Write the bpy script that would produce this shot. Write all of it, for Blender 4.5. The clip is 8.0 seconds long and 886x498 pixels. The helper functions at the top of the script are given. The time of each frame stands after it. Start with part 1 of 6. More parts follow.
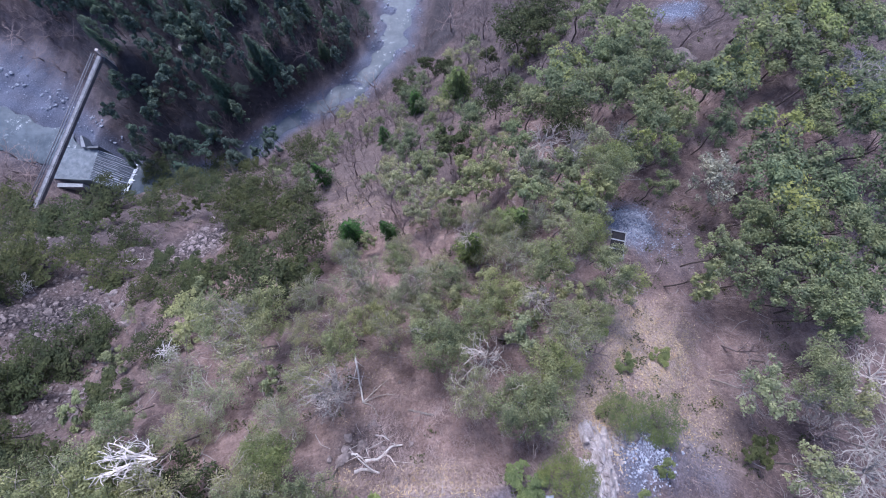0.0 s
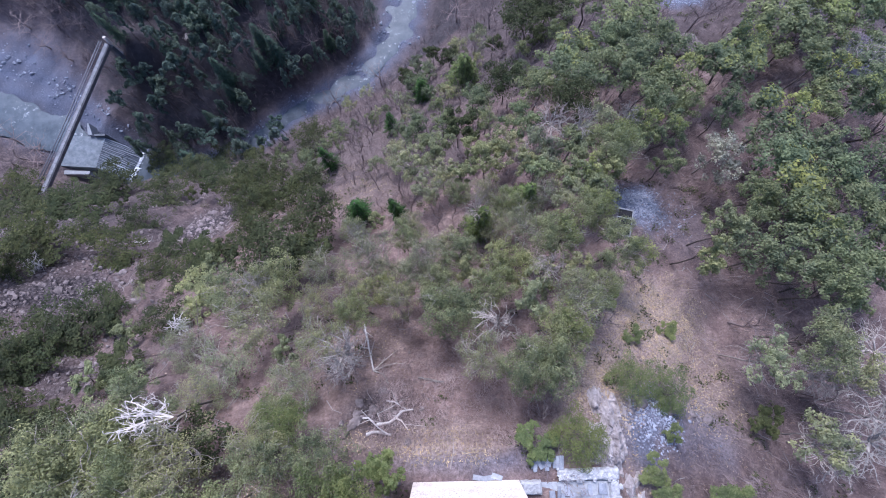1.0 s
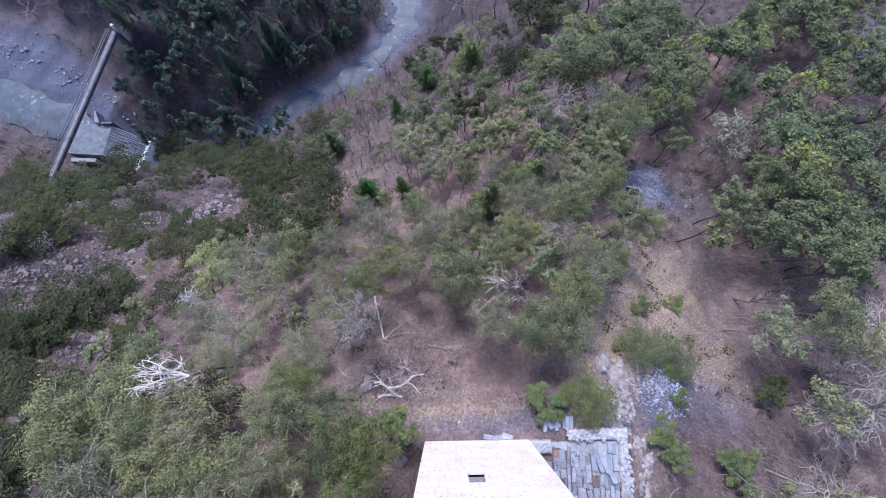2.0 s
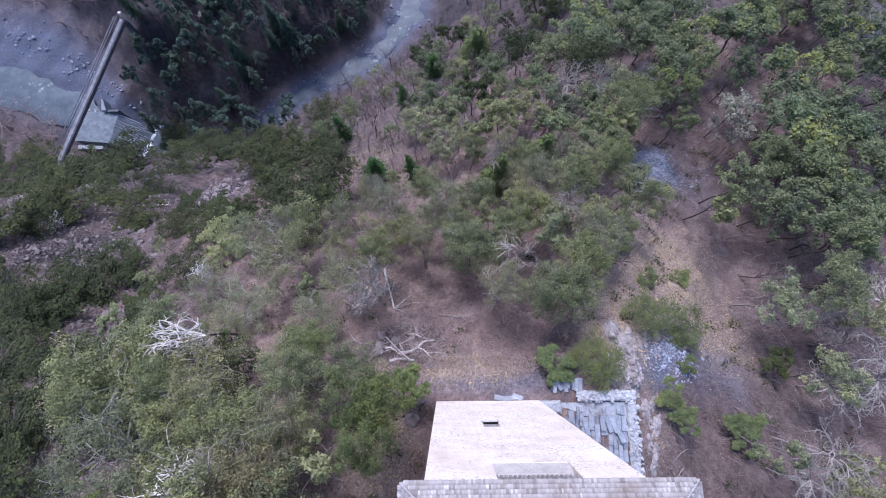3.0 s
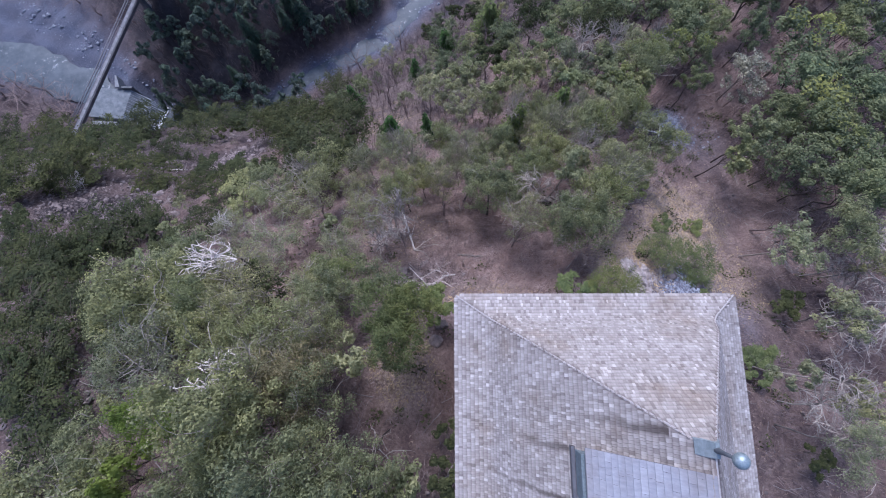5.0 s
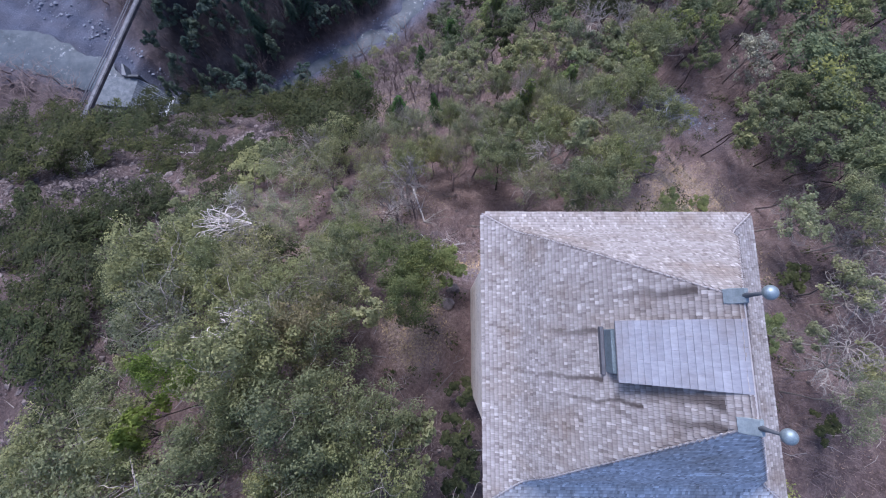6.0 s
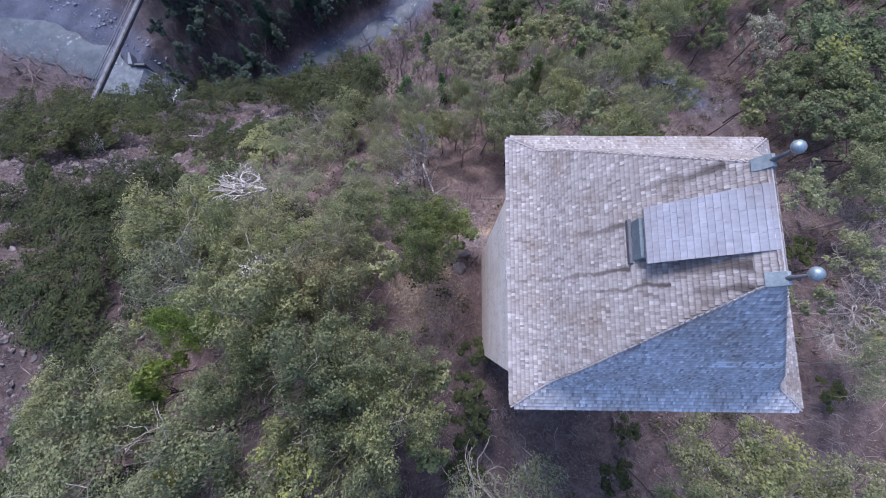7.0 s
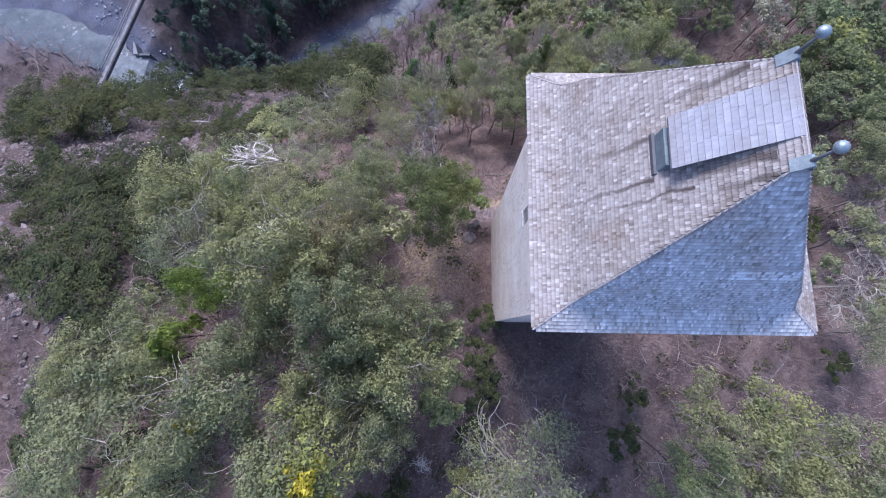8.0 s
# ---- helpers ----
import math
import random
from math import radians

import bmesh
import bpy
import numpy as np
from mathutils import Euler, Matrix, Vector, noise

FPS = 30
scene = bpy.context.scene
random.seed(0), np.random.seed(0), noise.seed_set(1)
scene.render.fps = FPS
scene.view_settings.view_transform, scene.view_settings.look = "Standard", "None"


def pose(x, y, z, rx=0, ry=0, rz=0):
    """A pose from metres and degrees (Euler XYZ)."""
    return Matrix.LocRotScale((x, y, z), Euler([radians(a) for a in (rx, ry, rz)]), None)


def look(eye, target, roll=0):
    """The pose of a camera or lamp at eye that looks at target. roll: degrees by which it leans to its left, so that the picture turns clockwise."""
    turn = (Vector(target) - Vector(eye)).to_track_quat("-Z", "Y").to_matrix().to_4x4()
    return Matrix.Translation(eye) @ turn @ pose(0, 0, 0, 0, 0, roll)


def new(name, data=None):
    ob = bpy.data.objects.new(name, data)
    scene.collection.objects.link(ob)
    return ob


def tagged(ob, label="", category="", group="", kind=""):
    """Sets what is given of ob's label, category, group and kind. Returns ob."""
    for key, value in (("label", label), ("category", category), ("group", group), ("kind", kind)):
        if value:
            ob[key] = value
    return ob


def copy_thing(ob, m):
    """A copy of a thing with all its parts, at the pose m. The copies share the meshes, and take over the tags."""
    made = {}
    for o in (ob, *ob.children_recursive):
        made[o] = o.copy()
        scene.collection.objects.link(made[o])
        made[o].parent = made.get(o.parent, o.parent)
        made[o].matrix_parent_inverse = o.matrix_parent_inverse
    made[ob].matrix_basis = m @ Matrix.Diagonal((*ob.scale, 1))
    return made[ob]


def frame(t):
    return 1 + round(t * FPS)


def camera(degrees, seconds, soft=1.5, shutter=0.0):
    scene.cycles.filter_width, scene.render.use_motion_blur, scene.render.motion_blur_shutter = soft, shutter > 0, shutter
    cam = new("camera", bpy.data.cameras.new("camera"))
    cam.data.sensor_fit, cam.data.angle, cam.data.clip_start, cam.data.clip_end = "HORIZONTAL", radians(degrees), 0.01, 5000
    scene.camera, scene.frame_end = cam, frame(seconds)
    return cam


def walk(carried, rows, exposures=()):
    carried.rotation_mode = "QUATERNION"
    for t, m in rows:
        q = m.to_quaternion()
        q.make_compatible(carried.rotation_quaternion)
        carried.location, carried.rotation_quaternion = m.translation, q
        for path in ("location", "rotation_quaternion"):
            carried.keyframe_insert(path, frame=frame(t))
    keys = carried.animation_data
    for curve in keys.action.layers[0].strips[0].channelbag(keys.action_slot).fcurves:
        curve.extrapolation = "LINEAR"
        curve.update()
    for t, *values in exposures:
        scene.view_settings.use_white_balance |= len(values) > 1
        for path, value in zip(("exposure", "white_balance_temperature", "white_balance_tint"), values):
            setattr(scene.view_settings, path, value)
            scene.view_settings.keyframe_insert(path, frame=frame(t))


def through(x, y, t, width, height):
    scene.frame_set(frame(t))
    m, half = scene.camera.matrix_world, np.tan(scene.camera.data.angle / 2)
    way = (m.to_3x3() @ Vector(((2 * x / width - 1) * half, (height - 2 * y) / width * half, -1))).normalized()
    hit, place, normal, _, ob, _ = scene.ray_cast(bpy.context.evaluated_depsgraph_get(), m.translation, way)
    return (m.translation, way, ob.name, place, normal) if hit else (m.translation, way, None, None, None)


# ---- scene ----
# ---- the camera: a level flight over the tower, looking steeply down ----
cam = camera(90.2, 8.0, soft=1.0)
PATH = [
    (0.0, (-0.170, 15.054, 29.725), (-0.166, 16.992, 19.914), -1.85),
    (0.5, (-0.598, 13.875, 29.696), (-0.604, 15.807, 19.884), -1.97),
    (1.0, (-1.019, 12.684, 29.680), (-1.036, 14.609, 19.867), -2.08),
    (1.5, (-1.436, 11.483, 29.673), (-1.463, 13.400, 19.859), -2.20),
    (3.0, (-2.654, 7.834, 29.700), (-2.713, 9.728, 19.881), -2.59),
    (3.5, (-3.051, 6.608, 29.719), (-3.120, 8.494, 19.899), -2.72),
    (4.0, (-3.443, 5.381, 29.740), (-3.523, 7.258, 19.918), -2.86),
    (4.5, (-3.832, 4.153, 29.762), (-3.921, 6.022, 19.938), -3.00),
    (6.0, (-4.973, 0.488, 29.814), (-5.092, 2.329, 19.986), -3.45),
    (6.5, (-5.347, -0.722, 29.822), (-5.475, 1.109, 19.992), -3.60),
    (7.0, (-5.717, -1.923, 29.823), (-5.855, -0.102, 19.991), -3.76),
    (7.5, (-6.085, -3.114, 29.814), (-6.231, -1.303, 19.980), -3.92),
    (8.0, (-6.365, -4.022, 29.800), (-6.519, -2.219, 19.965), -4.05),
]
walk(cam, [(t, look(eye, target, roll)) for t, eye, target, roll in PATH], [(0.0, 0.58, 5060, 17), (1.5, 0.50, 5060, 17), (3.0, 0.36, 5060, 17), (4.5, 0.21, 5080, 17), (6.5, 0.26, 5180, 17), (7.5, 0.43, 5180, 17), (8.0, 0.55, 5180, 17)])

# ---- light: a pale, hazy day with a veiled sun in the north-west ----
SUN_ELEVATION, SUN_AZIMUTH = 50.0, -15.0   # azimuth: degrees from +y towards +x
world = bpy.data.worlds.new("sky")
scene.world = world
world.use_nodes = True
wn = world.node_tree.nodes
sky = wn.new("ShaderNodeTexSky")
sky.sky_type = "NISHITA"
sky.sun_disc = False
sky.sun_elevation = radians(SUN_ELEVATION)
sky.sun_rotation = radians(SUN_AZIMUTH)
sky.air_density, sky.dust_density, sky.ozone_density = 1.0, 3.2, 1.5
wn["Background"].inputs["Strength"].default_value = 0.17
world.node_tree.links.new(sky.outputs["Color"], wn["Background"].inputs["Color"])

sun_data = bpy.data.lights.new("sun", "SUN")
sun_data.energy, sun_data.angle, sun_data.color = 2.65, radians(20), (1.0, 0.87, 0.76)
sun_ob = new("sun", sun_data)
el, az = radians(SUN_ELEVATION), radians(SUN_AZIMUTH)
sun_way = Vector((math.sin(az) * math.cos(el), math.cos(az) * math.cos(el), math.sin(el)))
sun_ob.matrix_world = look(sun_way * 200, (0, 0, 0))


# ---- materials ----
def material(name, rough=0.8, metal=0.0):
    m = bpy.data.materials.new(name)
    m.use_nodes = True
    b = m.node_tree.nodes["Principled BSDF"]
    b.inputs["Roughness"].default_value = rough
    b.inputs["Metallic"].default_value = metal
    b.inputs["Specular IOR Level"].default_value = 0.3
    return m, m.node_tree.nodes, m.node_tree.links, b


def ramp(nodes, links, source, stops):
    r = nodes.new("ShaderNodeValToRGB")
    els = r.color_ramp.elements
    while len(els) < len(stops):
        els.new(0.5)
    for e, (p, c) in zip(els, stops):
        e.position, e.color = p, (*c, 1)
    links.new(source, r.inputs["Fac"])
    return r.outputs["Color"]


def noise_tex(nodes, links, scale, detail=4.0, rough=0.6, vector=None, coords="Object"):
    n = nodes.new("ShaderNodeTexNoise")
    n.inputs["Scale"].default_value, n.inputs["Detail"].default_value, n.inputs["Roughness"].default_value = scale, detail, rough
    if vector is None:
        vector = nodes.new("ShaderNodeTexCoord").outputs[coords]
    links.new(vector, n.inputs["Vector"])
    return n


def mixed(nodes, links, a, b, fac, kind="MIX"):
    m = nodes.new("ShaderNodeMix")
    m.data_type, m.blend_type = "RGBA", kind
    for sock, v in ((m.inputs[0], fac), (m.inputs[6], a), (m.inputs[7], b)):
        if hasattr(v, "links"):
            links.new(v, sock)
        elif isinstance(v, tuple):
            sock.default_value = (*v, 1)
        else:
            sock.default_value = v
    return m.outputs[2]


def bump(nodes, links, bsdf, height, strength=0.5, distance=0.05):
    b = nodes.new("ShaderNodeBump")
    b.inputs["Strength"].default_value, b.inputs["Distance"].default_value = strength, distance
    links.new(height, b.inputs["Height"])
    links.new(b.outputs["Normal"], bsdf.inputs["Normal"])


def world_vector(nodes, links, scale=(1, 1, 1)):
    g = nodes.new("ShaderNodeNewGeometry")
    m = nodes.new("ShaderNodeVectorMath")
    m.operation = "MULTIPLY"
    m.inputs[1].default_value = scale
    links.new(g.outputs["Position"], m.inputs[0])
    return m.outputs[0]


def leaf_material(name, dark, mid, light, through=0.35, spread=0.6):
    """Leaves that differ a little from one to the next, from clump to clump and from tree to tree."""
    m, n, l, b = material(name, 0.8)
    b.inputs["Specular IOR Level"].default_value = 0.12
    geo = n.new("ShaderNodeNewGeometry")
    info = n.new("ShaderNodeObjectInfo")
    dark, light = [tuple(spread * a + (1 - spread) * c for a, c in zip(end, mid)) for end in (dark, light)]
    base = ramp(n, l, geo.outputs["Random Per Island"], [(0.0, dark), (0.5, mid), (1.0, light)])
    clump = noise_tex(n, l, 0.8, 3.0)
    patch = ramp(n, l, clump.outputs["Fac"], [(0.33, (0.70, 0.74, 0.76)), (0.67, (1.32, 1.27, 1.08))])
    tone = mixed(n, l, base, patch, 1.0, "MULTIPLY")
    own = ramp(n, l, info.outputs["Random"], [(0.0, (0.84, 0.87, 0.88)), (0.35, (1.0, 1.0, 1.0)), (0.7, (1.14, 1.1, 0.94)), (1.0, (0.95, 1.02, 1.0))])
    tone = mixed(n, l, tone, own, 1.0, "MULTIPLY")
    l.new(tone, b.inputs["Base Color"])
    t = n.new("ShaderNodeBsdfTranslucent")
    l.new(tone, t.inputs["Color"])
    mix = n.new("ShaderNodeMixShader")
    mix.inputs[0].default_value = through
    l.new(b.outputs[0], mix.inputs[1])
    l.new(t.outputs[0], mix.inputs[2])
    l.new(mix.outputs[0], n["Material Output"].inputs["Surface"])
    return m


LEAF_OAK = leaf_material("evergreen_oak_leaves", (0.142, 0.158, 0.088), (0.240, 0.260, 0.147), (0.40, 0.415, 0.25), 0.36)
# oak leaves again, duller and bluer: distance haze put into the colour
LEAF_SLOPE = leaf_material("hazy_oak_leaves", (0.102, 0.124, 0.074), (0.172, 0.200, 0.118), (0.29, 0.318, 0.198), 0.34)
LEAF_BROWN = leaf_material("brownish_young_leaves", (0.175, 0.16, 0.10), (0.25, 0.228, 0.145), (0.35, 0.318, 0.215), 0.4)
LEAF_LIME = leaf_material("lime_green_leaves", (0.135, 0.18, 0.045), (0.195, 0.25, 0.06), (0.28, 0.335, 0.10), 0.4)
LEAF_GOLD = leaf_material("golden_blossom", (0.36, 0.31, 0.045), (0.50, 0.43, 0.06), (0.62, 0.54, 0.12), 0.35)
LEAF_GREEN = leaf_material("fresh_green_leaves", (0.115, 0.143, 0.062), (0.175, 0.205, 0.092), (0.27, 0.295, 0.148), 0.38)
LEAF_YELLOW = leaf_material("yellow_green_leaves", (0.19, 0.21, 0.09), (0.275, 0.298, 0.122), (0.38, 0.395, 0.17), 0.4)
LEAF_GREY = leaf_material("grey_olive_leaves", (0.198, 0.21, 0.132), (0.285, 0.298, 0.192), (0.42, 0.425, 0.285), 0.42)
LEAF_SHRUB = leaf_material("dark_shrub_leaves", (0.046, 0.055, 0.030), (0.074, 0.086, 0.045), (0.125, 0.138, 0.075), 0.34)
# the gorge's blue haze and shade are mixed into this leaf colour
LEAF_FAR = leaf_material("hazy_gorge_leaves", (0.078, 0.106, 0.094), (0.126, 0.165, 0.146), (0.195, 0.245, 0.22), 0.36)
LEAF_BUD = leaf_material("whitish_opening_buds", (0.17, 0.15, 0.12), (0.27, 0.245, 0.20), (0.50, 0.47, 0.40), 0.3, 1.0)
NEEDLE = leaf_material("spruce_needles", (0.030, 0.062, 0.022), (0.05, 0.10, 0.032), (0.10, 0.165, 0.055), 0.2)
# bluish like LEAF_FAR, with the gorge's haze and shade in the colour
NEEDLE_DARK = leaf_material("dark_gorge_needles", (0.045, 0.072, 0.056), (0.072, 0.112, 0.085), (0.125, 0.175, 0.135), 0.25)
NEEDLE_PALE = leaf_material("pale_fir_needles", (0.09, 0.12, 0.048), (0.15, 0.19, 0.075), (0.25, 0.29, 0.13), 0.35)


def bark_material(name, a, b_, scale=6.0):
    m, n, l, b = material(name, 0.9)
    info = n.new("ShaderNodeObjectInfo")
    nz = noise_tex(n, l, scale, 5.0)
    c = ramp(n, l, nz.outputs["Fac"], [(0.3, a), (0.7, b_)])
    own = ramp(n, l, info.outputs["Random"], [(0.0, (0.75, 0.75, 0.75)), (1.0, (1.2, 1.15, 1.1))])
    l.new(mixed(n, l, c, own, 1.0, "MULTIPLY"), b.inputs["Base Color"])
    bump(n, l, b, nz.outputs["Fac"], 0.6, 0.03)
    return m


BARK = bark_material("dark_bark", (0.05, 0.041, 0.036), (0.14, 0.12, 0.105))
BARK_GREY = bark_material("grey_bark", (0.16, 0.14, 0.125), (0.34, 0.31, 0.28))
BARK_TWIG = bark_material("bare_twig_bark", (0.14, 0.112, 0.11), (0.275, 0.222, 0.215))
BARK_PALE = bark_material("pale_twisted_bark", (0.255, 0.228, 0.205), (0.49, 0.45, 0.41))
DEAD_WOOD = bark_material("bleached_dead_wood", (0.41, 0.38, 0.36), (0.72, 0.685, 0.66))


def ground_material():
    """Leaf litter and scree: brown litter, pale dry grass, grey rubble, each in patches."""
    m, n, l, b = material("leaf_litter_ground", 0.95)
    v = world_vector(n, l)
    big = noise_tex(n, l, 0.09, 5.0, 0.62, v)
    mid = noise_tex(n, l, 0.7, 6.0, 0.7, v)
    fine = noise_tex(n, l, 5.0, 5.0, 0.75, v)
    litter = ramp(n, l, mid.outputs["Fac"], [(0.25, (0.110, 0.073, 0.066)), (0.5, (0.225, 0.158, 0.139)), (0.75, (0.41, 0.305, 0.265))])
    grass = ramp(n, l, fine.outputs["Fac"], [(0.3, (0.25, 0.18, 0.148)), (0.7, (0.50, 0.40, 0.34))])
    mask = ramp(n, l, big.outputs["Fac"], [(0.50, (0, 0, 0)), (0.62, (1, 1, 1))])
    att = n.new("ShaderNodeAttribute")
    att.attribute_name = "cover"
    sep = n.new("ShaderNodeSeparateColor")
    l.new(att.outputs["Color"], sep.inputs[0])
    soil = ramp(n, l, mid.outputs["Fac"], [(0.3, (0.072, 0.050, 0.048)), (0.7, (0.185, 0.135, 0.126))])
    litter = mixed(n, l, litter, soil, ramp(n, l, big.outputs["Fac"], [(0.46, (0, 0, 0)), (0.62, (0.8, 0.8, 0.8))]))
    c = mixed(n, l, litter, grass, sep.outputs[0])
    vor = n.new("ShaderNodeTexVoronoi")
    vor.inputs["Scale"].default_value = 2.6
    l.new(v, vor.inputs["Vector"])
    rub = ramp(n, l, vor.outputs["Distance"], [(0.0, (0.17, 0.142, 0.142)), (0.45, (0.092, 0.076, 0.078)), (0.8, (0.03, 0.025, 0.027))])
    rub = mixed(n, l, rub, ramp(n, l, fine.outputs["Fac"], [(0.3, (0.55, 0.55, 0.55)), (0.7, (1.2, 1.2, 1.2))]), 1.0, "MULTIPLY")
    c = mixed(n, l, c, rub, sep.outputs[1])
    grav = ramp(n, l, fine.outputs["Fac"], [(0.25, (0.068, 0.078, 0.112)), (0.6, (0.155, 0.172, 0.232)), (0.8, (0.36, 0.38, 0.46))])
    c = mixed(n, l, c, grav, sep.outputs[2])
    # alpha mixes in dark ground, part of it painted shade
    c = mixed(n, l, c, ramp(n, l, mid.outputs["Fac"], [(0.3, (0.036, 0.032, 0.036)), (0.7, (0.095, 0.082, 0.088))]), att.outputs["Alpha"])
    c = mixed(n, l, c, ramp(n, l, fine.outputs["Fac"], [(0.3, (0.6, 0.6, 0.6)), (0.7, (1.3, 1.3, 1.3))]), 1.0, "MULTIPLY")
    l.new(c, b.inputs["Base Color"])
    add = n.new("ShaderNodeMath")
    l.new(mid.outputs["Fac"], add.inputs[0])
    l.new(fine.outputs["Fac"], add.inputs[1])
    bump(n, l, b, add.outputs[0], 0.9, 0.25)
    return m


GROUND = ground_material()


def plain_material(name, a, b_, rough=0.8, scale=3.0, metal=0.0, relief=0.3, depth=0.02, stretch=(1, 1, 1)):
    m, n, l, b = material(name, rough, metal)
    v = world_vector(n, l, stretch)
    n1 = noise_tex(n, l, scale, 6.0, 0.65, v)
    n2 = noise_tex(n, l, scale * 7, 4.0, 0.7, v)
    c = ramp(n, l, n1.outputs["Fac"], [(0.3, a), (0.7, b_)])
    c = mixed(n, l, c, ramp(n, l, n2.outputs["Fac"], [(0.3, (0.82, 0.82, 0.82)), (0.7, (1.12, 1.12, 1.12))]), 1.0, "MULTIPLY")
    info = n.new("ShaderNodeObjectInfo")
    own = ramp(n, l, info.outputs["Random"], [(0.0, (0.8, 0.8, 0.8)), (1.0, (1.15, 1.15, 1.15))])
    l.new(mixed(n, l, c, own, 1.0, "MULTIPLY"), b.inputs["Base Color"])
    bump(n, l, b, n2.outputs["Fac"], relief, depth)
    return m




def plaster_material():
    """Old lime plaster: creamy, blotched, streaked by rain, pitted where stones show through."""
    m, n, l, b = material("cream_lime_plaster", 0.92)
    v = world_vector(n, l)
    big = noise_tex(n, l, 0.55, 6.0, 0.68, v)
    mid = noise_tex(n, l, 2.6, 6.0, 0.7, v)
    runs = noise_tex(n, l, 3.2, 4.0, 0.65, world_vector(n, l, (1.0, 1.0, 0.09)))
    c = ramp(n, l, big.outputs["Fac"], [(0.3, (0.74, 0.64, 0.545)), (0.5, (0.86, 0.765, 0.665)), (0.7, (0.90, 0.83, 0.745))])
    c = mixed(n, l, c, ramp(n, l, runs.outputs["Fac"], [(0.3, (0.92, 0.91, 0.91)), (0.55, (1.0, 1.0, 1.0)), (0.75, (1.03, 1.03, 1.03))]), 1.0, "MULTIPLY")
    c = mixed(n, l, c, (0.50, 0.43, 0.385), ramp(n, l, mid.outputs["Fac"], [(0.57, (0, 0, 0)), (0.70, (0.6, 0.6, 0.6))]))
    pits = noise_tex(n, l, 7.0, 5.0, 0.75, world_vector(n, l, (1.0, 1.0, 1.6)))
    where = noise_tex(n, l, 0.8, 3.0, 0.6, world_vector(n, l, (0.5, 0.5, 1.3)))
    fleck = mixed(n, l, ramp(n, l, pits.outputs["Fac"], [(0.54, (0, 0, 0)), (0.61, (1, 1, 1))]), ramp(n, l, where.outputs["Fac"], [(0.42, (0, 0, 0)), (0.56, (0.95, 0.95, 0.95))]), 1.0, "MULTIPLY")
    c = mixed(n, l, c, (0.30, 0.245, 0.215), fleck)
    l.new(c, b.inputs["Base Color"])
    bump(n, l, b, mid.outputs["Fac"], 0.7, 0.05)
    return m


PLASTER = plaster_material()
MORTAR = plain_material("pale_grey_mortar", (0.46, 0.42, 0.40), (0.66, 0.61, 0.58), 0.92, 2.0, 0, 0.5)
STONE = plain_material("pale_lime_stone", (0.38, 0.375, 0.38), (0.68, 0.67, 0.675), 0.9, 3.5, 0, 0.8, 0.06)
SLAB = plain_material("grey_stone_slab", (0.235, 0.25, 0.285), (0.42, 0.435, 0.475), 0.8, 1.5, 0, 0.4)
RUBBLE = plain_material("grey_limestone_rubble", (0.088, 0.071, 0.068), (0.285, 0.24, 0.226), 0.95, 1.8, 0, 0.6)
BLOCK = plain_material("pinkish_white_limestone_blocks", (0.15, 0.122, 0.12), (0.40, 0.335, 0.325), 0.95, 1.8, 0, 0.8)
DECK = plain_material("worn_grey_deck_boards", (0.17, 0.17, 0.18), (0.31, 0.31, 0.325), 0.85, 0.8, 0, 0.4)
BLUE_RUBBLE = plain_material("blue_grey_gravel", (0.17, 0.19, 0.235), (0.46, 0.48, 0.55), 0.9, 1.8, 0, 0.6)
WOOD_OLD = plain_material("weathered_grey_wood", (0.20, 0.18, 0.17), (0.42, 0.40, 0.385), 0.85, 2.0, 0, 0.4, 0.02, (1, 8, 8))
LEAD = plain_material("dull_blue_lead", (0.15, 0.19, 0.21), (0.26, 0.31, 0.335), 0.6, 3.0, 0.3, 0.15)
LEAD_PALE = plain_material("weathered_pale_lead", (0.23, 0.28, 0.30), (0.36, 0.41, 0.43), 0.65, 3.0, 0.15, 0.15)
BALL_METAL = plain_material("pale_zinc_ball", (0.21, 0.27, 0.29), (0.40, 0.47, 0.50), 0.4, 6.0, 0.4, 0.2)
DARK = plain_material("dark_interior", (0.015, 0.014, 0.016), (0.035, 0.032, 0.035), 0.9)
CONCRETE = plain_material("pale_concrete", (0.24, 0.245, 0.255), (0.40, 0.41, 0.42), 0.85, 0.6, 0, 0.4)
WET_STONE = plain_material("dark_wet_stone", (0.07, 0.08, 0.09), (0.16, 0.17, 0.185), 0.6, 1.2, 0, 0.5)
OUTCROP = plain_material("pinkish_white_bedrock", (0.22, 0.185, 0.175), (0.58, 0.525, 0.51), 0.95, 1.6, 0, 1.0, 0.12, (1.6, 0.5, 1.0))
WEIR_STONE = plain_material("wet_grey_concrete", (0.095, 0.112, 0.128), (0.21, 0.236, 0.26), 0.6, 0.9, 0, 0.4)
HIP = plain_material("grey_hip_wood", (0.42, 0.39, 0.375), (0.54, 0.51, 0.50), 0.85, 3.0)
STEEL = plain_material("grey_steel", (0.12, 0.12, 0.135), (0.22, 0.22, 0.24), 0.6, 1.0, 0.3, 0.2)


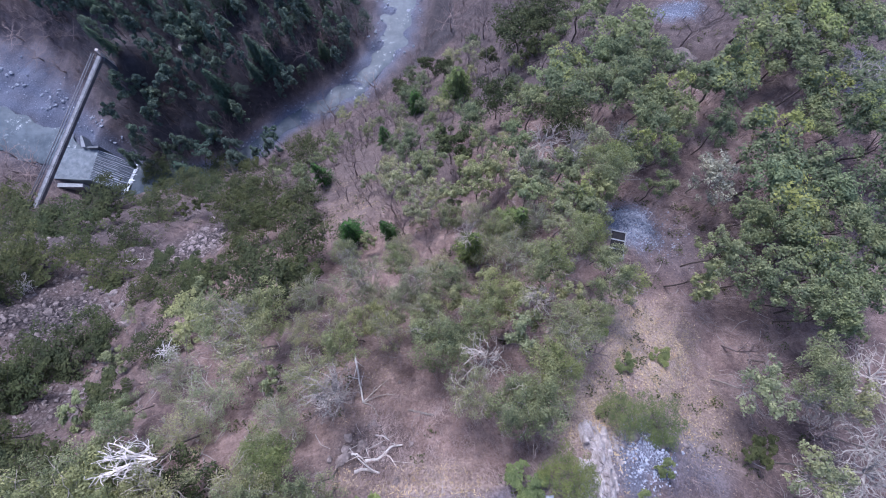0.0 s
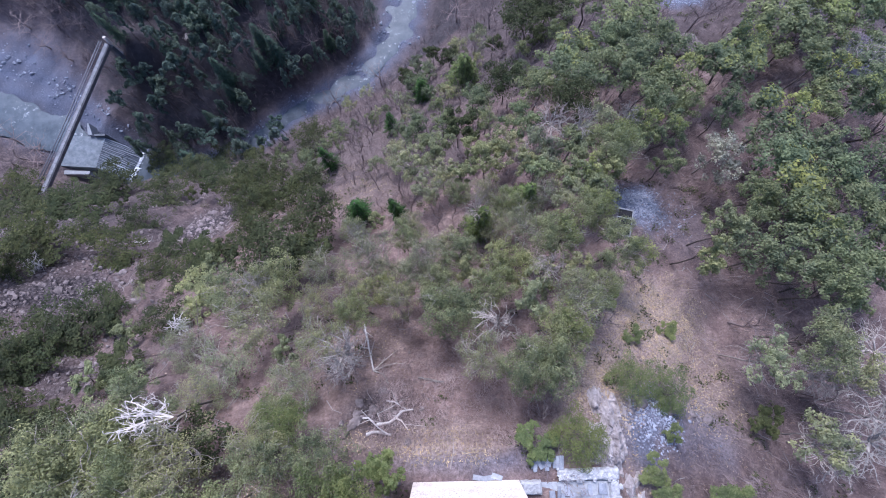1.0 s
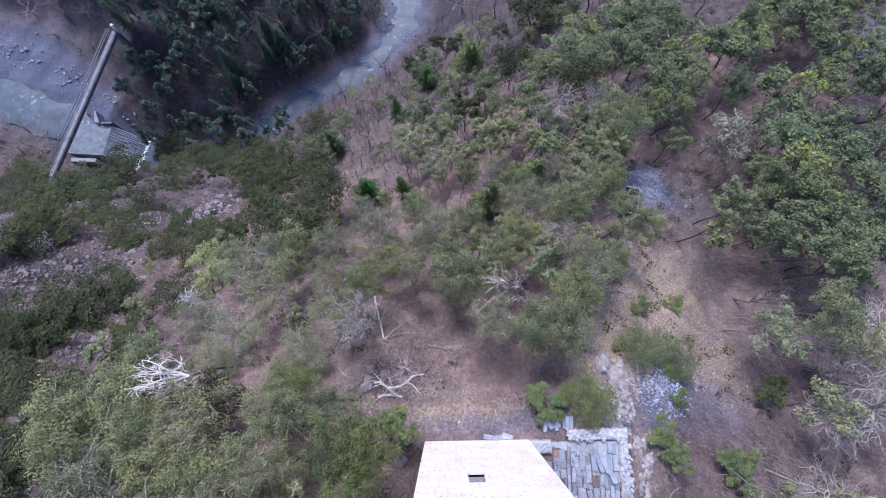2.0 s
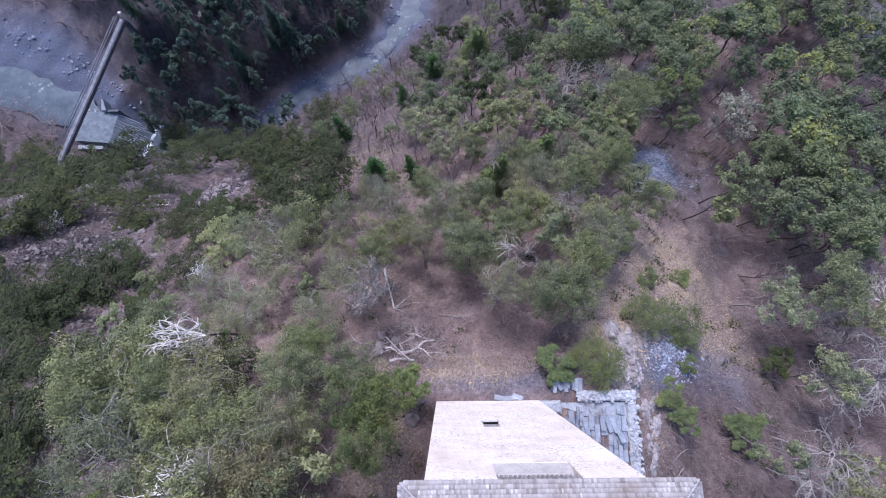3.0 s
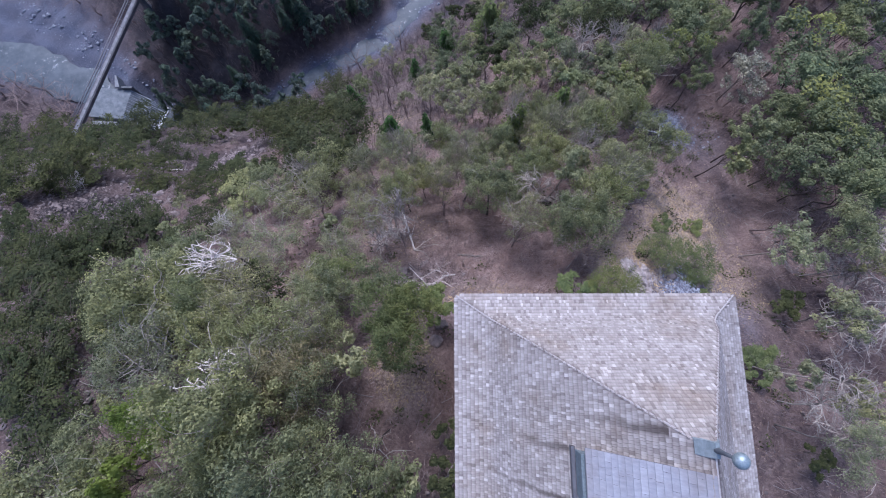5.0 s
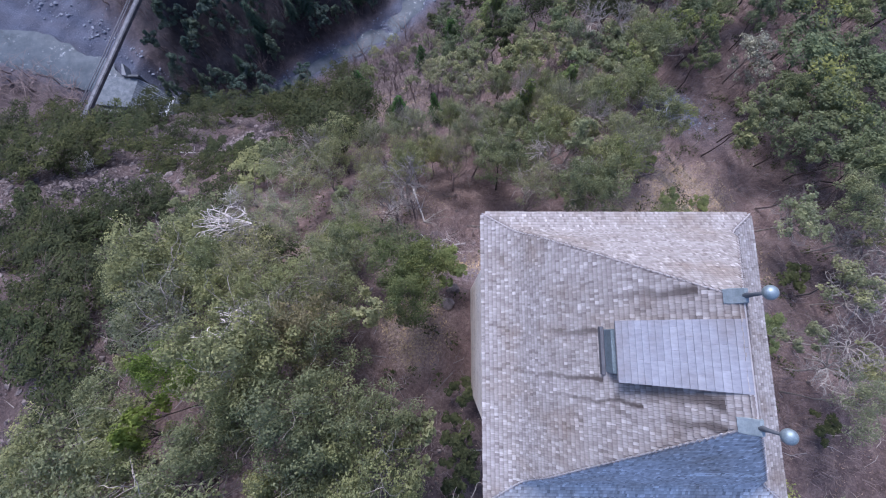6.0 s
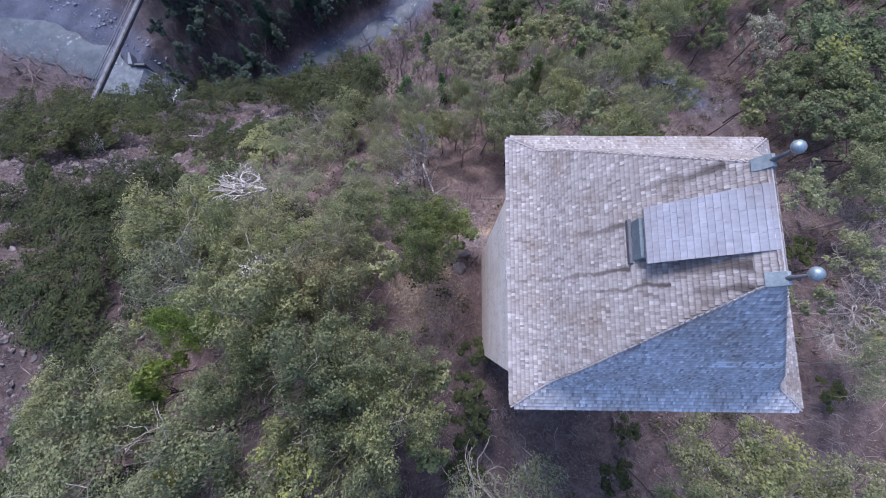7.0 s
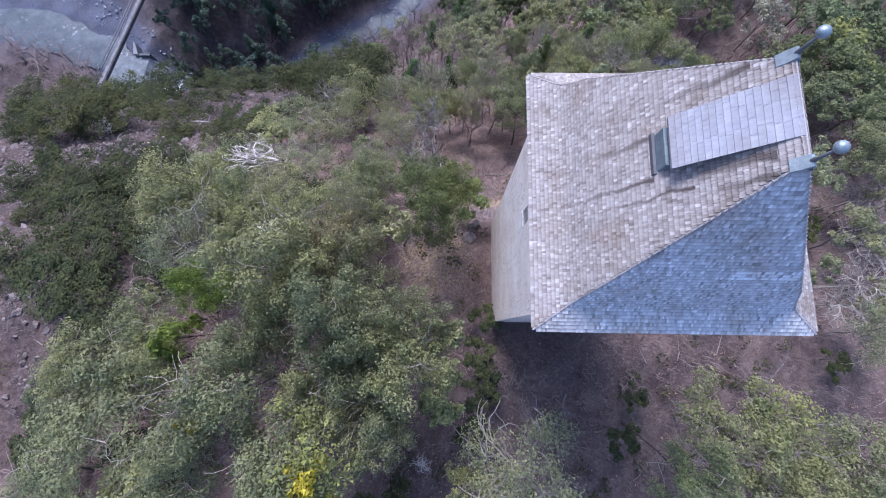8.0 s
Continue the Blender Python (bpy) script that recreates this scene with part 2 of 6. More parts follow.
def shingle_material(name, tones, stains=()):
    """Weathered larch shingles: grey, each with its own tone, darker runs down the slope."""
    m, n, l, b = material(name, 0.85)
    geo = n.new("ShaderNodeNewGeometry")
    info = n.new("ShaderNodeObjectInfo")
    add = n.new("ShaderNodeMath")
    l.new(geo.outputs["Random Per Island"], add.inputs[0])
    l.new(info.outputs["Random"], add.inputs[1])
    wrap = n.new("ShaderNodeMath")
    wrap.operation = "FRACT"
    l.new(add.outputs[0], wrap.inputs[0])
    c = ramp(n, l, wrap.outputs[0], [(0.0, tones[0]), (0.12, tones[1]), (0.55, tones[2]), (0.9, tones[3]), (1.0, tones[4])])
    v = world_vector(n, l)
    # dark at the butt, bright above, dark by the overlap: wear and painted shade
    wear_shade = n.new("ShaderNodeAttribute")
    wear_shade.attribute_name = "along"
    c = mixed(n, l, c, ramp(n, l, wear_shade.outputs["Fac"], [(0.0, (0.84, 0.82, 0.82)), (0.10, (1.12, 1.12, 1.12)), (0.34, (1.0, 1.0, 1.0)), (0.55, (0.72, 0.69, 0.69))]), 1.0, "MULTIPLY")
    n1 = noise_tex(n, l, 0.8, 5.0, 0.6, v)
    c = mixed(n, l, c, ramp(n, l, n1.outputs["Fac"], [(0.3, (0.80, 0.74, 0.68)), (0.5, (1, 1, 1)), (0.7, (1.1, 1.1, 1.12))]), 1.0, "MULTIPLY")
    n2 = noise_tex(n, l, 14.0, 4.0, 0.7, world_vector(n, l, (0.35, 1.0, 0.35)))
    c = mixed(n, l, c, ramp(n, l, n2.outputs["Fac"], [(0.3, (0.85, 0.85, 0.85)), (0.7, (1.1, 1.1, 1.1))]), 1.0, "MULTIPLY")
    if stains:
        dark = None
        xyz = n.new("ShaderNodeSeparateXYZ")
        wander = noise_tex(n, l, 1.6, 3.0, 0.6, v)
        l.new(world_vector(n, l), xyz.inputs[0])
        for y0, xa, xb, wide in stains:
            bend = n.new("ShaderNodeMath")
            bend.operation = "MULTIPLY_ADD"
            l.new(wander.outputs["Fac"], bend.inputs[0])
            bend.inputs[1].default_value, bend.inputs[2].default_value = 0.35, -0.175 - y0
            dy = n.new("ShaderNodeMath")
            l.new(xyz.outputs[1], dy.inputs[0])
            l.new(bend.outputs[0], dy.inputs[1])
            ab = n.new("ShaderNodeMath")
            ab.operation = "ABSOLUTE"
            l.new(dy.outputs[0], ab.inputs[0])
            line = n.new("ShaderNodeMapRange")
            line.inputs[1].default_value, line.inputs[2].default_value = wide * 0.3, wide
            line.inputs[3].default_value, line.inputs[4].default_value = 1.0, 0.0
            l.new(ab.outputs[0], line.inputs[0])
            run = n.new("ShaderNodeMapRange")
            run.inputs[1].default_value, run.inputs[2].default_value = xa, xb
            l.new(xyz.outputs[0], run.inputs[0])
            stop = n.new("ShaderNodeMath")
            stop.operation = "LESS_THAN"
            stop.inputs[1].default_value = xb + 0.02
            l.new(xyz.outputs[0], stop.inputs[0])
            both = n.new("ShaderNodeMath")
            both.operation = "MULTIPLY"
            l.new(line.outputs[0], both.inputs[0])
            l.new(run.outputs[0], both.inputs[1])
            cut = n.new("ShaderNodeMath")
            cut.operation = "MULTIPLY"
            l.new(both.outputs[0], cut.inputs[0])
            l.new(stop.outputs[0], cut.inputs[1])
            if dark is None:
                dark = cut.outputs[0]
            else:
                mx = n.new("ShaderNodeMath")
                mx.operation = "MAXIMUM"
                l.new(dark, mx.inputs[0])
                l.new(cut.outputs[0], mx.inputs[1])
                dark = mx.outputs[0]
        c = mixed(n, l, c, (0.095, 0.078, 0.07), dark)
    l.new(c, b.inputs["Base Color"])
    bump(n, l, b, n2.outputs["Fac"], 0.4, 0.01)
    return m


# dirt that runs down the west slope from the dormer and the finials: y, lower x, upper x, width
STAINS = [(0.50, -2.9, -1.45, 0.09), (-0.52, -3.5, -1.65, 0.07), (-0.94, -2.8, -1.15, 0.06), (-0.66, -1.5, -0.3, 0.16), (1.24, -1.5, -0.45, 0.15), (-1.1, -1.2, -0.3, 0.12)]
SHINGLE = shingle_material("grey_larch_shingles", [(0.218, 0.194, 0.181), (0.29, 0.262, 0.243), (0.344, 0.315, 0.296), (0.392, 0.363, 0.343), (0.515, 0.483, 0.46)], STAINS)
# paler copy of the shingles: the south slope's skylight painted into the tones
SHINGLE_SOUTH = shingle_material("skylit_larch_shingles", [(0.29, 0.292, 0.296), (0.43, 0.432, 0.436), (0.53, 0.532, 0.537), (0.62, 0.622, 0.628), (0.80, 0.805, 0.81)])
SHINGLE_NEW = shingle_material("whitish_new_shingles", [(0.76, 0.78, 0.80), (0.79, 0.81, 0.83), (0.82, 0.84, 0.86), (0.84, 0.86, 0.88), (0.87, 0.89, 0.9)])
SHINGLE_PALE = shingle_material("pale_new_shingles", [(0.30, 0.303, 0.335), (0.32, 0.323, 0.357), (0.335, 0.339, 0.374), (0.35, 0.354, 0.39), (0.38, 0.384, 0.42)])


def water_material():
    """Shallow grey-green water, broken into white foam in streaks."""
    m, n, l, b = material("grey_green_river_water", 0.5)
    v = world_vector(n, l)
    n1 = noise_tex(n, l, 0.35, 6.0, 0.7, v)
    n2 = noise_tex(n, l, 0.9, 7.0, 0.78, v)
    where = noise_tex(n, l, 0.16, 3.0, 0.6, v)
    c = ramp(n, l, n1.outputs["Fac"], [(0.35, (0.050, 0.067, 0.084)), (0.65, (0.105, 0.127, 0.150))])
    foam = ramp(n, l, n2.outputs["Fac"], [(0.56, (0, 0, 0)), (0.68, (0.8, 0.8, 0.8))])
    foam = mixed(n, l, foam, ramp(n, l, where.outputs["Fac"], [(0.46, (0.05, 0.05, 0.05)), (0.60, (1, 1, 1))]), 1.0, "MULTIPLY")
    l.new(mixed(n, l, c, (0.68, 0.71, 0.74), foam), b.inputs["Base Color"])
    bump(n, l, b, n2.outputs["Fac"], 0.5, 0.15)
    return m


WATER = water_material()
TWIG_STUFF = bark_material("thin_bare_brush", (0.20, 0.15, 0.145), (0.46, 0.38, 0.365), 0.5)
STICK = bark_material("pale_fallen_sticks", (0.28, 0.24, 0.22), (0.56, 0.51, 0.48), 0.6)
FOAM = plain_material("white_falling_water", (0.62, 0.67, 0.72), (0.88, 0.90, 0.93), 0.5, 1.2, 0, 0.4, 0.1)


# ---- helpers for building ----
def mesh_of(name, verts, faces, mat, smooth=False):
    me = bpy.data.meshes.new(name)
    me.from_pydata([tuple(v) for v in verts], [], faces)
    me.materials.append(mat)
    if smooth:
        me.polygons.foreach_set("use_smooth", [True] * len(me.polygons))
    me.update()
    return me


def part(name, bm, mat, parent, label=""):
    """Links a bmesh, or a finished mesh, as one object under a thing or a part."""
    if isinstance(bm, bmesh.types.BMesh):
        me = bpy.data.meshes.new(name)
        bm.to_mesh(me)
        bm.free()
        me.materials.append(mat)
    else:
        me = bm
    ob = new(name, me)
    ob.parent = parent
    if label:
        ob["label"] = label
    return ob


def box_bm(x0, x1, y0, y1, z0, z1, bevel=0.0, bm=None):
    bm = bm or bmesh.new()
    made = bmesh.ops.create_cube(bm, size=1.0)["verts"]
    for v in made:
        v.co = Vector(((x0 + x1) / 2 + v.co.x * (x1 - x0), (y0 + y1) / 2 + v.co.y * (y1 - y0), (z0 + z1) / 2 + v.co.z * (z1 - z0)))
    if bevel:
        es = list({e for v in made for e in v.link_edges})
        bmesh.ops.bevel(bm, geom=es, offset=bevel, segments=1, affect="EDGES")
    return bm


def tube(points, radii, sides, verts, faces):
    """A tapered tube along points, appended to verts and faces."""
    base = len(verts)
    pts = [np.array(p, float) for p in points]
    k = len(pts)
    for i, p in enumerate(pts):
        d = pts[min(i + 1, k - 1)] - pts[max(i - 1, 0)]
        d = d / (np.linalg.norm(d) + 1e-9)
        a = np.cross(d, (0.0, 0.0, 1.0) if abs(d[2]) < 0.9 else (1.0, 0.0, 0.0))
        a /= np.linalg.norm(a) + 1e-9
        b = np.cross(d, a)
        for s in range(sides):
            w = 2 * math.pi * s / sides
            verts.append(p + radii[i] * (math.cos(w) * a + math.sin(w) * b))
    for i in range(k - 1):
        for s in range(sides):
            q = base + i * sides
            faces.append((q + s, q + (s + 1) % sides, q + sides + (s + 1) % sides, q + sides + s))
    faces.append(tuple(base + (k - 1) * sides + s for s in range(sides)))


# ---- the lie of the land ----
# A spur with the tower at its crest, falling north into a gorge; heights on a coarse lattice, smoothly joined.
LAND_X = np.array([-140.0, -95, -65, -42, -20, -4, 10, 24, 50])
LAND_Y = np.array([-45.0, -12, 3, 12, 25, 40, 60, 85, 130])
LAND_Z = np.array([
    [-14.0, -8, -3, -1, 0, -2, -4, -6, -10],
    [-22.0, -14, -7, -7, -3, -1.5, -3, -5, -11],
    [-30.0, -20, -12, -11.5, -5, -0.8, -1.6, -9, -15],
    [-36.0, -27, -19, -21, -12, -10, -7, -13.5, -18],
    [-48.0, -42, -31, -32, -24, -21, -16, -18.5, -20],
    [-58.0, -56, -50, -47, -41, -34, -26, -23.5, -22],
    [-64.0, -66, -72, -74, -63, -53, -43, -34, -28],
    [-63.0, -66, -69, -71, -81, -73, -62, -52, -42],
    [-54.0, -56, -60, -64, -79, -84, -80, -70, -58],
])
RIVER = [(-150.0, 77.0, -66.0), (-105, 76.5, -68.5), (-86, 62, -70.0), (-79, 57.6, -76.2), (-73, 55.5, -76.6), (-55, 60, -78.0), (-40, 73, -79.5), (-22, 84, -81.0), (-12, 100, -83.0), (-8, 130, -85.0), (-4, 170, -88.0)]
RIVER_HALF = [18.0, 15, 7, 5.5, 4.0, 2.6, 3.0, 4.2, 6.0, 8.0, 8.0]


def hermite(u, p0, p1, m0, m1, h):
    u2, u3 = u * u, u * u * u
    return (2 * u3 - 3 * u2 + 1) * p0 + (u3 - 2 * u2 + u) * h * m0 + (3 * u2 - 2 * u3) * p1 + (u3 - u2) * h * m1


def lattice(knots, values, q):
    """Smooth interpolation of values (first axis: knots) at the points q, straight on beyond the ends."""
    slope = np.gradient(values, knots, axis=0)
    i = np.clip(np.searchsorted(knots, q) - 1, 0, len(knots) - 2)
    h = knots[i + 1] - knots[i]
    u = np.clip((q - knots[i]) / h, 0.0, 1.0)
    return i, h, u, slope


def land_raw(x, y):
    x, y = np.atleast_1d(np.asarray(x, float)), np.atleast_1d(np.asarray(y, float))
    i, h, u, sl = lattice(LAND_Y, LAND_Z, y)
    rows = hermite(u[:, None], LAND_Z[i], LAND_Z[i + 1], sl[i], sl[i + 1], h[:, None])
    gx = np.gradient(rows, LAND_X, axis=1)
    j = np.clip(np.searchsorted(LAND_X, x) - 1, 0, len(LAND_X) - 2)
    w = LAND_X[j + 1] - LAND_X[j]
    v = np.clip((x - LAND_X[j]) / w, 0.0, 1.0)
    k = np.arange(len(x))
    return hermite(v, rows[k, j], rows[k, j + 1], gx[k, j], gx[k, j + 1], w)


def river_near(x, y):
    """Distance to the river's middle line, its level there and its half width."""
    best = np.full(len(x), 1e9)
    level, half = np.zeros(len(x)), np.ones(len(x))
    for (a, b, c), (d, e, f), wa, wb in zip(RIVER, RIVER[1:], RIVER_HALF, RIVER_HALF[1:]):
        ux, uy = d - a, e - b
        s = np.clip(((x - a) * ux + (y - b) * uy) / (ux * ux + uy * uy), 0, 1)
        dist = np.hypot(x - a - s * ux, y - b - s * uy)
        m = dist < best
        best[m], level[m], half[m] = dist[m], (c + s * (f - c))[m], (wa + s * (wb - wa))[m]
    return best, level, half


def waves(x, y):
    """Low swells and hummocks of the slope, in metres."""
    return (0.55 * np.sin(0.31 * x + 1.3) * np.cos(0.27 * y + 0.4) + 0.35 * np.sin(0.71 * x - 0.52 * y) + 0.22 * np.cos(1.13 * x + 0.9 * y + 2.0)
            + 0.10 * np.sin(2.3 * x - 1.7 * y) * np.cos(1.9 * y + 0.6 * x))


def land(x, y):
    x, y = np.atleast_1d(np.asarray(x, float)), np.atleast_1d(np.asarray(y, float))
    z = land_raw(x, y)
    far = np.clip(np.hypot(x, y) / 12.0 - 0.6, 0.0, 1.0)
    z = z + waves(x, y) * far
    z = z + 9.0 * np.exp(-((x + 73.0) ** 2 + (y - 82.5) ** 2) / 40.0)
    flat = np.clip(1.6 - np.maximum(np.abs(x - 2.5) - 5.0, np.abs(y) - 3.4) / 2.0, 0.0, 1.0) * 0.85
    z = z * (1 - flat) + (-1.3) * flat
    d, level, half = river_near(x, y)
    t = np.clip((d - half) / 9.0, 0.0, 1.0)
    t = t * t * (3 - 2 * t)
    bed = level - 0.6 + 0.5 * np.clip(d / half, 0, 1) ** 2 + 0.25 * waves(2 * x, 2 * y) + 0.38 * np.sin(0.5 * x + 0.3 * y) * np.sin(0.23 * x - 0.6 * y + 1.0)
    return bed * (1 - t) + np.maximum(z, level + 0.6) * t


def land_at(x, y):
    return float(land(x, y)[0])
# ---- end of the land ----

# ---- ground: one sheet from the tower out to the horizon ----
def grown(lo, hi, step, reach, rate=1.25):
    mid = list(np.arange(lo, hi + step, step))
    out, d = [], step
    a, b = mid[0], mid[-1]
    left, right = [], []
    while a > -reach:
        d *= rate
        a -= d
        left.append(a)
    d = step
    while b < reach:
        d *= rate
        b += d
        right.append(b)
    return np.array(left[::-1] + mid + right)


# where the ground is dry grass (0), rubble (1) or blue-grey gravel (2): centre, radii, strength
COVER = [
    (-12, 34, 6, 5, 0, 0.3), (18, 13.5, 6, 4.5, 0, 1.0), (-7.4, 0.9, 2.2, 2.8, 0, 0.95), (-1.4, 5.5, 4.2, 1.1, 0, 0.95), (-13.8, 1.8, 2.0, 1.3, 0, 0.9), (-7.6, 5.4, 1.6, 0.8, 0, 0.6), (10.5, 9, 3.8, 3.2, 0, 0.95),
    (-14, 46, 11, 8, 0, 0.35), (21, 8, 4, 4, 0, 0.6), (-9, 12, 6, 5, 0, 0.25),
    (-37.4, 30.2, 5.5, 4.5, 1, 1.0), (-52, 19.3, 10, 4.5, 1, 1.0), (-70, 30, 22, 12, 1, 0.7), (-34, 34, 5, 5, 1, 0.7), (-41, 9.1, 5, 3, 1, 0.8), (-48, 27, 9, 4, 1, 0.5), (-6, 7.1, 3.2, 1.7, 1, 0.8),
    (-36, -3, 6, 3, 1, 0.7), (-39, -9, 5, 3.5, 1, 0.7), (-58, 17, 24, 15, 1, 0.72), (-44, 2, 13, 11, 1, 0.6), (34.5, 52.4, 2.6, 2.2, 1, 0.9), (-30, 12, 3, 3, 1, 0.45), (-45, 38, 6, 3, 1, 0.5), (11.4, 2.5, 1.2, 4.6, 0, 0.3), (-8.8, 3.5, 3.0, 2.0, 1, 0.35),
    (20.9, 26.5, 3.6, 3.2, 2, 1.0), (14.4, 6.2, 3.2, 2.2, 2, 0.8), (17.2, 5.2, 3.4, 2.4, 2, 0.42), (19.5, 4.6, 2.5, 2.5, 2, 0.45), (38.7, 64.7, 4.0, 3.5, 2, 1.0), (58, 47, 5, 5, 2, 0.9), (24.5, 24.5, 4, 4, 2, 0.25), (52, 58, 4, 3, 2, 0.6), (1, 4.35, 5.6, 0.7, 2, 0.62), (12.5, 5.2, 1.6, 2.6, 2, 0.8), (5.4, 5.2, 2.2, 0.9, 2, 0.5),
]


def ground_cover(x, y):
    c = np.zeros((len(x), 4))
    # channel 3 darkens: needle floor and painted shade in the gorge wood
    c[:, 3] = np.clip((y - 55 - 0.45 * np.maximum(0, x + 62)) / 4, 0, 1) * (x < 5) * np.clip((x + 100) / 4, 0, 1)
    # ground south of the tower darkened in place of its shade
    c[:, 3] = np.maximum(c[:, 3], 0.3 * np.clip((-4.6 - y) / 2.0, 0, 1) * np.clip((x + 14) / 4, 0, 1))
    # darker ground on the eastern and lower slopes
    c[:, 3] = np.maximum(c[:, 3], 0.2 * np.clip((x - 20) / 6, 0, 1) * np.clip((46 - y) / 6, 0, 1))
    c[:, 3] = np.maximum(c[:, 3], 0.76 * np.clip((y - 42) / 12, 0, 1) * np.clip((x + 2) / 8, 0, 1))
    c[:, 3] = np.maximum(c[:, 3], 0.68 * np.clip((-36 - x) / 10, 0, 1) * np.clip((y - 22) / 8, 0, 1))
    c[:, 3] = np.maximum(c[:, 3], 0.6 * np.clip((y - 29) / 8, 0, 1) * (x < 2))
    wob = 0.35 * (np.sin(1.7 * x + 0.6 * y) + np.sin(1.3 * y - 0.9 * x + 1.0) + np.sin(3.1 * x + 2.0 * y))
    for cx, cy, rx, ry, k, s in COVER:
        d = np.hypot((x - cx) / rx, (y - cy) / ry) + 0.22 * wob
        c[:, k] = np.maximum(c[:, k], s * np.clip(1.6 - 1.2 * d, 0, 1))
    d, level, half = river_near(x, y)
    c[:, 2] = np.maximum(c[:, 2], np.clip(1.5 - 1.1 * d / (half + 1.5) + 0.12 * wob, 0, 1))
    bed = np.clip(1.5 - 1.1 * d / (half + 1.5) + 0.12 * wob, 0, 1)
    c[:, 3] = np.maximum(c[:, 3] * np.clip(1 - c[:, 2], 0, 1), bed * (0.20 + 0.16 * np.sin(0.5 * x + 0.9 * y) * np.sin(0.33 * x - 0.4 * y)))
    return c


def build_ground():
    xs, ys = grown(-118, 72, 0.85, 1500), grown(-32, 128, 0.85, 1500)
    gx, gy = np.meshgrid(xs, ys)
    x, y = gx.ravel(), gy.ravel()
    z = land(np.clip(x, -140, 90), np.clip(y, -60, 150))
    off = np.hypot(x - np.clip(x, -130, 80), y - np.clip(y, -45, 140))
    z = z + np.where(y > 60, 1.0, 0.25) * 0.42 * off * np.clip(off / 120, 0, 1) * (0.8 + 0.35 * np.sin(x / 90) * np.cos(y / 110))
    z = z - 0.18 * np.clip(off, 0, 120) * (y < 60)
    nx, ny = len(xs), len(ys)
    idx = np.arange(nx * ny).reshape(ny, nx)
    f = np.stack([idx[:-1, :-1], idx[:-1, 1:], idx[1:, 1:], idx[1:, :-1]], -1).reshape(-1, 4)
    me = bpy.data.meshes.new("ground")
    me.from_pydata(np.stack([x, y, z], 1).tolist(), [], f.tolist())
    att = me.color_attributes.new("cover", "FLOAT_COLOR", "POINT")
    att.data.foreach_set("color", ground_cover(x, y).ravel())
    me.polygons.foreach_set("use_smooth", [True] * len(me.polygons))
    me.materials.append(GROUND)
    return tagged(new("ground", me), "steep slope of brown leaf litter, dry grass and grey scree", "ground", kind="structure")


build_ground()


# ---- trees ----
def leaf_cards(rng, centres, radii, count, size, flat=0.8, up=0.3):
    """Small folded leaf sprays over the skin of a set of tufts: vertices and faces."""
    centres, radii = np.array(centres), np.array(radii)
    pick = rng.choice(len(centres), count, p=radii ** 2 / np.sum(radii ** 2))
    d = rng.normal(size=(count, 3))
    d[:, 2] = np.where(rng.random(count) < 0.75, np.abs(d[:, 2]), d[:, 2])
    d /= np.linalg.norm(d, axis=1)[:, None]
    reach = np.where(rng.random(count) < 0.12, rng.uniform(1.0, 1.45, count), rng.uniform(0.62, 1.05, count))
    pos = centres[pick] + d * (radii[pick] * reach)[:, None] * np.array([1, 1, flat])
    nrm = d + rng.normal(size=(count, 3)) * 0.33 + np.array([0, 0, up])
    nrm /= np.linalg.norm(nrm, axis=1)[:, None]
    a = np.cross(nrm, rng.normal(size=(count, 3)))
    a /= np.linalg.norm(a, axis=1)[:, None] + 1e-9
    b = np.cross(nrm, a)
    s = size * rng.uniform(0.6, 1.3, count)[:, None]
    v = np.stack([pos - a * s * 0.7 - b * s * 0.55, pos - a * s * 0.6 + b * s * 0.6 + nrm * s * 0.15, pos + a * s - nrm * s * 0.2], 1).reshape(-1, 3)
    f = (np.arange(count)[:, None] * 3 + np.array([[0, 1, 2]])).tolist()
    return v, f


def bent(rng, a, b, n, wander):
    """A wandering line from a to b that rises first and then bends out."""
    a, b = np.array(a, float), np.array(b, float)
    mid = (a + b) / 2 + np.array([0, 0, 0.18 * np.linalg.norm(b - a)]) + rng.normal(size=3) * wander
    u = np.linspace(0, 1, n)[:, None]
    return (1 - u) ** 2 * a + 2 * u * (1 - u) * mid + u ** 2 * b


def make_crown(rng, R, h, clumps):
    """Tuft centres and radii of an uneven dome: rounded boughs at many heights with gaps between, each a heap of tufts."""
    cs, rs = [], []
    zc, hz = 0.60 * h, 0.36 * h
    squash = rng.uniform(0.8, 1.0, 2)
    boughs = max(6, clumps // 6)
    turn = rng.uniform(0, 6.28)
    for k in range(boughs):
        w = turn + 2.39996 * k + rng.normal() * 0.25
        r = min(1.0, math.sqrt((k + 0.4) / boughs)) * rng.uniform(0.72, 0.92)
        top = math.sqrt(max(0.0, 1 - r * r))
        bz = zc + hz * (top * rng.uniform(0.55, 1.05) - 0.45 * rng.random())
        size = R * rng.uniform(0.21, 0.35) * (1.15 - 0.3 * r)
        for j in range(clumps // boughs):
            d = rng.normal(size=3)
            d[2] = abs(d[2]) * 0.9 - 0.15
            d *= size * rng.uniform(0.5, 1.0) / (np.linalg.norm(d) + 1e-9)
            cs.append((R * r * math.cos(w) * squash[0] + d[0], R * r * math.sin(w) * squash[1] + d[1], bz + d[2]))
            rs.append(size * rng.uniform(0.40, 0.66))
    return cs, rs


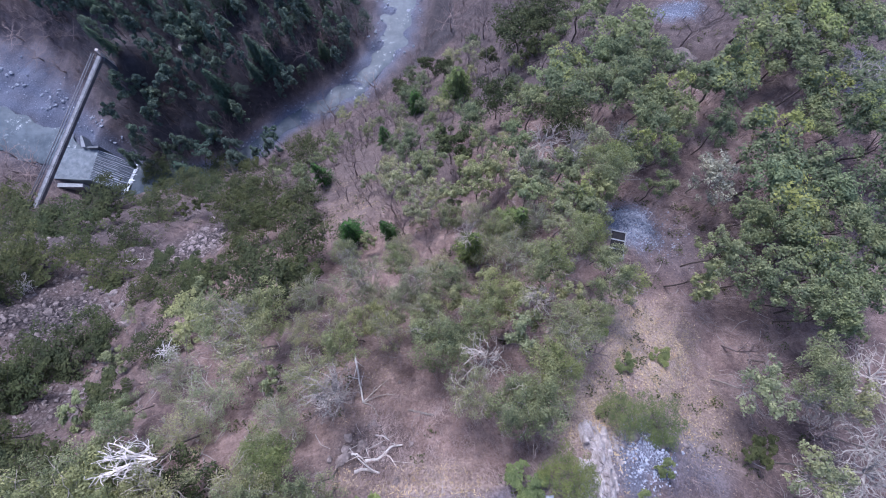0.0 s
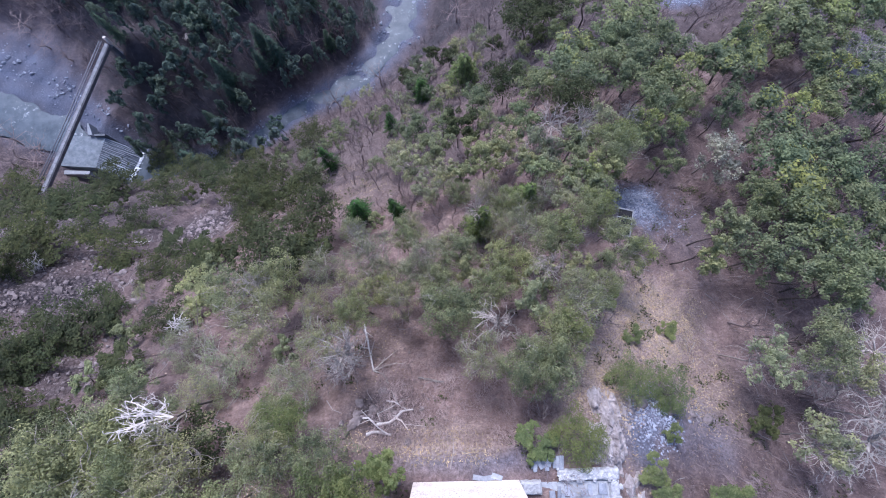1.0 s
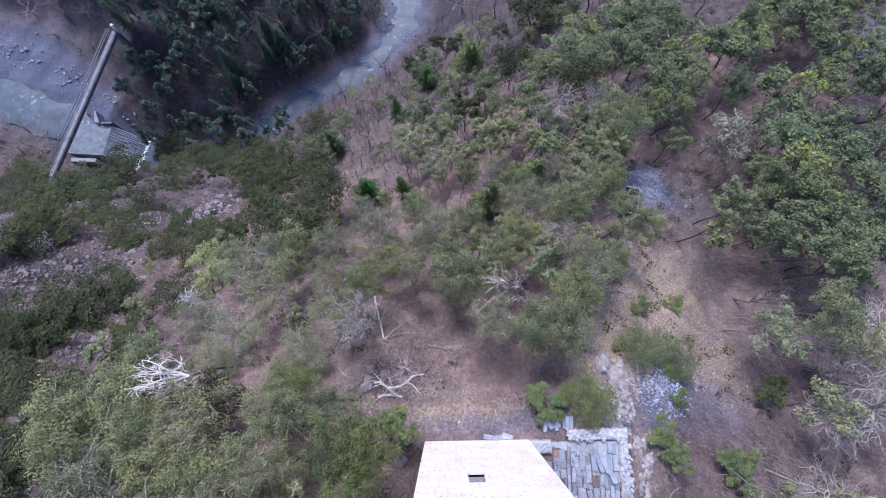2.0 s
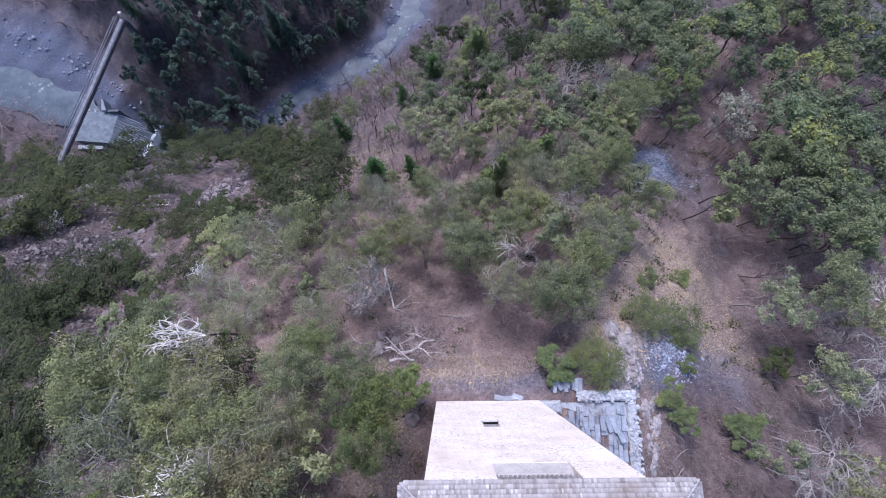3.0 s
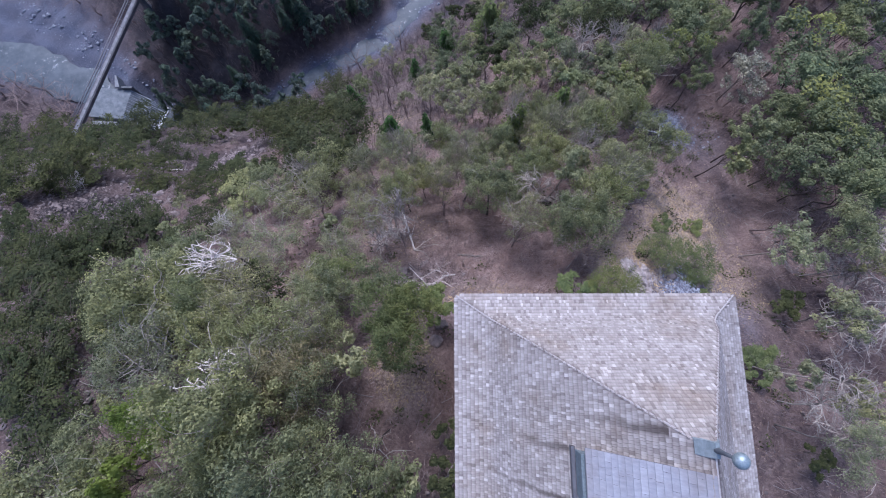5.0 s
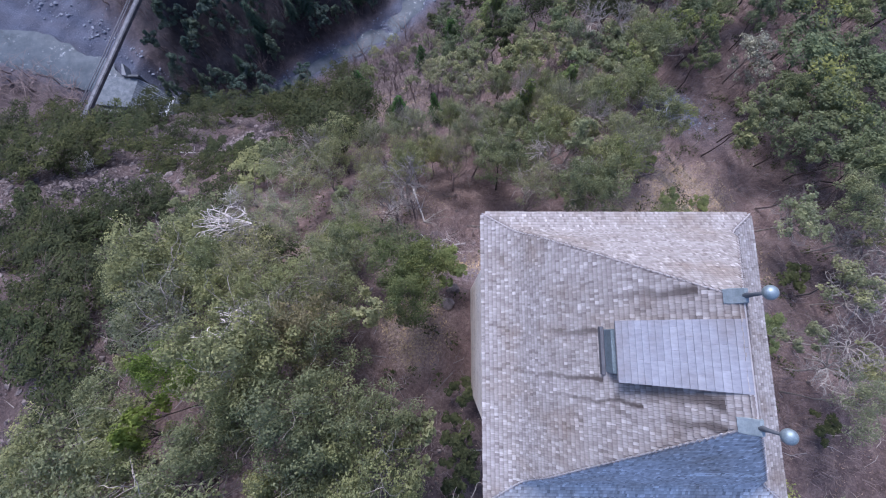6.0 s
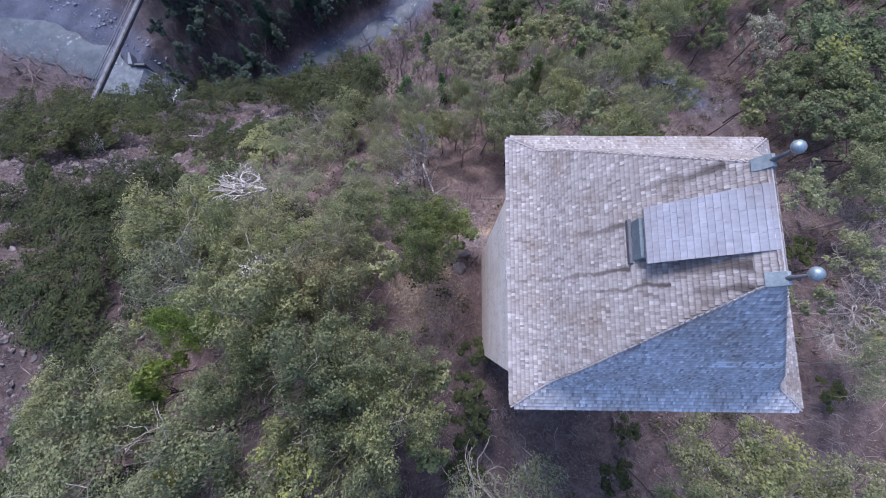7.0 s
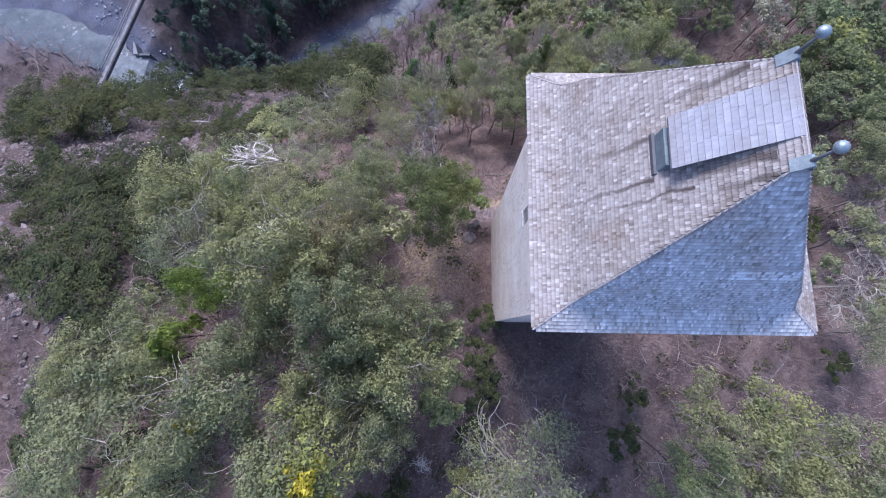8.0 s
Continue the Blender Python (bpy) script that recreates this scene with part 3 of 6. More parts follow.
def make_limbs(rng, R, h, centres, thick=0.028, sides=5, twigs=2, lean=0.06):
    verts, faces = [], []
    foot = np.array([0.0, 0, -0.6])
    fork = np.array([rng.normal() * R * 0.12, rng.normal() * R * 0.12, 0.42 * h])
    tip = np.array([rng.normal() * R * 0.15, rng.normal() * R * 0.15, 0.82 * h])
    r0 = thick * h
    line = [foot, np.array([rng.normal() * 0.05 * R, rng.normal() * 0.05 * R, 0.2 * h]), fork, 0.5 * (fork + tip) + rng.normal(size=3) * 0.05 * R, tip]
    tube(line, [r0 * 1.35, r0, r0 * 0.8, r0 * 0.5, r0 * 0.14], sides + 1, verts, faces)
    for c in centres[:: 4 if twigs else 8]:
        c = np.array(c)
        s = rng.uniform(0.0, 0.7)
        a = fork + s * (tip - fork)
        p = bent(rng, a, c, 4, 0.09 * R)
        tube(p, np.linspace(r0 * 0.38, r0 * 0.08, 4), 3, verts, faces)
        for q in range(twigs):
            e = c + rng.normal(size=3) * R * 0.26 + np.array([0, 0, 0.1 * R])
            tube(bent(rng, p[2 + q % 2], e, 3, 0.04 * R), [r0 * 0.13, r0 * 0.09, r0 * 0.03], 3, verts, faces)
    return verts, faces


def make_bare(rng, R, h, limbs=7, sub=5, twig=4, thick=0.022, droop=0.0, twist=0.16, crook=0.02):
    """A leafless tree: trunk, limbs, branches and fine twigs."""
    verts, faces = [], []
    r0 = thick * h
    fork = np.array([rng.normal() * 0.1 * R, rng.normal() * 0.1 * R, 0.35 * h])
    tip = np.array([rng.normal() * 0.2 * R, rng.normal() * 0.2 * R, 0.9 * h])
    tube([np.array([0, 0, -0.6]), fork * np.array([0.6, 0.6, 0.5]), fork, (fork + tip) / 2 + rng.normal(size=3) * 0.06 * R, tip], [r0 * 1.3, r0, r0 * 0.8, r0 * 0.45, r0 * 0.1], 5, verts, faces)
    for k in range(limbs):
        w = 2 * math.pi * (k + rng.uniform(-0.3, 0.3)) / limbs
        rr = R * rng.uniform(0.6, 1.0)
        e = np.array([rr * math.cos(w), rr * math.sin(w), h * (rng.uniform(0.55, 0.98) - droop)])
        p = bent(rng, fork + rng.uniform(0, 0.6) * (tip - fork), e, 6, twist * R)
        p[1:] += rng.normal(size=(5, 3)) * crook * R
        tube(p, np.linspace(r0 * 0.5, r0 * 0.10, 6), 4, verts, faces)
        for j in range(sub):
            a = p[1 + j % 5]
            d = rng.normal(size=3) * R * 0.32 + (e - fork) * 0.22 + np.array([0, 0, 0.10 * h])
            q = bent(rng, a, a + d, 4, 0.08 * R)
            tube(q, np.linspace(r0 * 0.22, r0 * 0.07, 4), 3, verts, faces)
            for i in range(twig):
                g = q[1 + i % 3]
                m = rng.normal(size=3) * R * 0.16 + d * 0.2
                tube([g, g + m], [r0 * 0.09, r0 * 0.03], 3, verts, faces)
    return verts, faces


def make_snag(rng, R, h, head_z=0.56, thick=0.055, limbs=6, depth=3, reach=0.46, rise=0.1, trunk=True, facing=0.0, sweep=2 * math.pi, foot=-0.6, lift=(0.35, 0.9)):
    """A bare head of crooked, forking branches, on a trunk or inside a crown; facing and sweep make it a fan."""
    verts, faces = [], []
    r0 = thick * R
    head = np.array([rng.normal() * 0.1 * R, rng.normal() * 0.1 * R, head_z * h])
    if trunk:
        tube([np.array([0, 0, foot]), np.array([0, 0, foot * 0.5]) + head * 0.5 + rng.normal(size=3) * 0.08 * R, head], [r0 * 1.0, r0 * 0.9, r0 * 1.0], 6, verts, faces)

    def bough(p, d, length, r, left):
        pts, rad = [p], [r]
        for s in range(3):
            d = d + rng.normal(size=3) * 0.34
            d /= np.linalg.norm(d)
            p = p + d * length / 3
            pts.append(p)
            rad.append(r * (0.9 - 0.14 * s))
        tube(pts, rad, 4 if left > 1 and thick > 0.03 else 3, verts, faces)
        if left == 0:
            return
        for k in range(3 if left > 1 else 2):
            e = d + rng.normal(size=3) * 0.72 + np.array([0, 0, rise])
            bough(pts[3 - (k > 0)], e / np.linalg.norm(e), length * rng.uniform(0.5, 0.8), r * rng.uniform(0.52, 0.68), left - 1)

    for k in range(limbs):
        w = facing + sweep * ((k + 0.5 + rng.uniform(-0.3, 0.3)) / limbs - 0.5)
        d = np.array([math.cos(w), math.sin(w), rng.uniform(*lift)])
        bough(head, d / np.linalg.norm(d), R * reach, r0 * rng.uniform(0.7, 1.0), depth)
    return verts, faces


def make_conifer(rng, R, h, tiers=13):
    """Whorls of drooping boughs with needle sprays."""
    verts, faces, nv, nf = [], [], [], []
    tube([(0, 0, -0.6), (0, 0, 0.5 * h), (0, 0, h)], [0.018 * h, 0.012 * h, 0.002 * h], 6, verts, faces)
    for k in range(tiers):
        u = k / (tiers - 1)
        z = h * (0.16 + 0.82 * u)
        n = int(9 - 4 * u)
        for j in range(n):
            w = 2 * math.pi * (j + rng.uniform(-0.3, 0.3)) / n + k
            L = R * (1.02 - u) ** 0.85 * rng.uniform(0.75, 1.1) + 0.06 * R
            e = np.array([L * math.cos(w), L * math.sin(w), z - 0.25 * L + 0.1 * h * (1 - u) * rng.uniform(-0.3, 0.3)])
            a = np.array([0, 0, z])
            tube([a, (a + e) / 2 + np.array([0, 0, 0.06 * L]), e], [0.006 * h, 0.004 * h, 0.0015 * h], 3, verts, faces)
            side = np.array([-math.sin(w), math.cos(w), 0])
            steps = max(3, int(8 * (1 - u)) + 2)
            for s in range(1, steps + 1):
                q = a + (e - a) * (s / steps) + np.array([0, 0, 0.05 * L])
                wd = R * 0.17 * (1.2 - s / steps) + 0.05 * R
                for sg in (-1, 1):
                    b0 = len(nv)
                    out = (e - a) / (np.linalg.norm(e - a) + 1e-9)
                    jit = rng.normal(size=3) * 0.03 * R
                    nv += [q, q + out * wd * 0.55 + side * sg * wd * 0.35 + jit, q + out * wd * 0.9 + side * sg * wd - np.array([0, 0, 0.25 * wd]), q + out * wd * 0.1 + side * sg * wd * 0.6 - np.array([0, 0, 0.12 * wd])]
                    nf.append((b0, b0 + 1, b0 + 2, b0 + 3))
    return verts, faces, nv, nf


def tree_root(name, label, group, category="tree"):
    root = new(name)
    root.empty_display_size = 0.5
    return tagged(root, label, category, group)


def leafy_prototype(rng, kind, R, h, clumps, leaves, size):
    names = {
        "oak": ("oak_tree", "grey-green evergreen oak with a clumped crown on the slope", LEAF_OAK, BARK),
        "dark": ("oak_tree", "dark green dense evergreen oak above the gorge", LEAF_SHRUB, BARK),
        "green": ("young_tree", "small bright green leafy tree on open ground", LEAF_GREEN, BARK),
        "brown": ("hornbeam_tree", "tree with brownish young leaves and pale twigs", LEAF_BROWN, BARK_GREY),
        "lime": ("young_tree", "tree with lime-green young leaves among the oaks", LEAF_LIME, BARK),
        "gold": ("flowering_tree", "small tree top in golden-yellow blossom among the oaks", LEAF_GOLD, BARK),
        "bush": ("bush", "low bright green leafy bush on open ground", LEAF_GREEN, BARK),
        "yellow": ("maple_tree", "green broadleaf tree with yellow-green leaves on top", LEAF_OAK, BARK),
        "grey": ("olive_grey_tree", "thin grey-olive tree with pale twigs showing through", LEAF_GREY, BARK_GREY),
        "tall": ("slender_tree", "tall slender olive-green tree with a long dark trunk", LEAF_OAK, BARK),
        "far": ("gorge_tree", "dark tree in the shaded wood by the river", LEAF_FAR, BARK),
        "bud": ("budding_tree", "round tree speckled with whitish opening buds", LEAF_BUD, BARK_GREY),
        "shrub": ("shrub", "low dense dark green shrub on rocky ground", LEAF_SHRUB, BARK),
    }
    name, label, leaf, bark = names[kind]
    # distant prototypes take the haze-tinted copy of the oak leaves
    if R == 2.6 and leaf == LEAF_OAK:
        leaf = LEAF_SLOPE
    root = tree_root(name, label, {"shrub": "shrubs on the slope", "bush": "shrubs on the slope", "far": "wood in the gorge"}.get(kind, "trees on the slope"), "shrub" if kind in ("shrub", "bush") else "tree")
    cs, rs = make_crown(rng, R, h, clumps)
    if kind == "far":
        cone = rng.random() < 0.72
        cs = [(x * 0.8, y * 0.8, h * (1.0 - 0.75 * (math.hypot(x, y) / R) ** 0.8) + rng.normal() * 0.04 * h) if cone else (x, y, z) for x, y, z in cs]
    if kind == "tall":
        cs = [(x, y, 0.76 * h + 0.55 * (z - 0.6 * h)) for x, y, z in cs]
    if kind in ("shrub", "bush"):
        cs = [(x, y, 0.25 * h + 0.65 * (z - 0.5 * h) + 0.1 * h) for x, y, z in cs]
    lv, lf = make_limbs(rng, R, h, cs, {"shrub": 0.007, "bush": 0.006, "green": 0.008, "tall": 0.011}.get(kind, 0.010), 5, 0 if R == 2.6 else {"far": 0, "shrub": 1, "grey": 4}.get(kind, 1))
    part("trunk", mesh_of("trunk", lv, lf, bark), None, root)
    if (R > 3 or (R == 2.5 and kind == "grey")) and kind in ("oak", "yellow", "grey", "brown"):
        bv, bf = make_snag(rng, R, h, 0.60, 0.019 if kind == "grey" else 0.014, 10 if kind == "grey" else 7, 2, 0.62, 0.25, False)
        part("branchwork", mesh_of("branchwork", bv, bf, BARK_PALE), None, root, "pale twisted branches")
    if kind == "yellow":
        # yellow-green leaves go to the top and the +x, +y side
        order = sorted(range(len(cs)), key=lambda i: -(cs[i][0] * 0.7 + cs[i][1] * 0.5 + cs[i][2] * 0.9 + rng.normal() * 0.25))
        cut, keep = order[: len(cs) // 3], order[len(cs) // 7:]
        v, f = leaf_cards(rng, [cs[i] for i in cut], [rs[i] for i in cut], int(leaves * 0.2), size)
        part("young_leaves", mesh_of("young_leaves", v, f, LEAF_YELLOW), None, root, "yellow-green leaves")
        cs2, rs2 = [cs[i] for i in keep], [rs[i] for i in keep]
    else:
        cs2, rs2 = cs, rs
    v, f = leaf_cards(rng, cs2, rs2, leaves, size)
    part("crown", mesh_of("crown", v, f, leaf), None, root)
    return root


PROTO = {}


def variant(kind, R, h, rng, away):
    """A prototype of that kind near that size: its name, its radius and height."""
    if kind in ("bare", "dead", "pale"):
        R0, h0, n = {"bare": (2.0, 6.0, 5), "pale": (2.0, 6.0, 3), "dead": (2.2, 6.0, 4)}[kind]
    elif kind in ("spruce", "fir", "shade_fir"):
        R0, h0, n = {"spruce": (1.8, 6.5, 2), "fir": (2.6, 9.0, 2), "shade_fir": (2.4, 9.0, 3)}[kind]
    else:
        size = 0 if R < 2.0 else 1 if R < 3.1 else 2
        if kind not in ("far", "shrub", "dark"):
            size = (2 if R > 1.8 else 0) if away < 26 else size if away < 36 else 3
        R0, h0 = (1.5, 5.0) if size == 0 else (2.5, 7.5) if size == 1 else (4.0, 9.0) if size == 2 else (2.6, 7.5)
        n = {"oak": 5, "far": 5, "yellow": 3, "grey": 3}.get(kind, 2)
    key = (kind, R0, int(rng.integers(n)))
    if key in PROTO:
        return key, R0, h0, PROTO[key], False
    if kind in ("bare", "dead", "pale"):
        label = {"bare": "leafless tree with thin brownish twigs on the slope", "pale": "leafless tree with pale crooked branches on the slope", "dead": "bleached white dead tree with twisted bare branches"}[kind]
        root = tree_root("dead_tree" if kind == "dead" else "bare_tree", label, "bare trees")
        if kind != "dead":
            v, f = make_bare(rng, R0, h0, 8, 4, 2, 0.013) if kind == "bare" else make_snag(rng, R0, h0, 0.6, 0.025, 13, 3, 0.5, 0.12)
        else:
            v, f = make_snag(rng, R0, h0, 0.56, 0.04, 9, 3, 0.62, 0.0)
        part("trunk", mesh_of("trunk", v, f, {"bare": BARK_TWIG, "pale": BARK_PALE, "dead": DEAD_WOOD}[kind]), None, root)
    elif kind in ("spruce", "fir", "shade_fir"):
        name, label, needles, tiers = {
            "spruce": ("spruce_tree", "small dark green spruce with drooping boughs", NEEDLE, 13),
            "fir": ("fir_tree", "light green fir with open whorls of boughs", NEEDLE_PALE, 16),
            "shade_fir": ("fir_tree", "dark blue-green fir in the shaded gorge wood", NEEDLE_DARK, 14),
        }[kind]
        root = tree_root(name, label, "conifers")
        v, f, nv, nf = make_conifer(rng, R0, h0, tiers)
        part("trunk", mesh_of("trunk", v, f, BARK), None, root)
        part("crown", mesh_of("crown", nv, nf, needles), None, root)
    else:
        small = R0 < 2
        distant = R0 == 2.6
        big = R0 > 3
        clumps = {"far": 36, "shrub": 60, "grey": 60}.get(kind, 72) - (24 if small else 0) + (30 if big else 0)
        leaves = {"far": 1650, "grey": 3000, "shrub": 2700, "tall": 3000}.get(kind, 3600)
        leaves = int(leaves * (1.2 if kind in ("green", "bush") and small else 0.5 if small else 1.3 if kind in ("far", "shrub", "dark") else 2.3 if big and kind == "grey" else 3.0 if big else 0.85 if distant else 1.0) * 0.82)
        size = {"far": 0.20, "grey": 0.10, "shrub": 0.14}.get(kind, 0.115) * (0.75 if small and kind in ("green", "bush") else 0.92 if small else 1.12 if big and kind in ("shrub", "dark") else 0.76 if big else 1.0 if distant else 1.08) * 1.08
        root = leafy_prototype(rng, kind, R0, h0, clumps, leaves, size)
    PROTO[key] = root
    return key, R0, h0, root, True




PLANTED = []


def plant(kind, x, y, R, h, rng):
    if kind == "shrub":
        R, h = 0.88 * R, 1.45 * h
    key, R0, h0, root, fresh = variant(kind, R, h, rng, math.hypot(x + 3, y - 3))
    s = R / R0
    m = Matrix.LocRotScale((x, y, land_at(x, y)), Euler((rng.normal() * 0.05, rng.normal() * 0.05, rng.normal() * 0.5 if kind == "yellow" else rng.uniform(0, 6.28))), (s * rng.uniform(0.92, 1.08), s * rng.uniform(0.92, 1.08), h / h0))
    if kind == "dead":
        m = Matrix.LocRotScale((x, y, land_at(x, y) + 0.75 * h - 0.45 * h0 * s), Euler((0, 0, rng.uniform(0, 6.28))), (s, s, s * 0.5))
    PLANTED.append((x, y, R))
    if fresh:
        root.matrix_basis = m
        return root
    c = copy_thing(root, m)
    c.matrix_basis = m
    return c


tree_rng = np.random.default_rng(11)
# foot x and y, crown radius and height, in metres
SLOPE_OAKS_B = [(4.9, 10.8, 2.1, 9), (-21.6, 17.5, 2.8, 5), (-26.8, 17.9, 2.6, 4)]
CREST_OAKS = [(-22.6, 5.3, 2.8, 8), (-14.5, 2.5, 2.2, 8), (-11.8, 2.4, 1.7, 7), (-15.7, -0.6, 2.6, 9), (-11.9, -0.3, 2.1, 8), (-11.3, -3.4, 2.1, 8), (-11.5, -5.8, 2.2, 11), (-23.6, -6.6, 2.5, 9), (-16.4, -4.7, 2, 11), (-10.9, -8.7, 1.8, 10), (-14.7, -13.2, 2.2, 9), (-24.1, -13.9, 2.6, 8), (-11.2, -4.3, 2.3, 13), (-8.3, -6.6, 2.2, 13), (-17.1, -7.3, 3, 13), (-26.5, -8.9, 4, 10.5), (-28.6, -6.4, 2.9, 9), (-20.4, -11.1, 2.4, 10.5), (-15.9, -0.8, 2.9, 13), (-25.2, 4.3, 3.6, 10.5), (-7.9, -3.2, 1.7, 10.5), (-14.3, -2.8, 1.9, 10.5)]
CREST_OAKS_B = [(5.5, -10.1, 2, 10.5), (16.4, -10.8, 3.2, 10.5), (11.8, -12.4, 2.3, 10.5), (-23, 6.7, 3.2, 9), (-25.1, -3.5, 2.6, 8), (-12.4, 5.5, 2, 8), (-13.4, -7.6, 2, 10.5), (-9.6, -9.8, 1.9, 10.5), (-32.4, -14.7, 3.2, 5), (-5.4, -12.1, 1.7, 8), (-8.3, 6.1, 1.7, 8), (-6.9, -4.8, 1.5, 9), (-7, -7.5, 1.5, 9)]
YOUNG_TREES = [(-5.1, 4.7, 1.4, 4.2), (-12.3, 6.8, 2.1, 5), (-8.2, 5.1, 2.2, 9.5), (-5.6, 4.2, 1.8, 8.5), (-6.9, 2.9, 1.7, 9)]
MAPLES = [(-12.8, -10.2, 3.1, 12)]
MAPLES_B = [(9.3, -9.5, 3.5, 9.5)]
GREY_TREES = [(-19.5, 10.7, 2.7, 5), (-12.7, 9.3, 2.2, 5), (32.7, 8.9, 2.2, 9), (-2.8, -11.2, 3.5, 9.5), (-25.4, 12.5, 2.2, 3.5), (-21.2, 8.4, 2.2, 4), (-13.8, 5.9, 1.9, 6)]
BARE_TREES = [(-9.6, 10.3, 1.7, 6), (-24.9, 13.2, 2.1, 4), (-96.2, 91, 4, 4), (-103.9, 91.8, 4.1, 4), (-92.2, 82.6, 3.4, 4), (-88.6, 90.2, 3.4, 4), (-98.3, 53.4, 3.6, 4)]
BARE_TREES_B = [(-96.6, 58.2, 3.7, 4), (-97.4, 94.1, 3.6, 4), (-92.5, 94.3, 3.9, 4), (-93.5, 48.3, 3.1, 4), (-86.3, 48.9, 2.7, 4), (-98.1, 85.9, 3.5, 4), (26.9, 13.3, 2.1, 7), (37.3, 13.4, 2.4, 8), (-9.5, -5.3, 1.4, 5), (31, 6.5, 2.3, 7), (-15.2, 0, 1.9, 5), (-29.1, 2.7, 2.2, 4), (1.2, 10, 1.3, 6), (-110, 58.2, 5.9, 5), (-104.9, 57, 5, 5), (-99.4, 56.3, 4.1, 5)]
BARE_TREES_C = [(-113, 62.5, 5.2, 5), (-95.5, 55.4, 3.7, 4), (-107, 61.3, 4.7, 5), (-101.2, 60.1, 3.8, 5), (-111.9, 54.9, 5.1, 5)]
DEAD_TREES = [(-26.4, 2.7, 2.4, 4), (-56.5, 23.5, 2.7, 3), (-27.5, 14.2, 2, 4), (8.7, -8.9, 1.6, 7), (-9.7, 10.6, 1.6, 5), (-7.8, -11.6, 0.9, 6), (-62, 85.5, 1.5, 6)]
SHRUBS = [(-43.1, 42.9, 4.1, 3), (-53.1, 47.1, 4.9, 3), (-49.6, 38.2, 5.1, 3), (-62, 41.4, 6.1, 3), (-64, 35.3, 6.5, 3), (-75.5, 36.7, 6.4, 3), (-57.2, 26.3, 6, 3), (-46.9, 25.4, 4.8, 3), (-31.8, 21, 3.7, 3), (-42.2, 17.2, 3.7, 2.5), (-45.4, 13.5, 5.4, 3), (-30.2, 15, 3, 2.5), (-45.7, 10.8, 3.9, 3), (-31.9, 10.4, 2.8, 2.5), (-38.6, 22.4, 3, 2.5), (-54.7, 29.8, 4, 2), (-55.4, 58.8, 5.5, 4), (-35.5, 43, 3.4, 4), (-26.2, -14, 3.6, 4), (-35.5, -12.8, 2.8, 3), (-32.1, 5.4, 3.7, 4), (-18.7, 6, 3, 5)]
SHRUBS_B = [(-26.3, 4.7, 2.9, 4), (-39.4, -0.7, 3.8, 3), (-46.1, 2.2, 4, 3), (-36.3, 1.4, 3, 3), (-49.1, 11.4, 4.2, 3), (-55.1, 12.3, 4.1, 3), (-36, 4.9, 3.2, 4), (-42.5, 14.1, 3.8, 3), (-3.9, -6.7, 1.1, 2), (4.8, -10.9, 1.4, 3), (-48.6, 31.8, 3.7, 2.5), (-38.6, 25.9, 2.8, 2), (-31.4, 24.2, 2.8, 2.5), (-43.9, 5.8, 4.5, 3), (-32.9, 4.1, 3, 3), (-35.6, -2.2, 3.7, 3), (-27.9, 2.8, 2.7, 3), (-41, 6.9, 3.2, 3), (-37.9, 1.4, 3.6, 3), (-30.2, 1.5, 2.8, 3), (-31.7, -6.1, 4, 4), (24.6, 5.4, 1.8, 3)]
SHRUBS_C = [(22.3, -5.9, 1.4, 2), (-4.3, -3.1, 1.3, 2), (-4.5, -5.6, 1.5, 2.5), (-4.3, -8.1, 1.5, 2.5), (-4.8, -10.5, 1.5, 2.5), (5.9, -8.1, 1.1, 1.5)]
SLENDER_TREES = [(34, 15.4, 2.3, 10), (28.7, 11.8, 3, 10)]
PALE_BARE_TREES = [(36.6, 11, 3.5, 8), (32, 8.2, 2.6, 8), (32.7, 5.5, 3.2, 8), (29.6, 8.3, 2, 6), (-9.6, 10.9, 1.8, 6), (31.3, 2.9, 3.1, 8), (20.6, -2.1, 1.9, 6)]
BUSHES = [(7.3, 6.0, 1.9, 3.4), (12.6, 9.0, 1.8, 3), (15.6, 8.2, 2.1, 3), (14.6, 12.4, 0.9, 1.6), (19, 12.7, 1, 1.6), (15, 5.5, 0.7, 1.6), (4.6, 5.7, 1.4, 2.4), (18.4, 0.8, 1.5, 2.5), (-14, 7.3, 1.8, 4), (12.7, 15.5, 1.1, 2.5), (12.5, 3.6, 1.1, 2), (13.2, 2, 1, 2)]
LIME_GREEN_TREES = [(-20.7, -2.5, 1.7, 10), (-21.4, -4.3, 1.3, 9.5)]
BLOSSOMS = [(-12.6, -11.3, 1.3, 13), (-18.9, -8.6, 0.7, 12)]
BROWN_TREES = [(-12.6, 0.6, 2.5, 9)]
HILLSIDE_OAKS = [(26.2, 54.9, 5.0, 9), (23.5, 50.7, 2.8, 9), (19.3, 44.5, 2.8, 9), (23.1, 43.7, 3.3, 9), (22.9, 39.8, 3.0, 9), (23.7, 37.0, 2.6, 9), (21.8, 51.4, 3.0, 9), (41.1, 49.1, 4.3, 9), (42.2, 42.0, 2.6, 9), (47.9, 38.6, 4.1, 9), (30.5, 35.8, 1.9, 9), (41.0, 36.4, 2.7, 9), (50.8, 49.9, 3.4, 9), (34.2, 30.0, 3.4, 9), (39.8, 30.9, 3.0, 9), (40.8, 27.9, 3.0, 9), (39.1, 24.7, 2.9, 9), (41.0, 22.8, 2.9, 9), (25.0, 21.5, 2.3, 9)]
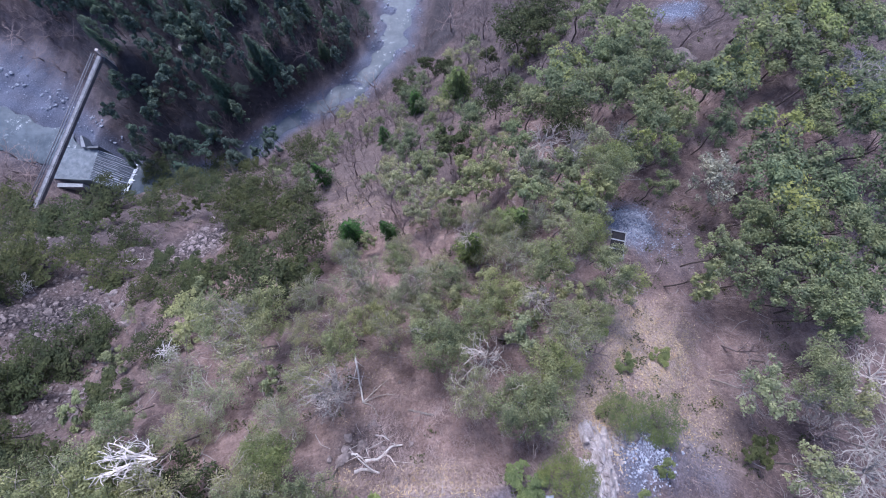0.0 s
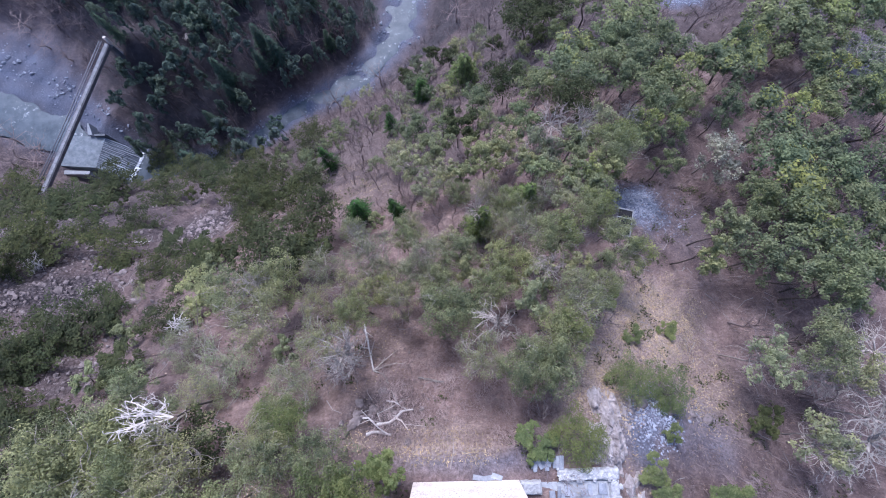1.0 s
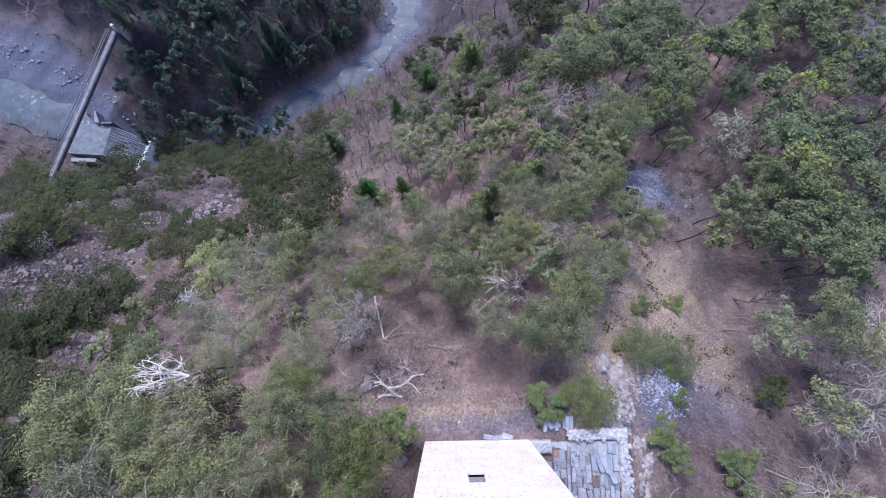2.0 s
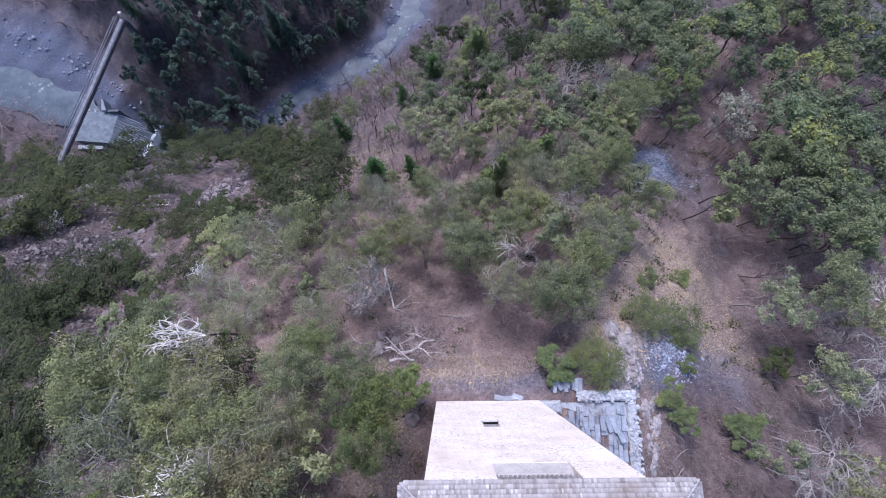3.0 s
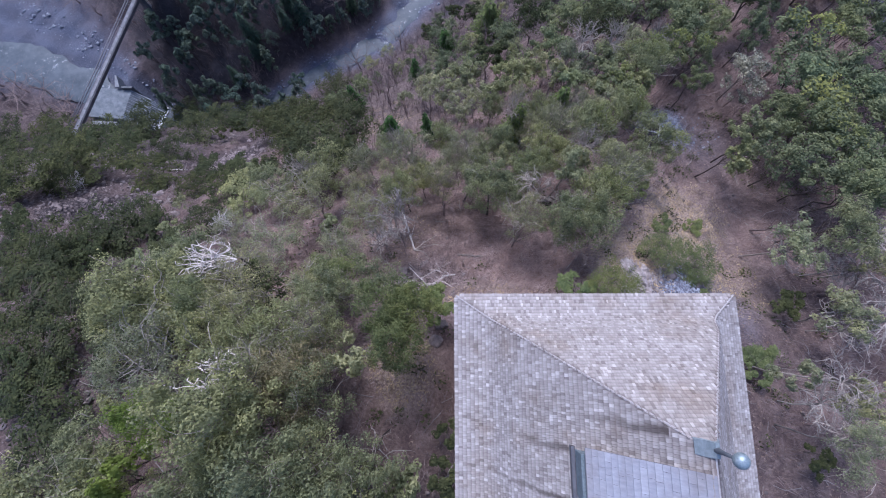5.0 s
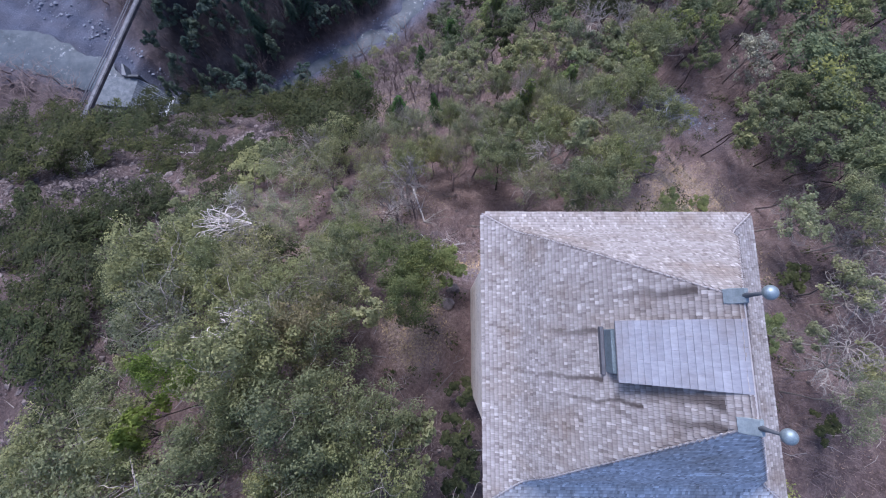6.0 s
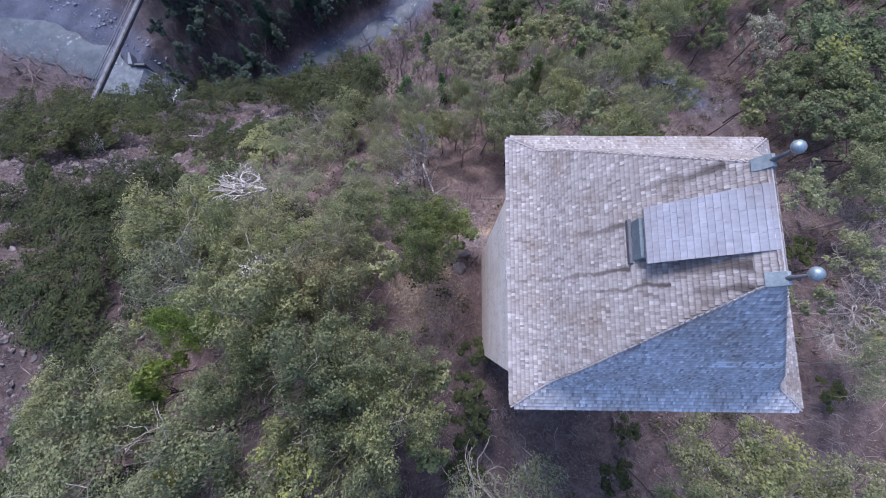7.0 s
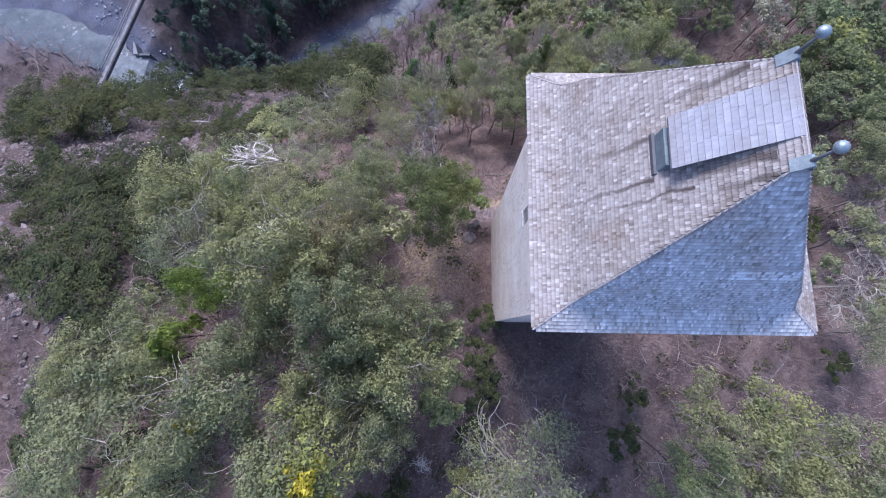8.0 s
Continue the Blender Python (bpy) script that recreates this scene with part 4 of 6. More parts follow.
HILLSIDE_OAKS_B = [(22.3, 19.3, 1.7, 9), (29.7, 19.2, 2.5, 9), (37.2, 19.2, 3.0, 9), (32.1, 17.1, 2.4, 9), (34.4, 16.2, 2.5, 9), (45.5, 29.0, 3.0, 9), (47.2, 33.6, 3.5, 9), (41.2, 19.0, 2.6, 9), (46.8, 55.2, 3.5, 9), (30.9, 42.6, 2.3, 9), (27.7, 47.6, 2.8, 9), (19.2, 32.7, 2.3, 9), (34.1, 23.6, 2.4, 9), (35.7, 22.2, 2.1, 9), (31.1, 26.1, 1.8, 9), (0.4, 26.9, 1.4, 9), (1.3, 30.8, 1.5, 9), (4.3, 31.7, 2.1, 9), (4.3, 18.0, 2.0, 9)]
HILLSIDE_OAKS_C = [(0.5, 20.0, 1.7, 9), (-0.4, 14.0, 2.2, 9), (4.9, 10.7, 1.8, 9), (-1.1, 16.2, 1.7, 9), (-7.9, 14.8, 1.6, 9), (-15.8, 17.4, 2.2, 9), (2.6, 16.5, 1.6, 9), (-6.5, 17.0, 1.4, 9), (-4.9, 22.1, 1.5, 9), (14.0, 26.2, 1.7, 8), (13.1, 32.0, 1.9, 8), (16.1, 29.6, 1.7, 8), (8.9, 28.5, 1.5, 8), (5.2, 25.4, 1.4, 8), (1.6, 14.8, 1.4, 8), (10.9, 16.2, 1.4, 8), (25.4, 47.0, 2.8, 8), (27.1, 37.2, 1.9, 8)]
HILLSIDE_OAKS_D = [(23.0, 29.8, 1.7, 8), (30.5, 23.8, 1.9, 8), (39.7, 18.8, 2.4, 8), (36.8, 25.5, 2.2, 8), (50.6, 44.0, 3.1, 8), (42.9, 47.0, 3.1, 8), (48.7, 54.5, 3.5, 8)]
GOLD_TOPPED = [(16.7, 50.6, 4.0, 9), (33.3, 43.4, 4.2, 9), (27.0, 41.5, 3.3, 9), (42.2, 55.4, 4.2, 9), (46.0, 48.8, 4.0, 9), (52.6, 53.4, 4.4, 9), (43.2, 39.4, 3.3, 9), (35.5, 34.3, 4.2, 9), (24.2, 34.1, 1.7, 9), (35.4, 27.0, 4.2, 9), (34.3, 20.8, 3.2, 9), (12.6, 28.2, 2.0, 9), (12.3, 22.8, 2.1, 9), (8.6, 20.6, 2.1, 9), (13.7, 19.3, 2.0, 9), (17.5, 30.9, 2.4, 9), (6.6, 12.7, 1.9, 9), (21.2, 34.8, 2.1, 9), (45.9, 36.9, 2.6, 9), (35.9, 46.4, 2.6, 9)]
GREY_SLOPE = [(7.8, 15.7, 1.6, 9), (-2.2, 19.3, 2.1, 9), (8.5, 15.0, 2.0, 9), (1.3, 11.4, 1.5, 9), (-8.0, 20.0, 2.4, 9), (-16.7, 14.7, 2.5, 9), (-10.5, 13.4, 1.8, 9), (4.4, 14.7, 1.3, 9), (6.3, 21.5, 1.9, 9), (-3.0, 18.3, 1.5, 9), (16.8, 35.2, 2.2, 9), (3.2, 27.0, 1.5, 9), (9.4, 31.9, 2.0, 9), (-4.4, 33.7, 2.0, 9), (-12.1, 19.4, 1.7, 9), (7.1, 29.9, 1.4, 9), (-4.7, 15.5, 1.4, 9), (-1.0, 21.7, 1.5, 7), (-3.9, 24.2, 1.5, 7)]
GREY_SLOPE_B = [(-5.9, 19.2, 1.4, 7), (1.4, 17.6, 1.3, 7), (4.4, 22.5, 1.5, 7), (6.2, 24.2, 1.4, 7), (9.1, 25.4, 1.7, 7), (11.5, 25.0, 1.6, 7), (3.5, 19.6, 1.3, 7), (7.0, 18.3, 1.3, 7), (-2.9, 29.6, 1.7, 7), (-0.9, 31.3, 1.8, 7), (6.4, 33.7, 1.7, 7), (10.5, 29.6, 1.7, 7), (10.3, 18.2, 1.3, 7), (-5.1, 17.0, 1.1, 7), (-9.8, 17.2, 1.6, 7), (-12.6, 16.2, 1.6, 7), (-1.5, 17.8, 1.4, 8), (6.0, 16.4, 1.3, 8)]
DARK_SLOPE = [(-18.4, 21.5, 3.6, 7), (-16.0, 26.3, 3.3, 7), (-21.4, 31.4, 3.2, 7), (-22.3, 25.0, 2.5, 7), (-19.3, 34.0, 2.8, 7), (-25.8, 30.3, 2.5, 7), (-32.5, 36.3, 2.9, 7), (-28.1, 38.6, 3.3, 7), (-27.4, 53.9, 3.8, 7), (-15.0, 21.5, 2.1, 7)]
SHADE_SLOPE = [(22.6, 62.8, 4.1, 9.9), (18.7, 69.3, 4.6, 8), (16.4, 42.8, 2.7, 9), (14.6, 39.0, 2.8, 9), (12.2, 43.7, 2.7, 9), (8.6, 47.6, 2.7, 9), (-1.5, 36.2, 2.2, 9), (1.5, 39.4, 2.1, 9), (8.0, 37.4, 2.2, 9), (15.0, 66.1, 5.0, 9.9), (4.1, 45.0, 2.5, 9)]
BARE_SLOPE = [(8.9, 31.1, 2.0, 8), (-2.6, 15.8, 1.6, 8), (-4.5, 14.2, 1.8, 8), (-7.9, 10.4, 1.8, 8), (-27.8, 73.8, 5.0, 8), (-17.1, 64.2, 4.8, 8), (-8.2, 38.8, 2.8, 8), (-14.4, 42.5, 3.2, 8), (-3.4, 45.7, 3.1, 8), (2.1, 50.5, 2.6, 8), (-17.0, 80.6, 4.8, 8), (-8.0, 54.6, 3.3, 8), (-20.1, 42.1, 2.5, 8), (-6.4, 31.2, 2.0, 8), (-14.4, 51.9, 3.3, 8), (6.5, 71.5, 3.8, 8), (10.6, 79.7, 4.6, 8), (4.0, 91.5, 5.0, 8), (-1.5, 24.5, 1.5, 8), (-31.3, 61.9, 4.0, 8), (-32.2, 47.2, 3.5, 8), (-4.7, 27.2, 1.6, 8)]
BARE_SLOPE_B = [(35.4, 55.2, 3.3, 8), (17.9, 38.6, 2.3, 9), (4.8, 36.7, 2.4, 9), (15.3, 82.4, 4.9, 8), (8.8, 57.6, 3.8, 9)]
PALE_SLOPE = [(11.0, 34.6, 2.0, 12), (13.5, 32.9, 1.7, 12), (19.0, 35.5, 1.7, 12), (7.2, 17.1, 1.2, 12), (3.4, 14.4, 1.7, 12), (-11.3, 22.6, 1.2, 12), (-17.8, 17.4, 1.5, 12), (-8.7, 11.4, 1.7, 12), (1.7, 23.7, 1.2, 12), (45.5, 41.6, 2.7, 12)]
BUDDING = [(28.8, 30.8, 2.6, 8)]
SLOPE_FIRS = [(3.6, 59.6, 3.9, 9.9), (7.3, 26.8, 2.1, 9), (2.5, 23.8, 1.9, 9)]
SLOPE_SPRUCES = [(-4.3, 60.9, 2.4, 7), (-10.0, 51.2, 1.8, 7), (-19.6, 41.8, 1.8, 7), (-11.5, 27.9, 2.1, 7), (-6.4, 27.7, 1.3, 7)]
# every second SHADE_SLOPE tree takes the dark leaves to stand for shade
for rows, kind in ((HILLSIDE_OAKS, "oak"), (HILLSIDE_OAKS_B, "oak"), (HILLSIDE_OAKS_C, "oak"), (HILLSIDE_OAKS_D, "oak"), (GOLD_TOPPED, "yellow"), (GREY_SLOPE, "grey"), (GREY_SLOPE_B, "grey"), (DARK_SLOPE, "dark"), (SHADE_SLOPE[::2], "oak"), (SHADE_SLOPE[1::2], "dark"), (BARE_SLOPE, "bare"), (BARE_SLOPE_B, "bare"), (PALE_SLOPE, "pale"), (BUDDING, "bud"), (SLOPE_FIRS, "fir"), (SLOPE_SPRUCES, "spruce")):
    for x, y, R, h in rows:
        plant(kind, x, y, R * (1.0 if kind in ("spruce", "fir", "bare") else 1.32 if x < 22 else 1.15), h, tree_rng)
SCREE_SHRUBS = [(-60.1, 22.7, 4.8, 4), (-57.5, 23.9, 4.4, 4), (-71.9, 26.7, 5.0, 4), (-57.5, 27.1, 3.7, 4), (-85.8, 37.0, 5.5, 3), (-62.9, 29.2, 5.1, 3), (-66.3, 22.9, 4.2, 3), (-97.2, 43.6, 5.5, 3), (-64.5, 40.0, 5.4, 3), (-88.9, 45.5, 5.5, 3), (-66.5, 35.7, 4.7, 3), (-47.3, 10.1, 3.8, 3), (-45.4, 11.9, 3.3, 3), (-40.0, 15.3, 2.1, 3), (-49.2, 8.0, 3.7, 3), (-70.9, 59.0, 5.5, 3), (-50.3, 46.8, 4.7, 3), (-56.2, 16.3, 2.5, 3), (-29.3, 24.3, 2.3, 3)]
WEST_OAKS = [(-24.9, 5.7, 3.4, 9), (-27.9, 5.7, 2.9, 9), (-19.6, 2.4, 2.6, 9), (-20.7, 4.5, 2.0, 9)]
WEST_GREY = [(-18.2, 6.1, 2.6, 9), (-22.9, 1.4, 3.4, 9), (-14.1, 1.1, 2.2, 9), (-17.8, 3.4, 2.4, 9), (-13.1, 3.1, 1.8, 9), (-9.7, 2.0, 1.6, 9)]
EAST_GREY = [(24.4, 10.3, 2.5, 9), (26.7, 3.9, 2.4, 8), (20.1, -3.8, 2.1, 9), (18.0, 0.4, 1.4, 7), (24.0, -1.5, 2.0, 8)]
EAST_PALE = [(22.0, -0.2, 2.4, 8), (27.9, 3.0, 2.2, 8)]
for rows, kind in ((SCREE_SHRUBS, "shrub"), (WEST_OAKS, "oak"), (WEST_GREY, "grey"), (EAST_GREY, "grey"), (EAST_PALE, "pale")):
    for x, y, R, h in rows:
        plant(kind, x, y, R * 1.1, h, tree_rng)
for rows, kind in ((SLOPE_OAKS_B, "oak"), (CREST_OAKS, "oak"), (CREST_OAKS_B, "oak"), (YOUNG_TREES, "green"), (MAPLES, "yellow"), (MAPLES_B, "yellow"), (GREY_TREES, "grey"), (BARE_TREES, "bare"), (BARE_TREES_B, "bare"), (BARE_TREES_C, "bare"), (DEAD_TREES, "dead"), (SHRUBS, "shrub"), (SHRUBS_B, "shrub"), (SHRUBS_C, "shrub"), (SLENDER_TREES, "tall"), (PALE_BARE_TREES, "pale"), (BUSHES, "bush"), (LIME_GREEN_TREES, "lime"), (BLOSSOMS, "gold"), (BROWN_TREES, "brown")):
    for x, y, R, h in rows:
        plant(kind, x, y, R * (0.78 if kind == "dead" else 1.18), h, tree_rng)


# the shaded wood on the spur in the river's bend, and woods that go on past the planted trees
def white_snag(x, y, z, R, facing, sweep, seed, limbs=7):
    """A bleached dead tree whose crooked boughs fan out to one side above the shrubs."""
    rng = np.random.default_rng(seed)
    root = tree_root("dead_tree", "bleached white dead tree fanning out over green shrubs", "bare trees")
    ground = land_at(x, y)
    v, f = make_snag(rng, R, 1.0, 0.0, 0.027, limbs, 3, 0.43, 0.02, False, math.radians(facing), math.radians(sweep), lift=(-0.05, 0.18))
    v = [(1.25 * p[0], 0.62 * p[1], 0.8 * p[2]) for p in v]   # wide and shallow
    part("crown", mesh_of("crown", v, f, DEAD_WOOD), None, root, "bleached bare crown")
    v, f = [], []
    foot = ground - z - 0.6
    tube([(-0.3 * R, 0, foot), (-0.25 * R, 0.1, foot * 0.5), (0, 0, 0.02 * R)], [0.09, 0.08, 0.06], 6, v, f)
    part("trunk", mesh_of("trunk", v, f, BARK), None, root, "dark trunk")
    root.matrix_basis = pose(x, y, z)
    PLANTED.append((x - 0.4 * R, y, 0.7 * R))


white_snag(-18.6, 8.0, -0.5, 4.3, 172, 84, 4, 9)
white_snag(-14.4, 0.6, 6.0, 3.8, 176, 70, 9, 6)
CLEARINGS = [(32.4, 40.4, 4.5), (38.7, 59.5, 5.5), (26.0, 26.3, 7.0), (29.0, 24.0, 4.0), (-18.0, 64.0, 5.0)]


def fill_wood(kind_list, x0, x1, y0, y1, step, R, h, keep, rng, gap=0.8):
    for yy in np.arange(y0, y1, step):
        for xx in np.arange(x0, x1, step):
            x, y = xx + rng.uniform(-0.45, 0.45) * step, yy + rng.uniform(-0.45, 0.45) * step
            if not keep(x, y) or any(math.hypot(x - a, y - b) < c for a, b, c in CLEARINGS):
                continue
            r = R * rng.uniform(0.7, 1.25)
            if any(math.hypot(x - a, y - b) < gap * (r + c) for a, b, c in PLANTED):
                continue
            plant(kind_list[int(rng.integers(len(kind_list)))], x, y, r, h * rng.uniform(0.8, 1.15), rng)


def off_river(x, y, extra):
    d, level, half = river_near(np.array([x]), np.array([y]))
    return d[0] > half[0] + extra


def spur_wood(x, y):
    """True on the far bank, inside the river's bend."""
    beyond = y > (76 + 0.61 * (x + 40) if x < -22 else 87 + 1.6 * (x + 22))
    if x < -40:
        beyond = y > 55.5 + 0.25 * max(0.0, x + 62)
    return beyond and off_river(x, y, -2.0 if x < -48 else 0.8) and (x > -76 or y > 92)


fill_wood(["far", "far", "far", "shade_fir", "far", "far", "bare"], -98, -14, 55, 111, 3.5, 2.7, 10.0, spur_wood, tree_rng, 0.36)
fill_wood(["oak", "dark", "tall", "bare"], 6, 62, 50, 88, 6.0, 2.6, 9.5, lambda x, y: off_river(x, y, 4) and math.hypot(x - 38.7, y - 64.7) > 6 and math.hypot(x - 58, y - 47) > 7, tree_rng, 0.95)
fill_wood(["tall", "grey", "yellow", "tall", "bare"], 27, 49, -12, 50, 5.0, 2.2, 9.0, lambda x, y: x > 30 - 0.1 * y and y > 2 * (x - 34), tree_rng, 1.2)
fill_wood(["shrub", "oak", "dark"], -46, -10, -20, -10, 5.0, 2.8, 5.0, lambda x, y: x > -40 or y > -14, tree_rng, 0.75)
fill_wood(["dark", "shrub", "shrub", "bare"], -110, -25, 33, 66, 3.6, 2.3, 4.0, lambda x, y: off_river(x, y, 1.0) and math.hypot(x + 37, y - 30) > 7 and x + 0.9 * y < 12 and y > 36 - 0.1 * (x + 60) and not (x < -60 and y > 44), tree_rng, 0.6)
fill_wood(["oak", "oak", "bare", "grey", "oak"], -26, 14, 11, 62, 3.6, 1.8, 5.5, lambda x, y: math.hypot(x + 12, y - 34) > 6 and math.hypot(x + 6, y - 10) > 5.5, tree_rng, 0.58)
fill_wood(["oak", "tall", "grey", "bare", "tall"], 12, 40, 26, 52, 4.8, 1.9, 8.0, lambda x, y: math.hypot(x - 21.5, y - 26.5) > 6.5 and math.hypot(x - 34.5, y - 50) > 5 and math.hypot(x - 29, y - 41) > 4 and not (24 < x < 33 and y < 32), tree_rng, 1.15)
fill_wood(["oak", "grey", "oak", "bare", "oak", "shrub"], -36, -9, -8, 26, 3.0, 1.7, 4.2, lambda x, y: math.hypot(x + 6, y - 3) > 6.5 and math.hypot(x + 6, y - 9) > 4.5 and math.hypot(x + 20.5, y - 8.5) > 4.8, tree_rng, 0.56)
fill_wood(["shrub", "oak", "grey", "shrub", "bare"], -80, -28, -14, 40, 4.2, 2.0, 2.6, lambda x, y: (x > -62 or y > 18) and (x > -50 or y > 2) and math.hypot((x + 37.4) / 7, (y - 30.2) / 6) > 1 and math.hypot((x + 50) / 12, (y - 19.5) / 5.5) > 1 and math.hypot((x + 41) / 4.5, (y - 9) / 2.6) > 1, tree_rng, 0.92)
fill_wood(["oak", "bare", "dark", "oak", "grey"], -7, 18, 34, 78, 4.0, 2.6, 7.0, lambda x, y: off_river(x, y, 7) and x + 0.25 * (y - 40) > -5, tree_rng, 0.55)
fill_wood(["bare", "grey", "bare", "bare"], -30, -4, 34, 72, 3.4, 2.0, 5.5, lambda x, y: off_river(x, y, 2), tree_rng, 0.5)
fill_wood(["bare"], -110, -80, 80, 98, 3.4, 1.5, 3.6, lambda x, y: off_river(x, y, 0.5), tree_rng, 0.7)


# ---- undergrowth, brush, fallen sticks and stones, too many to count ----
def spread(rng, count, x0, x1, y0, y1, keep):
    x, y = rng.uniform(x0, x1, count), rng.uniform(y0, y1, count)
    ok = keep(x, y, ground_cover(x, y)) > rng.random(count)
    x, y = x[ok], y[ok]
    return np.stack([x, y, land(x, y)], 1)


def brush_mesh(rng, feet, per, tall, wide, mat, name):
    """Bare stems: each a thin bent blade of three triangles."""
    k = len(feet) * per
    base = np.repeat(feet, per, 0) + np.concatenate([rng.normal(size=(k, 2)) * 0.16, np.zeros((k, 1))], 1)
    h = tall * rng.uniform(0.35, 1.15, k)[:, None]
    w = rng.uniform(0, 2 * math.pi, k)
    lean = np.stack([np.cos(w), np.sin(w), np.zeros(k)], 1) * rng.uniform(0.1, 0.8, k)[:, None]
    side = np.stack([-np.sin(w), np.cos(w), np.zeros(k)], 1) * wide * rng.uniform(0.6, 1.4, k)[:, None]
    up = np.array([0, 0, 1.0])
    mid = base + (up * 0.6 + lean * 0.35) * h
    tip = base + (up * 0.95 + lean * 1.1) * h
    v = np.stack([base - side, base + side, mid + side * 0.7, mid - side * 0.7, tip], 1).reshape(-1, 3)
    i = np.arange(k)[:, None] * 5
    f = (i + np.array([[0, 1, 2, 3]])).tolist() + (i + np.array([[3, 2, 4]])).tolist()
    return mesh_of(name, v, f, mat)


STONE_UNIT = np.array([(0, 0, 1), (0.89, 0, 0.45), (0.28, 0.85, 0.45), (-0.72, 0.53, 0.45), (-0.72, -0.53, 0.45), (0.28, -0.85, 0.45), (0.72, 0.53, -0.45), (-0.28, 0.85, -0.45), (-0.89, 0, -0.45), (-0.28, -0.85, -0.45), (0.72, -0.53, -0.45), (0, 0, -1.0)])
STONE_FACES = np.array([(0, 1, 2), (0, 2, 3), (0, 3, 4), (0, 4, 5), (0, 5, 1), (1, 6, 2), (2, 7, 3), (3, 8, 4), (4, 9, 5), (5, 10, 1), (6, 7, 2), (7, 8, 3), (8, 9, 4), (9, 10, 5), (10, 6, 1), (11, 7, 6), (11, 8, 7), (11, 9, 8), (11, 10, 9), (11, 6, 10)])


def stones_mesh(rng, feet, lo, hi, mat, name):
    """Angular stones of many sizes, half sunk in the ground."""
    k = len(feet)
    s = lo * (hi / lo) ** (rng.random(k) ** 2.2)
    d = STONE_UNIT[None] * rng.uniform(0.6, 1.25, (k, 12, 1)) * rng.uniform(0.6, 1.3, (k, 1, 3))
    w = rng.uniform(0, 6.28, k)
    c, n = np.cos(w)[:, None], np.sin(w)[:, None]
    d = np.stack([d[..., 0] * c - d[..., 1] * n, d[..., 0] * n + d[..., 1] * c, d[..., 2] * 0.75], -1)
    v = (feet[:, None] + d * (s * 0.5)[:, None, None] + np.array([0, 0, 0.1])[None, None] * s[:, None, None]).reshape(-1, 3)
    f = (np.arange(k)[:, None, None] * 12 + STONE_FACES[None]).reshape(-1, 3).tolist()
    return mesh_of(name, v, f, mat)


stuff_rng = np.random.default_rng(21)
off_tower = lambda x, y: (np.maximum(np.abs(x), np.abs(y)) > 4.2)


def brushy(x, y, c):
    d, level, half = river_near(x, y)
    return off_tower(x, y) * (d > half + 1) * np.clip(1.0 - 1.3 * c[:, 1] - 1.2 * c[:, 2] - 0.55 * c[:, 0], 0.02, 1) * (0.45 + 0.55 * (np.sin(0.4 * x + 1) * np.sin(0.35 * y) > -0.3))


tagged(new("brush", brush_mesh(stuff_rng, spread(stuff_rng, 10000, -76, 44, -24, 36, brushy), 7, 1.15, 0.015, TWIG_STUFF, "brush")), "thin bare pinkish-brown brush on the slope", "brush", kind="stuff")
tagged(new("brush", brush_mesh(stuff_rng, spread(stuff_rng, 7000, -112, 60, 25, 104, brushy), 4, 2.0, 0.035, BARK_TWIG, "brush")), "thin bare brown brush above the river", "brush", kind="stuff")


near_brush = spread(stuff_rng, 1500, -6.5, 7.0, 5.6, 11.5, lambda x, y, c: 0.35 + 0.6 * (np.sin(0.9 * x + 0.5) * np.cos(0.8 * y) > -0.4))
tagged(new("brush", brush_mesh(stuff_rng, near_brush, 9, 0.95, 0.011, TWIG_STUFF, "brush")), "dense pinkish bare brush on the bank below the tower", "brush", kind="stuff")


def sticks_mesh(rng, feet, mat, name):
    """Fallen branches lying on the slope, forked and crooked."""
    v, f = [], []
    for p in feet:
        w, L = rng.uniform(0, 6.28), rng.uniform(0.4, 1.9)
        d = np.array([math.cos(w), math.sin(w), 0])
        q = []
        for s in (-0.5, 0.0, 0.5):
            e = p + d * L * s + np.array([rng.normal() * 0.16, rng.normal() * 0.16, 0])
            q.append((e[0], e[1], land_at(e[0], e[1]) + 0.08))
        tube(q, [0.015 + 0.014 * L, 0.012 + 0.010 * L, 0.012], 4, v, f)
    return mesh_of(name, v, f, mat)


tagged(new("fallen_sticks", sticks_mesh(stuff_rng, spread(stuff_rng, 800, -46, 34, -20, 32, lambda x, y, c: off_tower(x, y) * (0.9 - 0.5 * c[:, 2]) * np.where(y < -3, 0.3, 1.0)), STICK, "fallen_sticks")), "pale fallen sticks and branches lying on the litter", "sticks", kind="stuff")


def tufts(rng, feet, mat, name, size, n, wide):
    cs = np.repeat(feet, 1, 0) + np.array([0, 0, 0.12])
    v, f = leaf_cards(rng, cs, np.full(len(cs), wide), n, size, 0.6)
    return mesh_of(name, v, f, mat)


green_feet = spread(stuff_rng, 2600, -60, 44, -24, 60, lambda x, y, c: off_tower(x, y) * np.clip(0.8 - c[:, 1] - c[:, 2], 0, 1) * (np.sin(0.23 * x + 2.0) * np.sin(0.29 * y + 0.7) > -0.1))
tagged(new("undergrowth", tufts(stuff_rng, green_feet, LEAF_SHRUB, "undergrowth", 0.13, 24000, 0.55)), "low green undergrowth between the trees", "undergrowth", kind="stuff")
dry_feet = spread(stuff_rng, 9000, -22, 28, -4, 42, lambda x, y, c: off_tower(x, y) * np.clip(1.2 * c[:, 0] - 0.25, 0, 1))
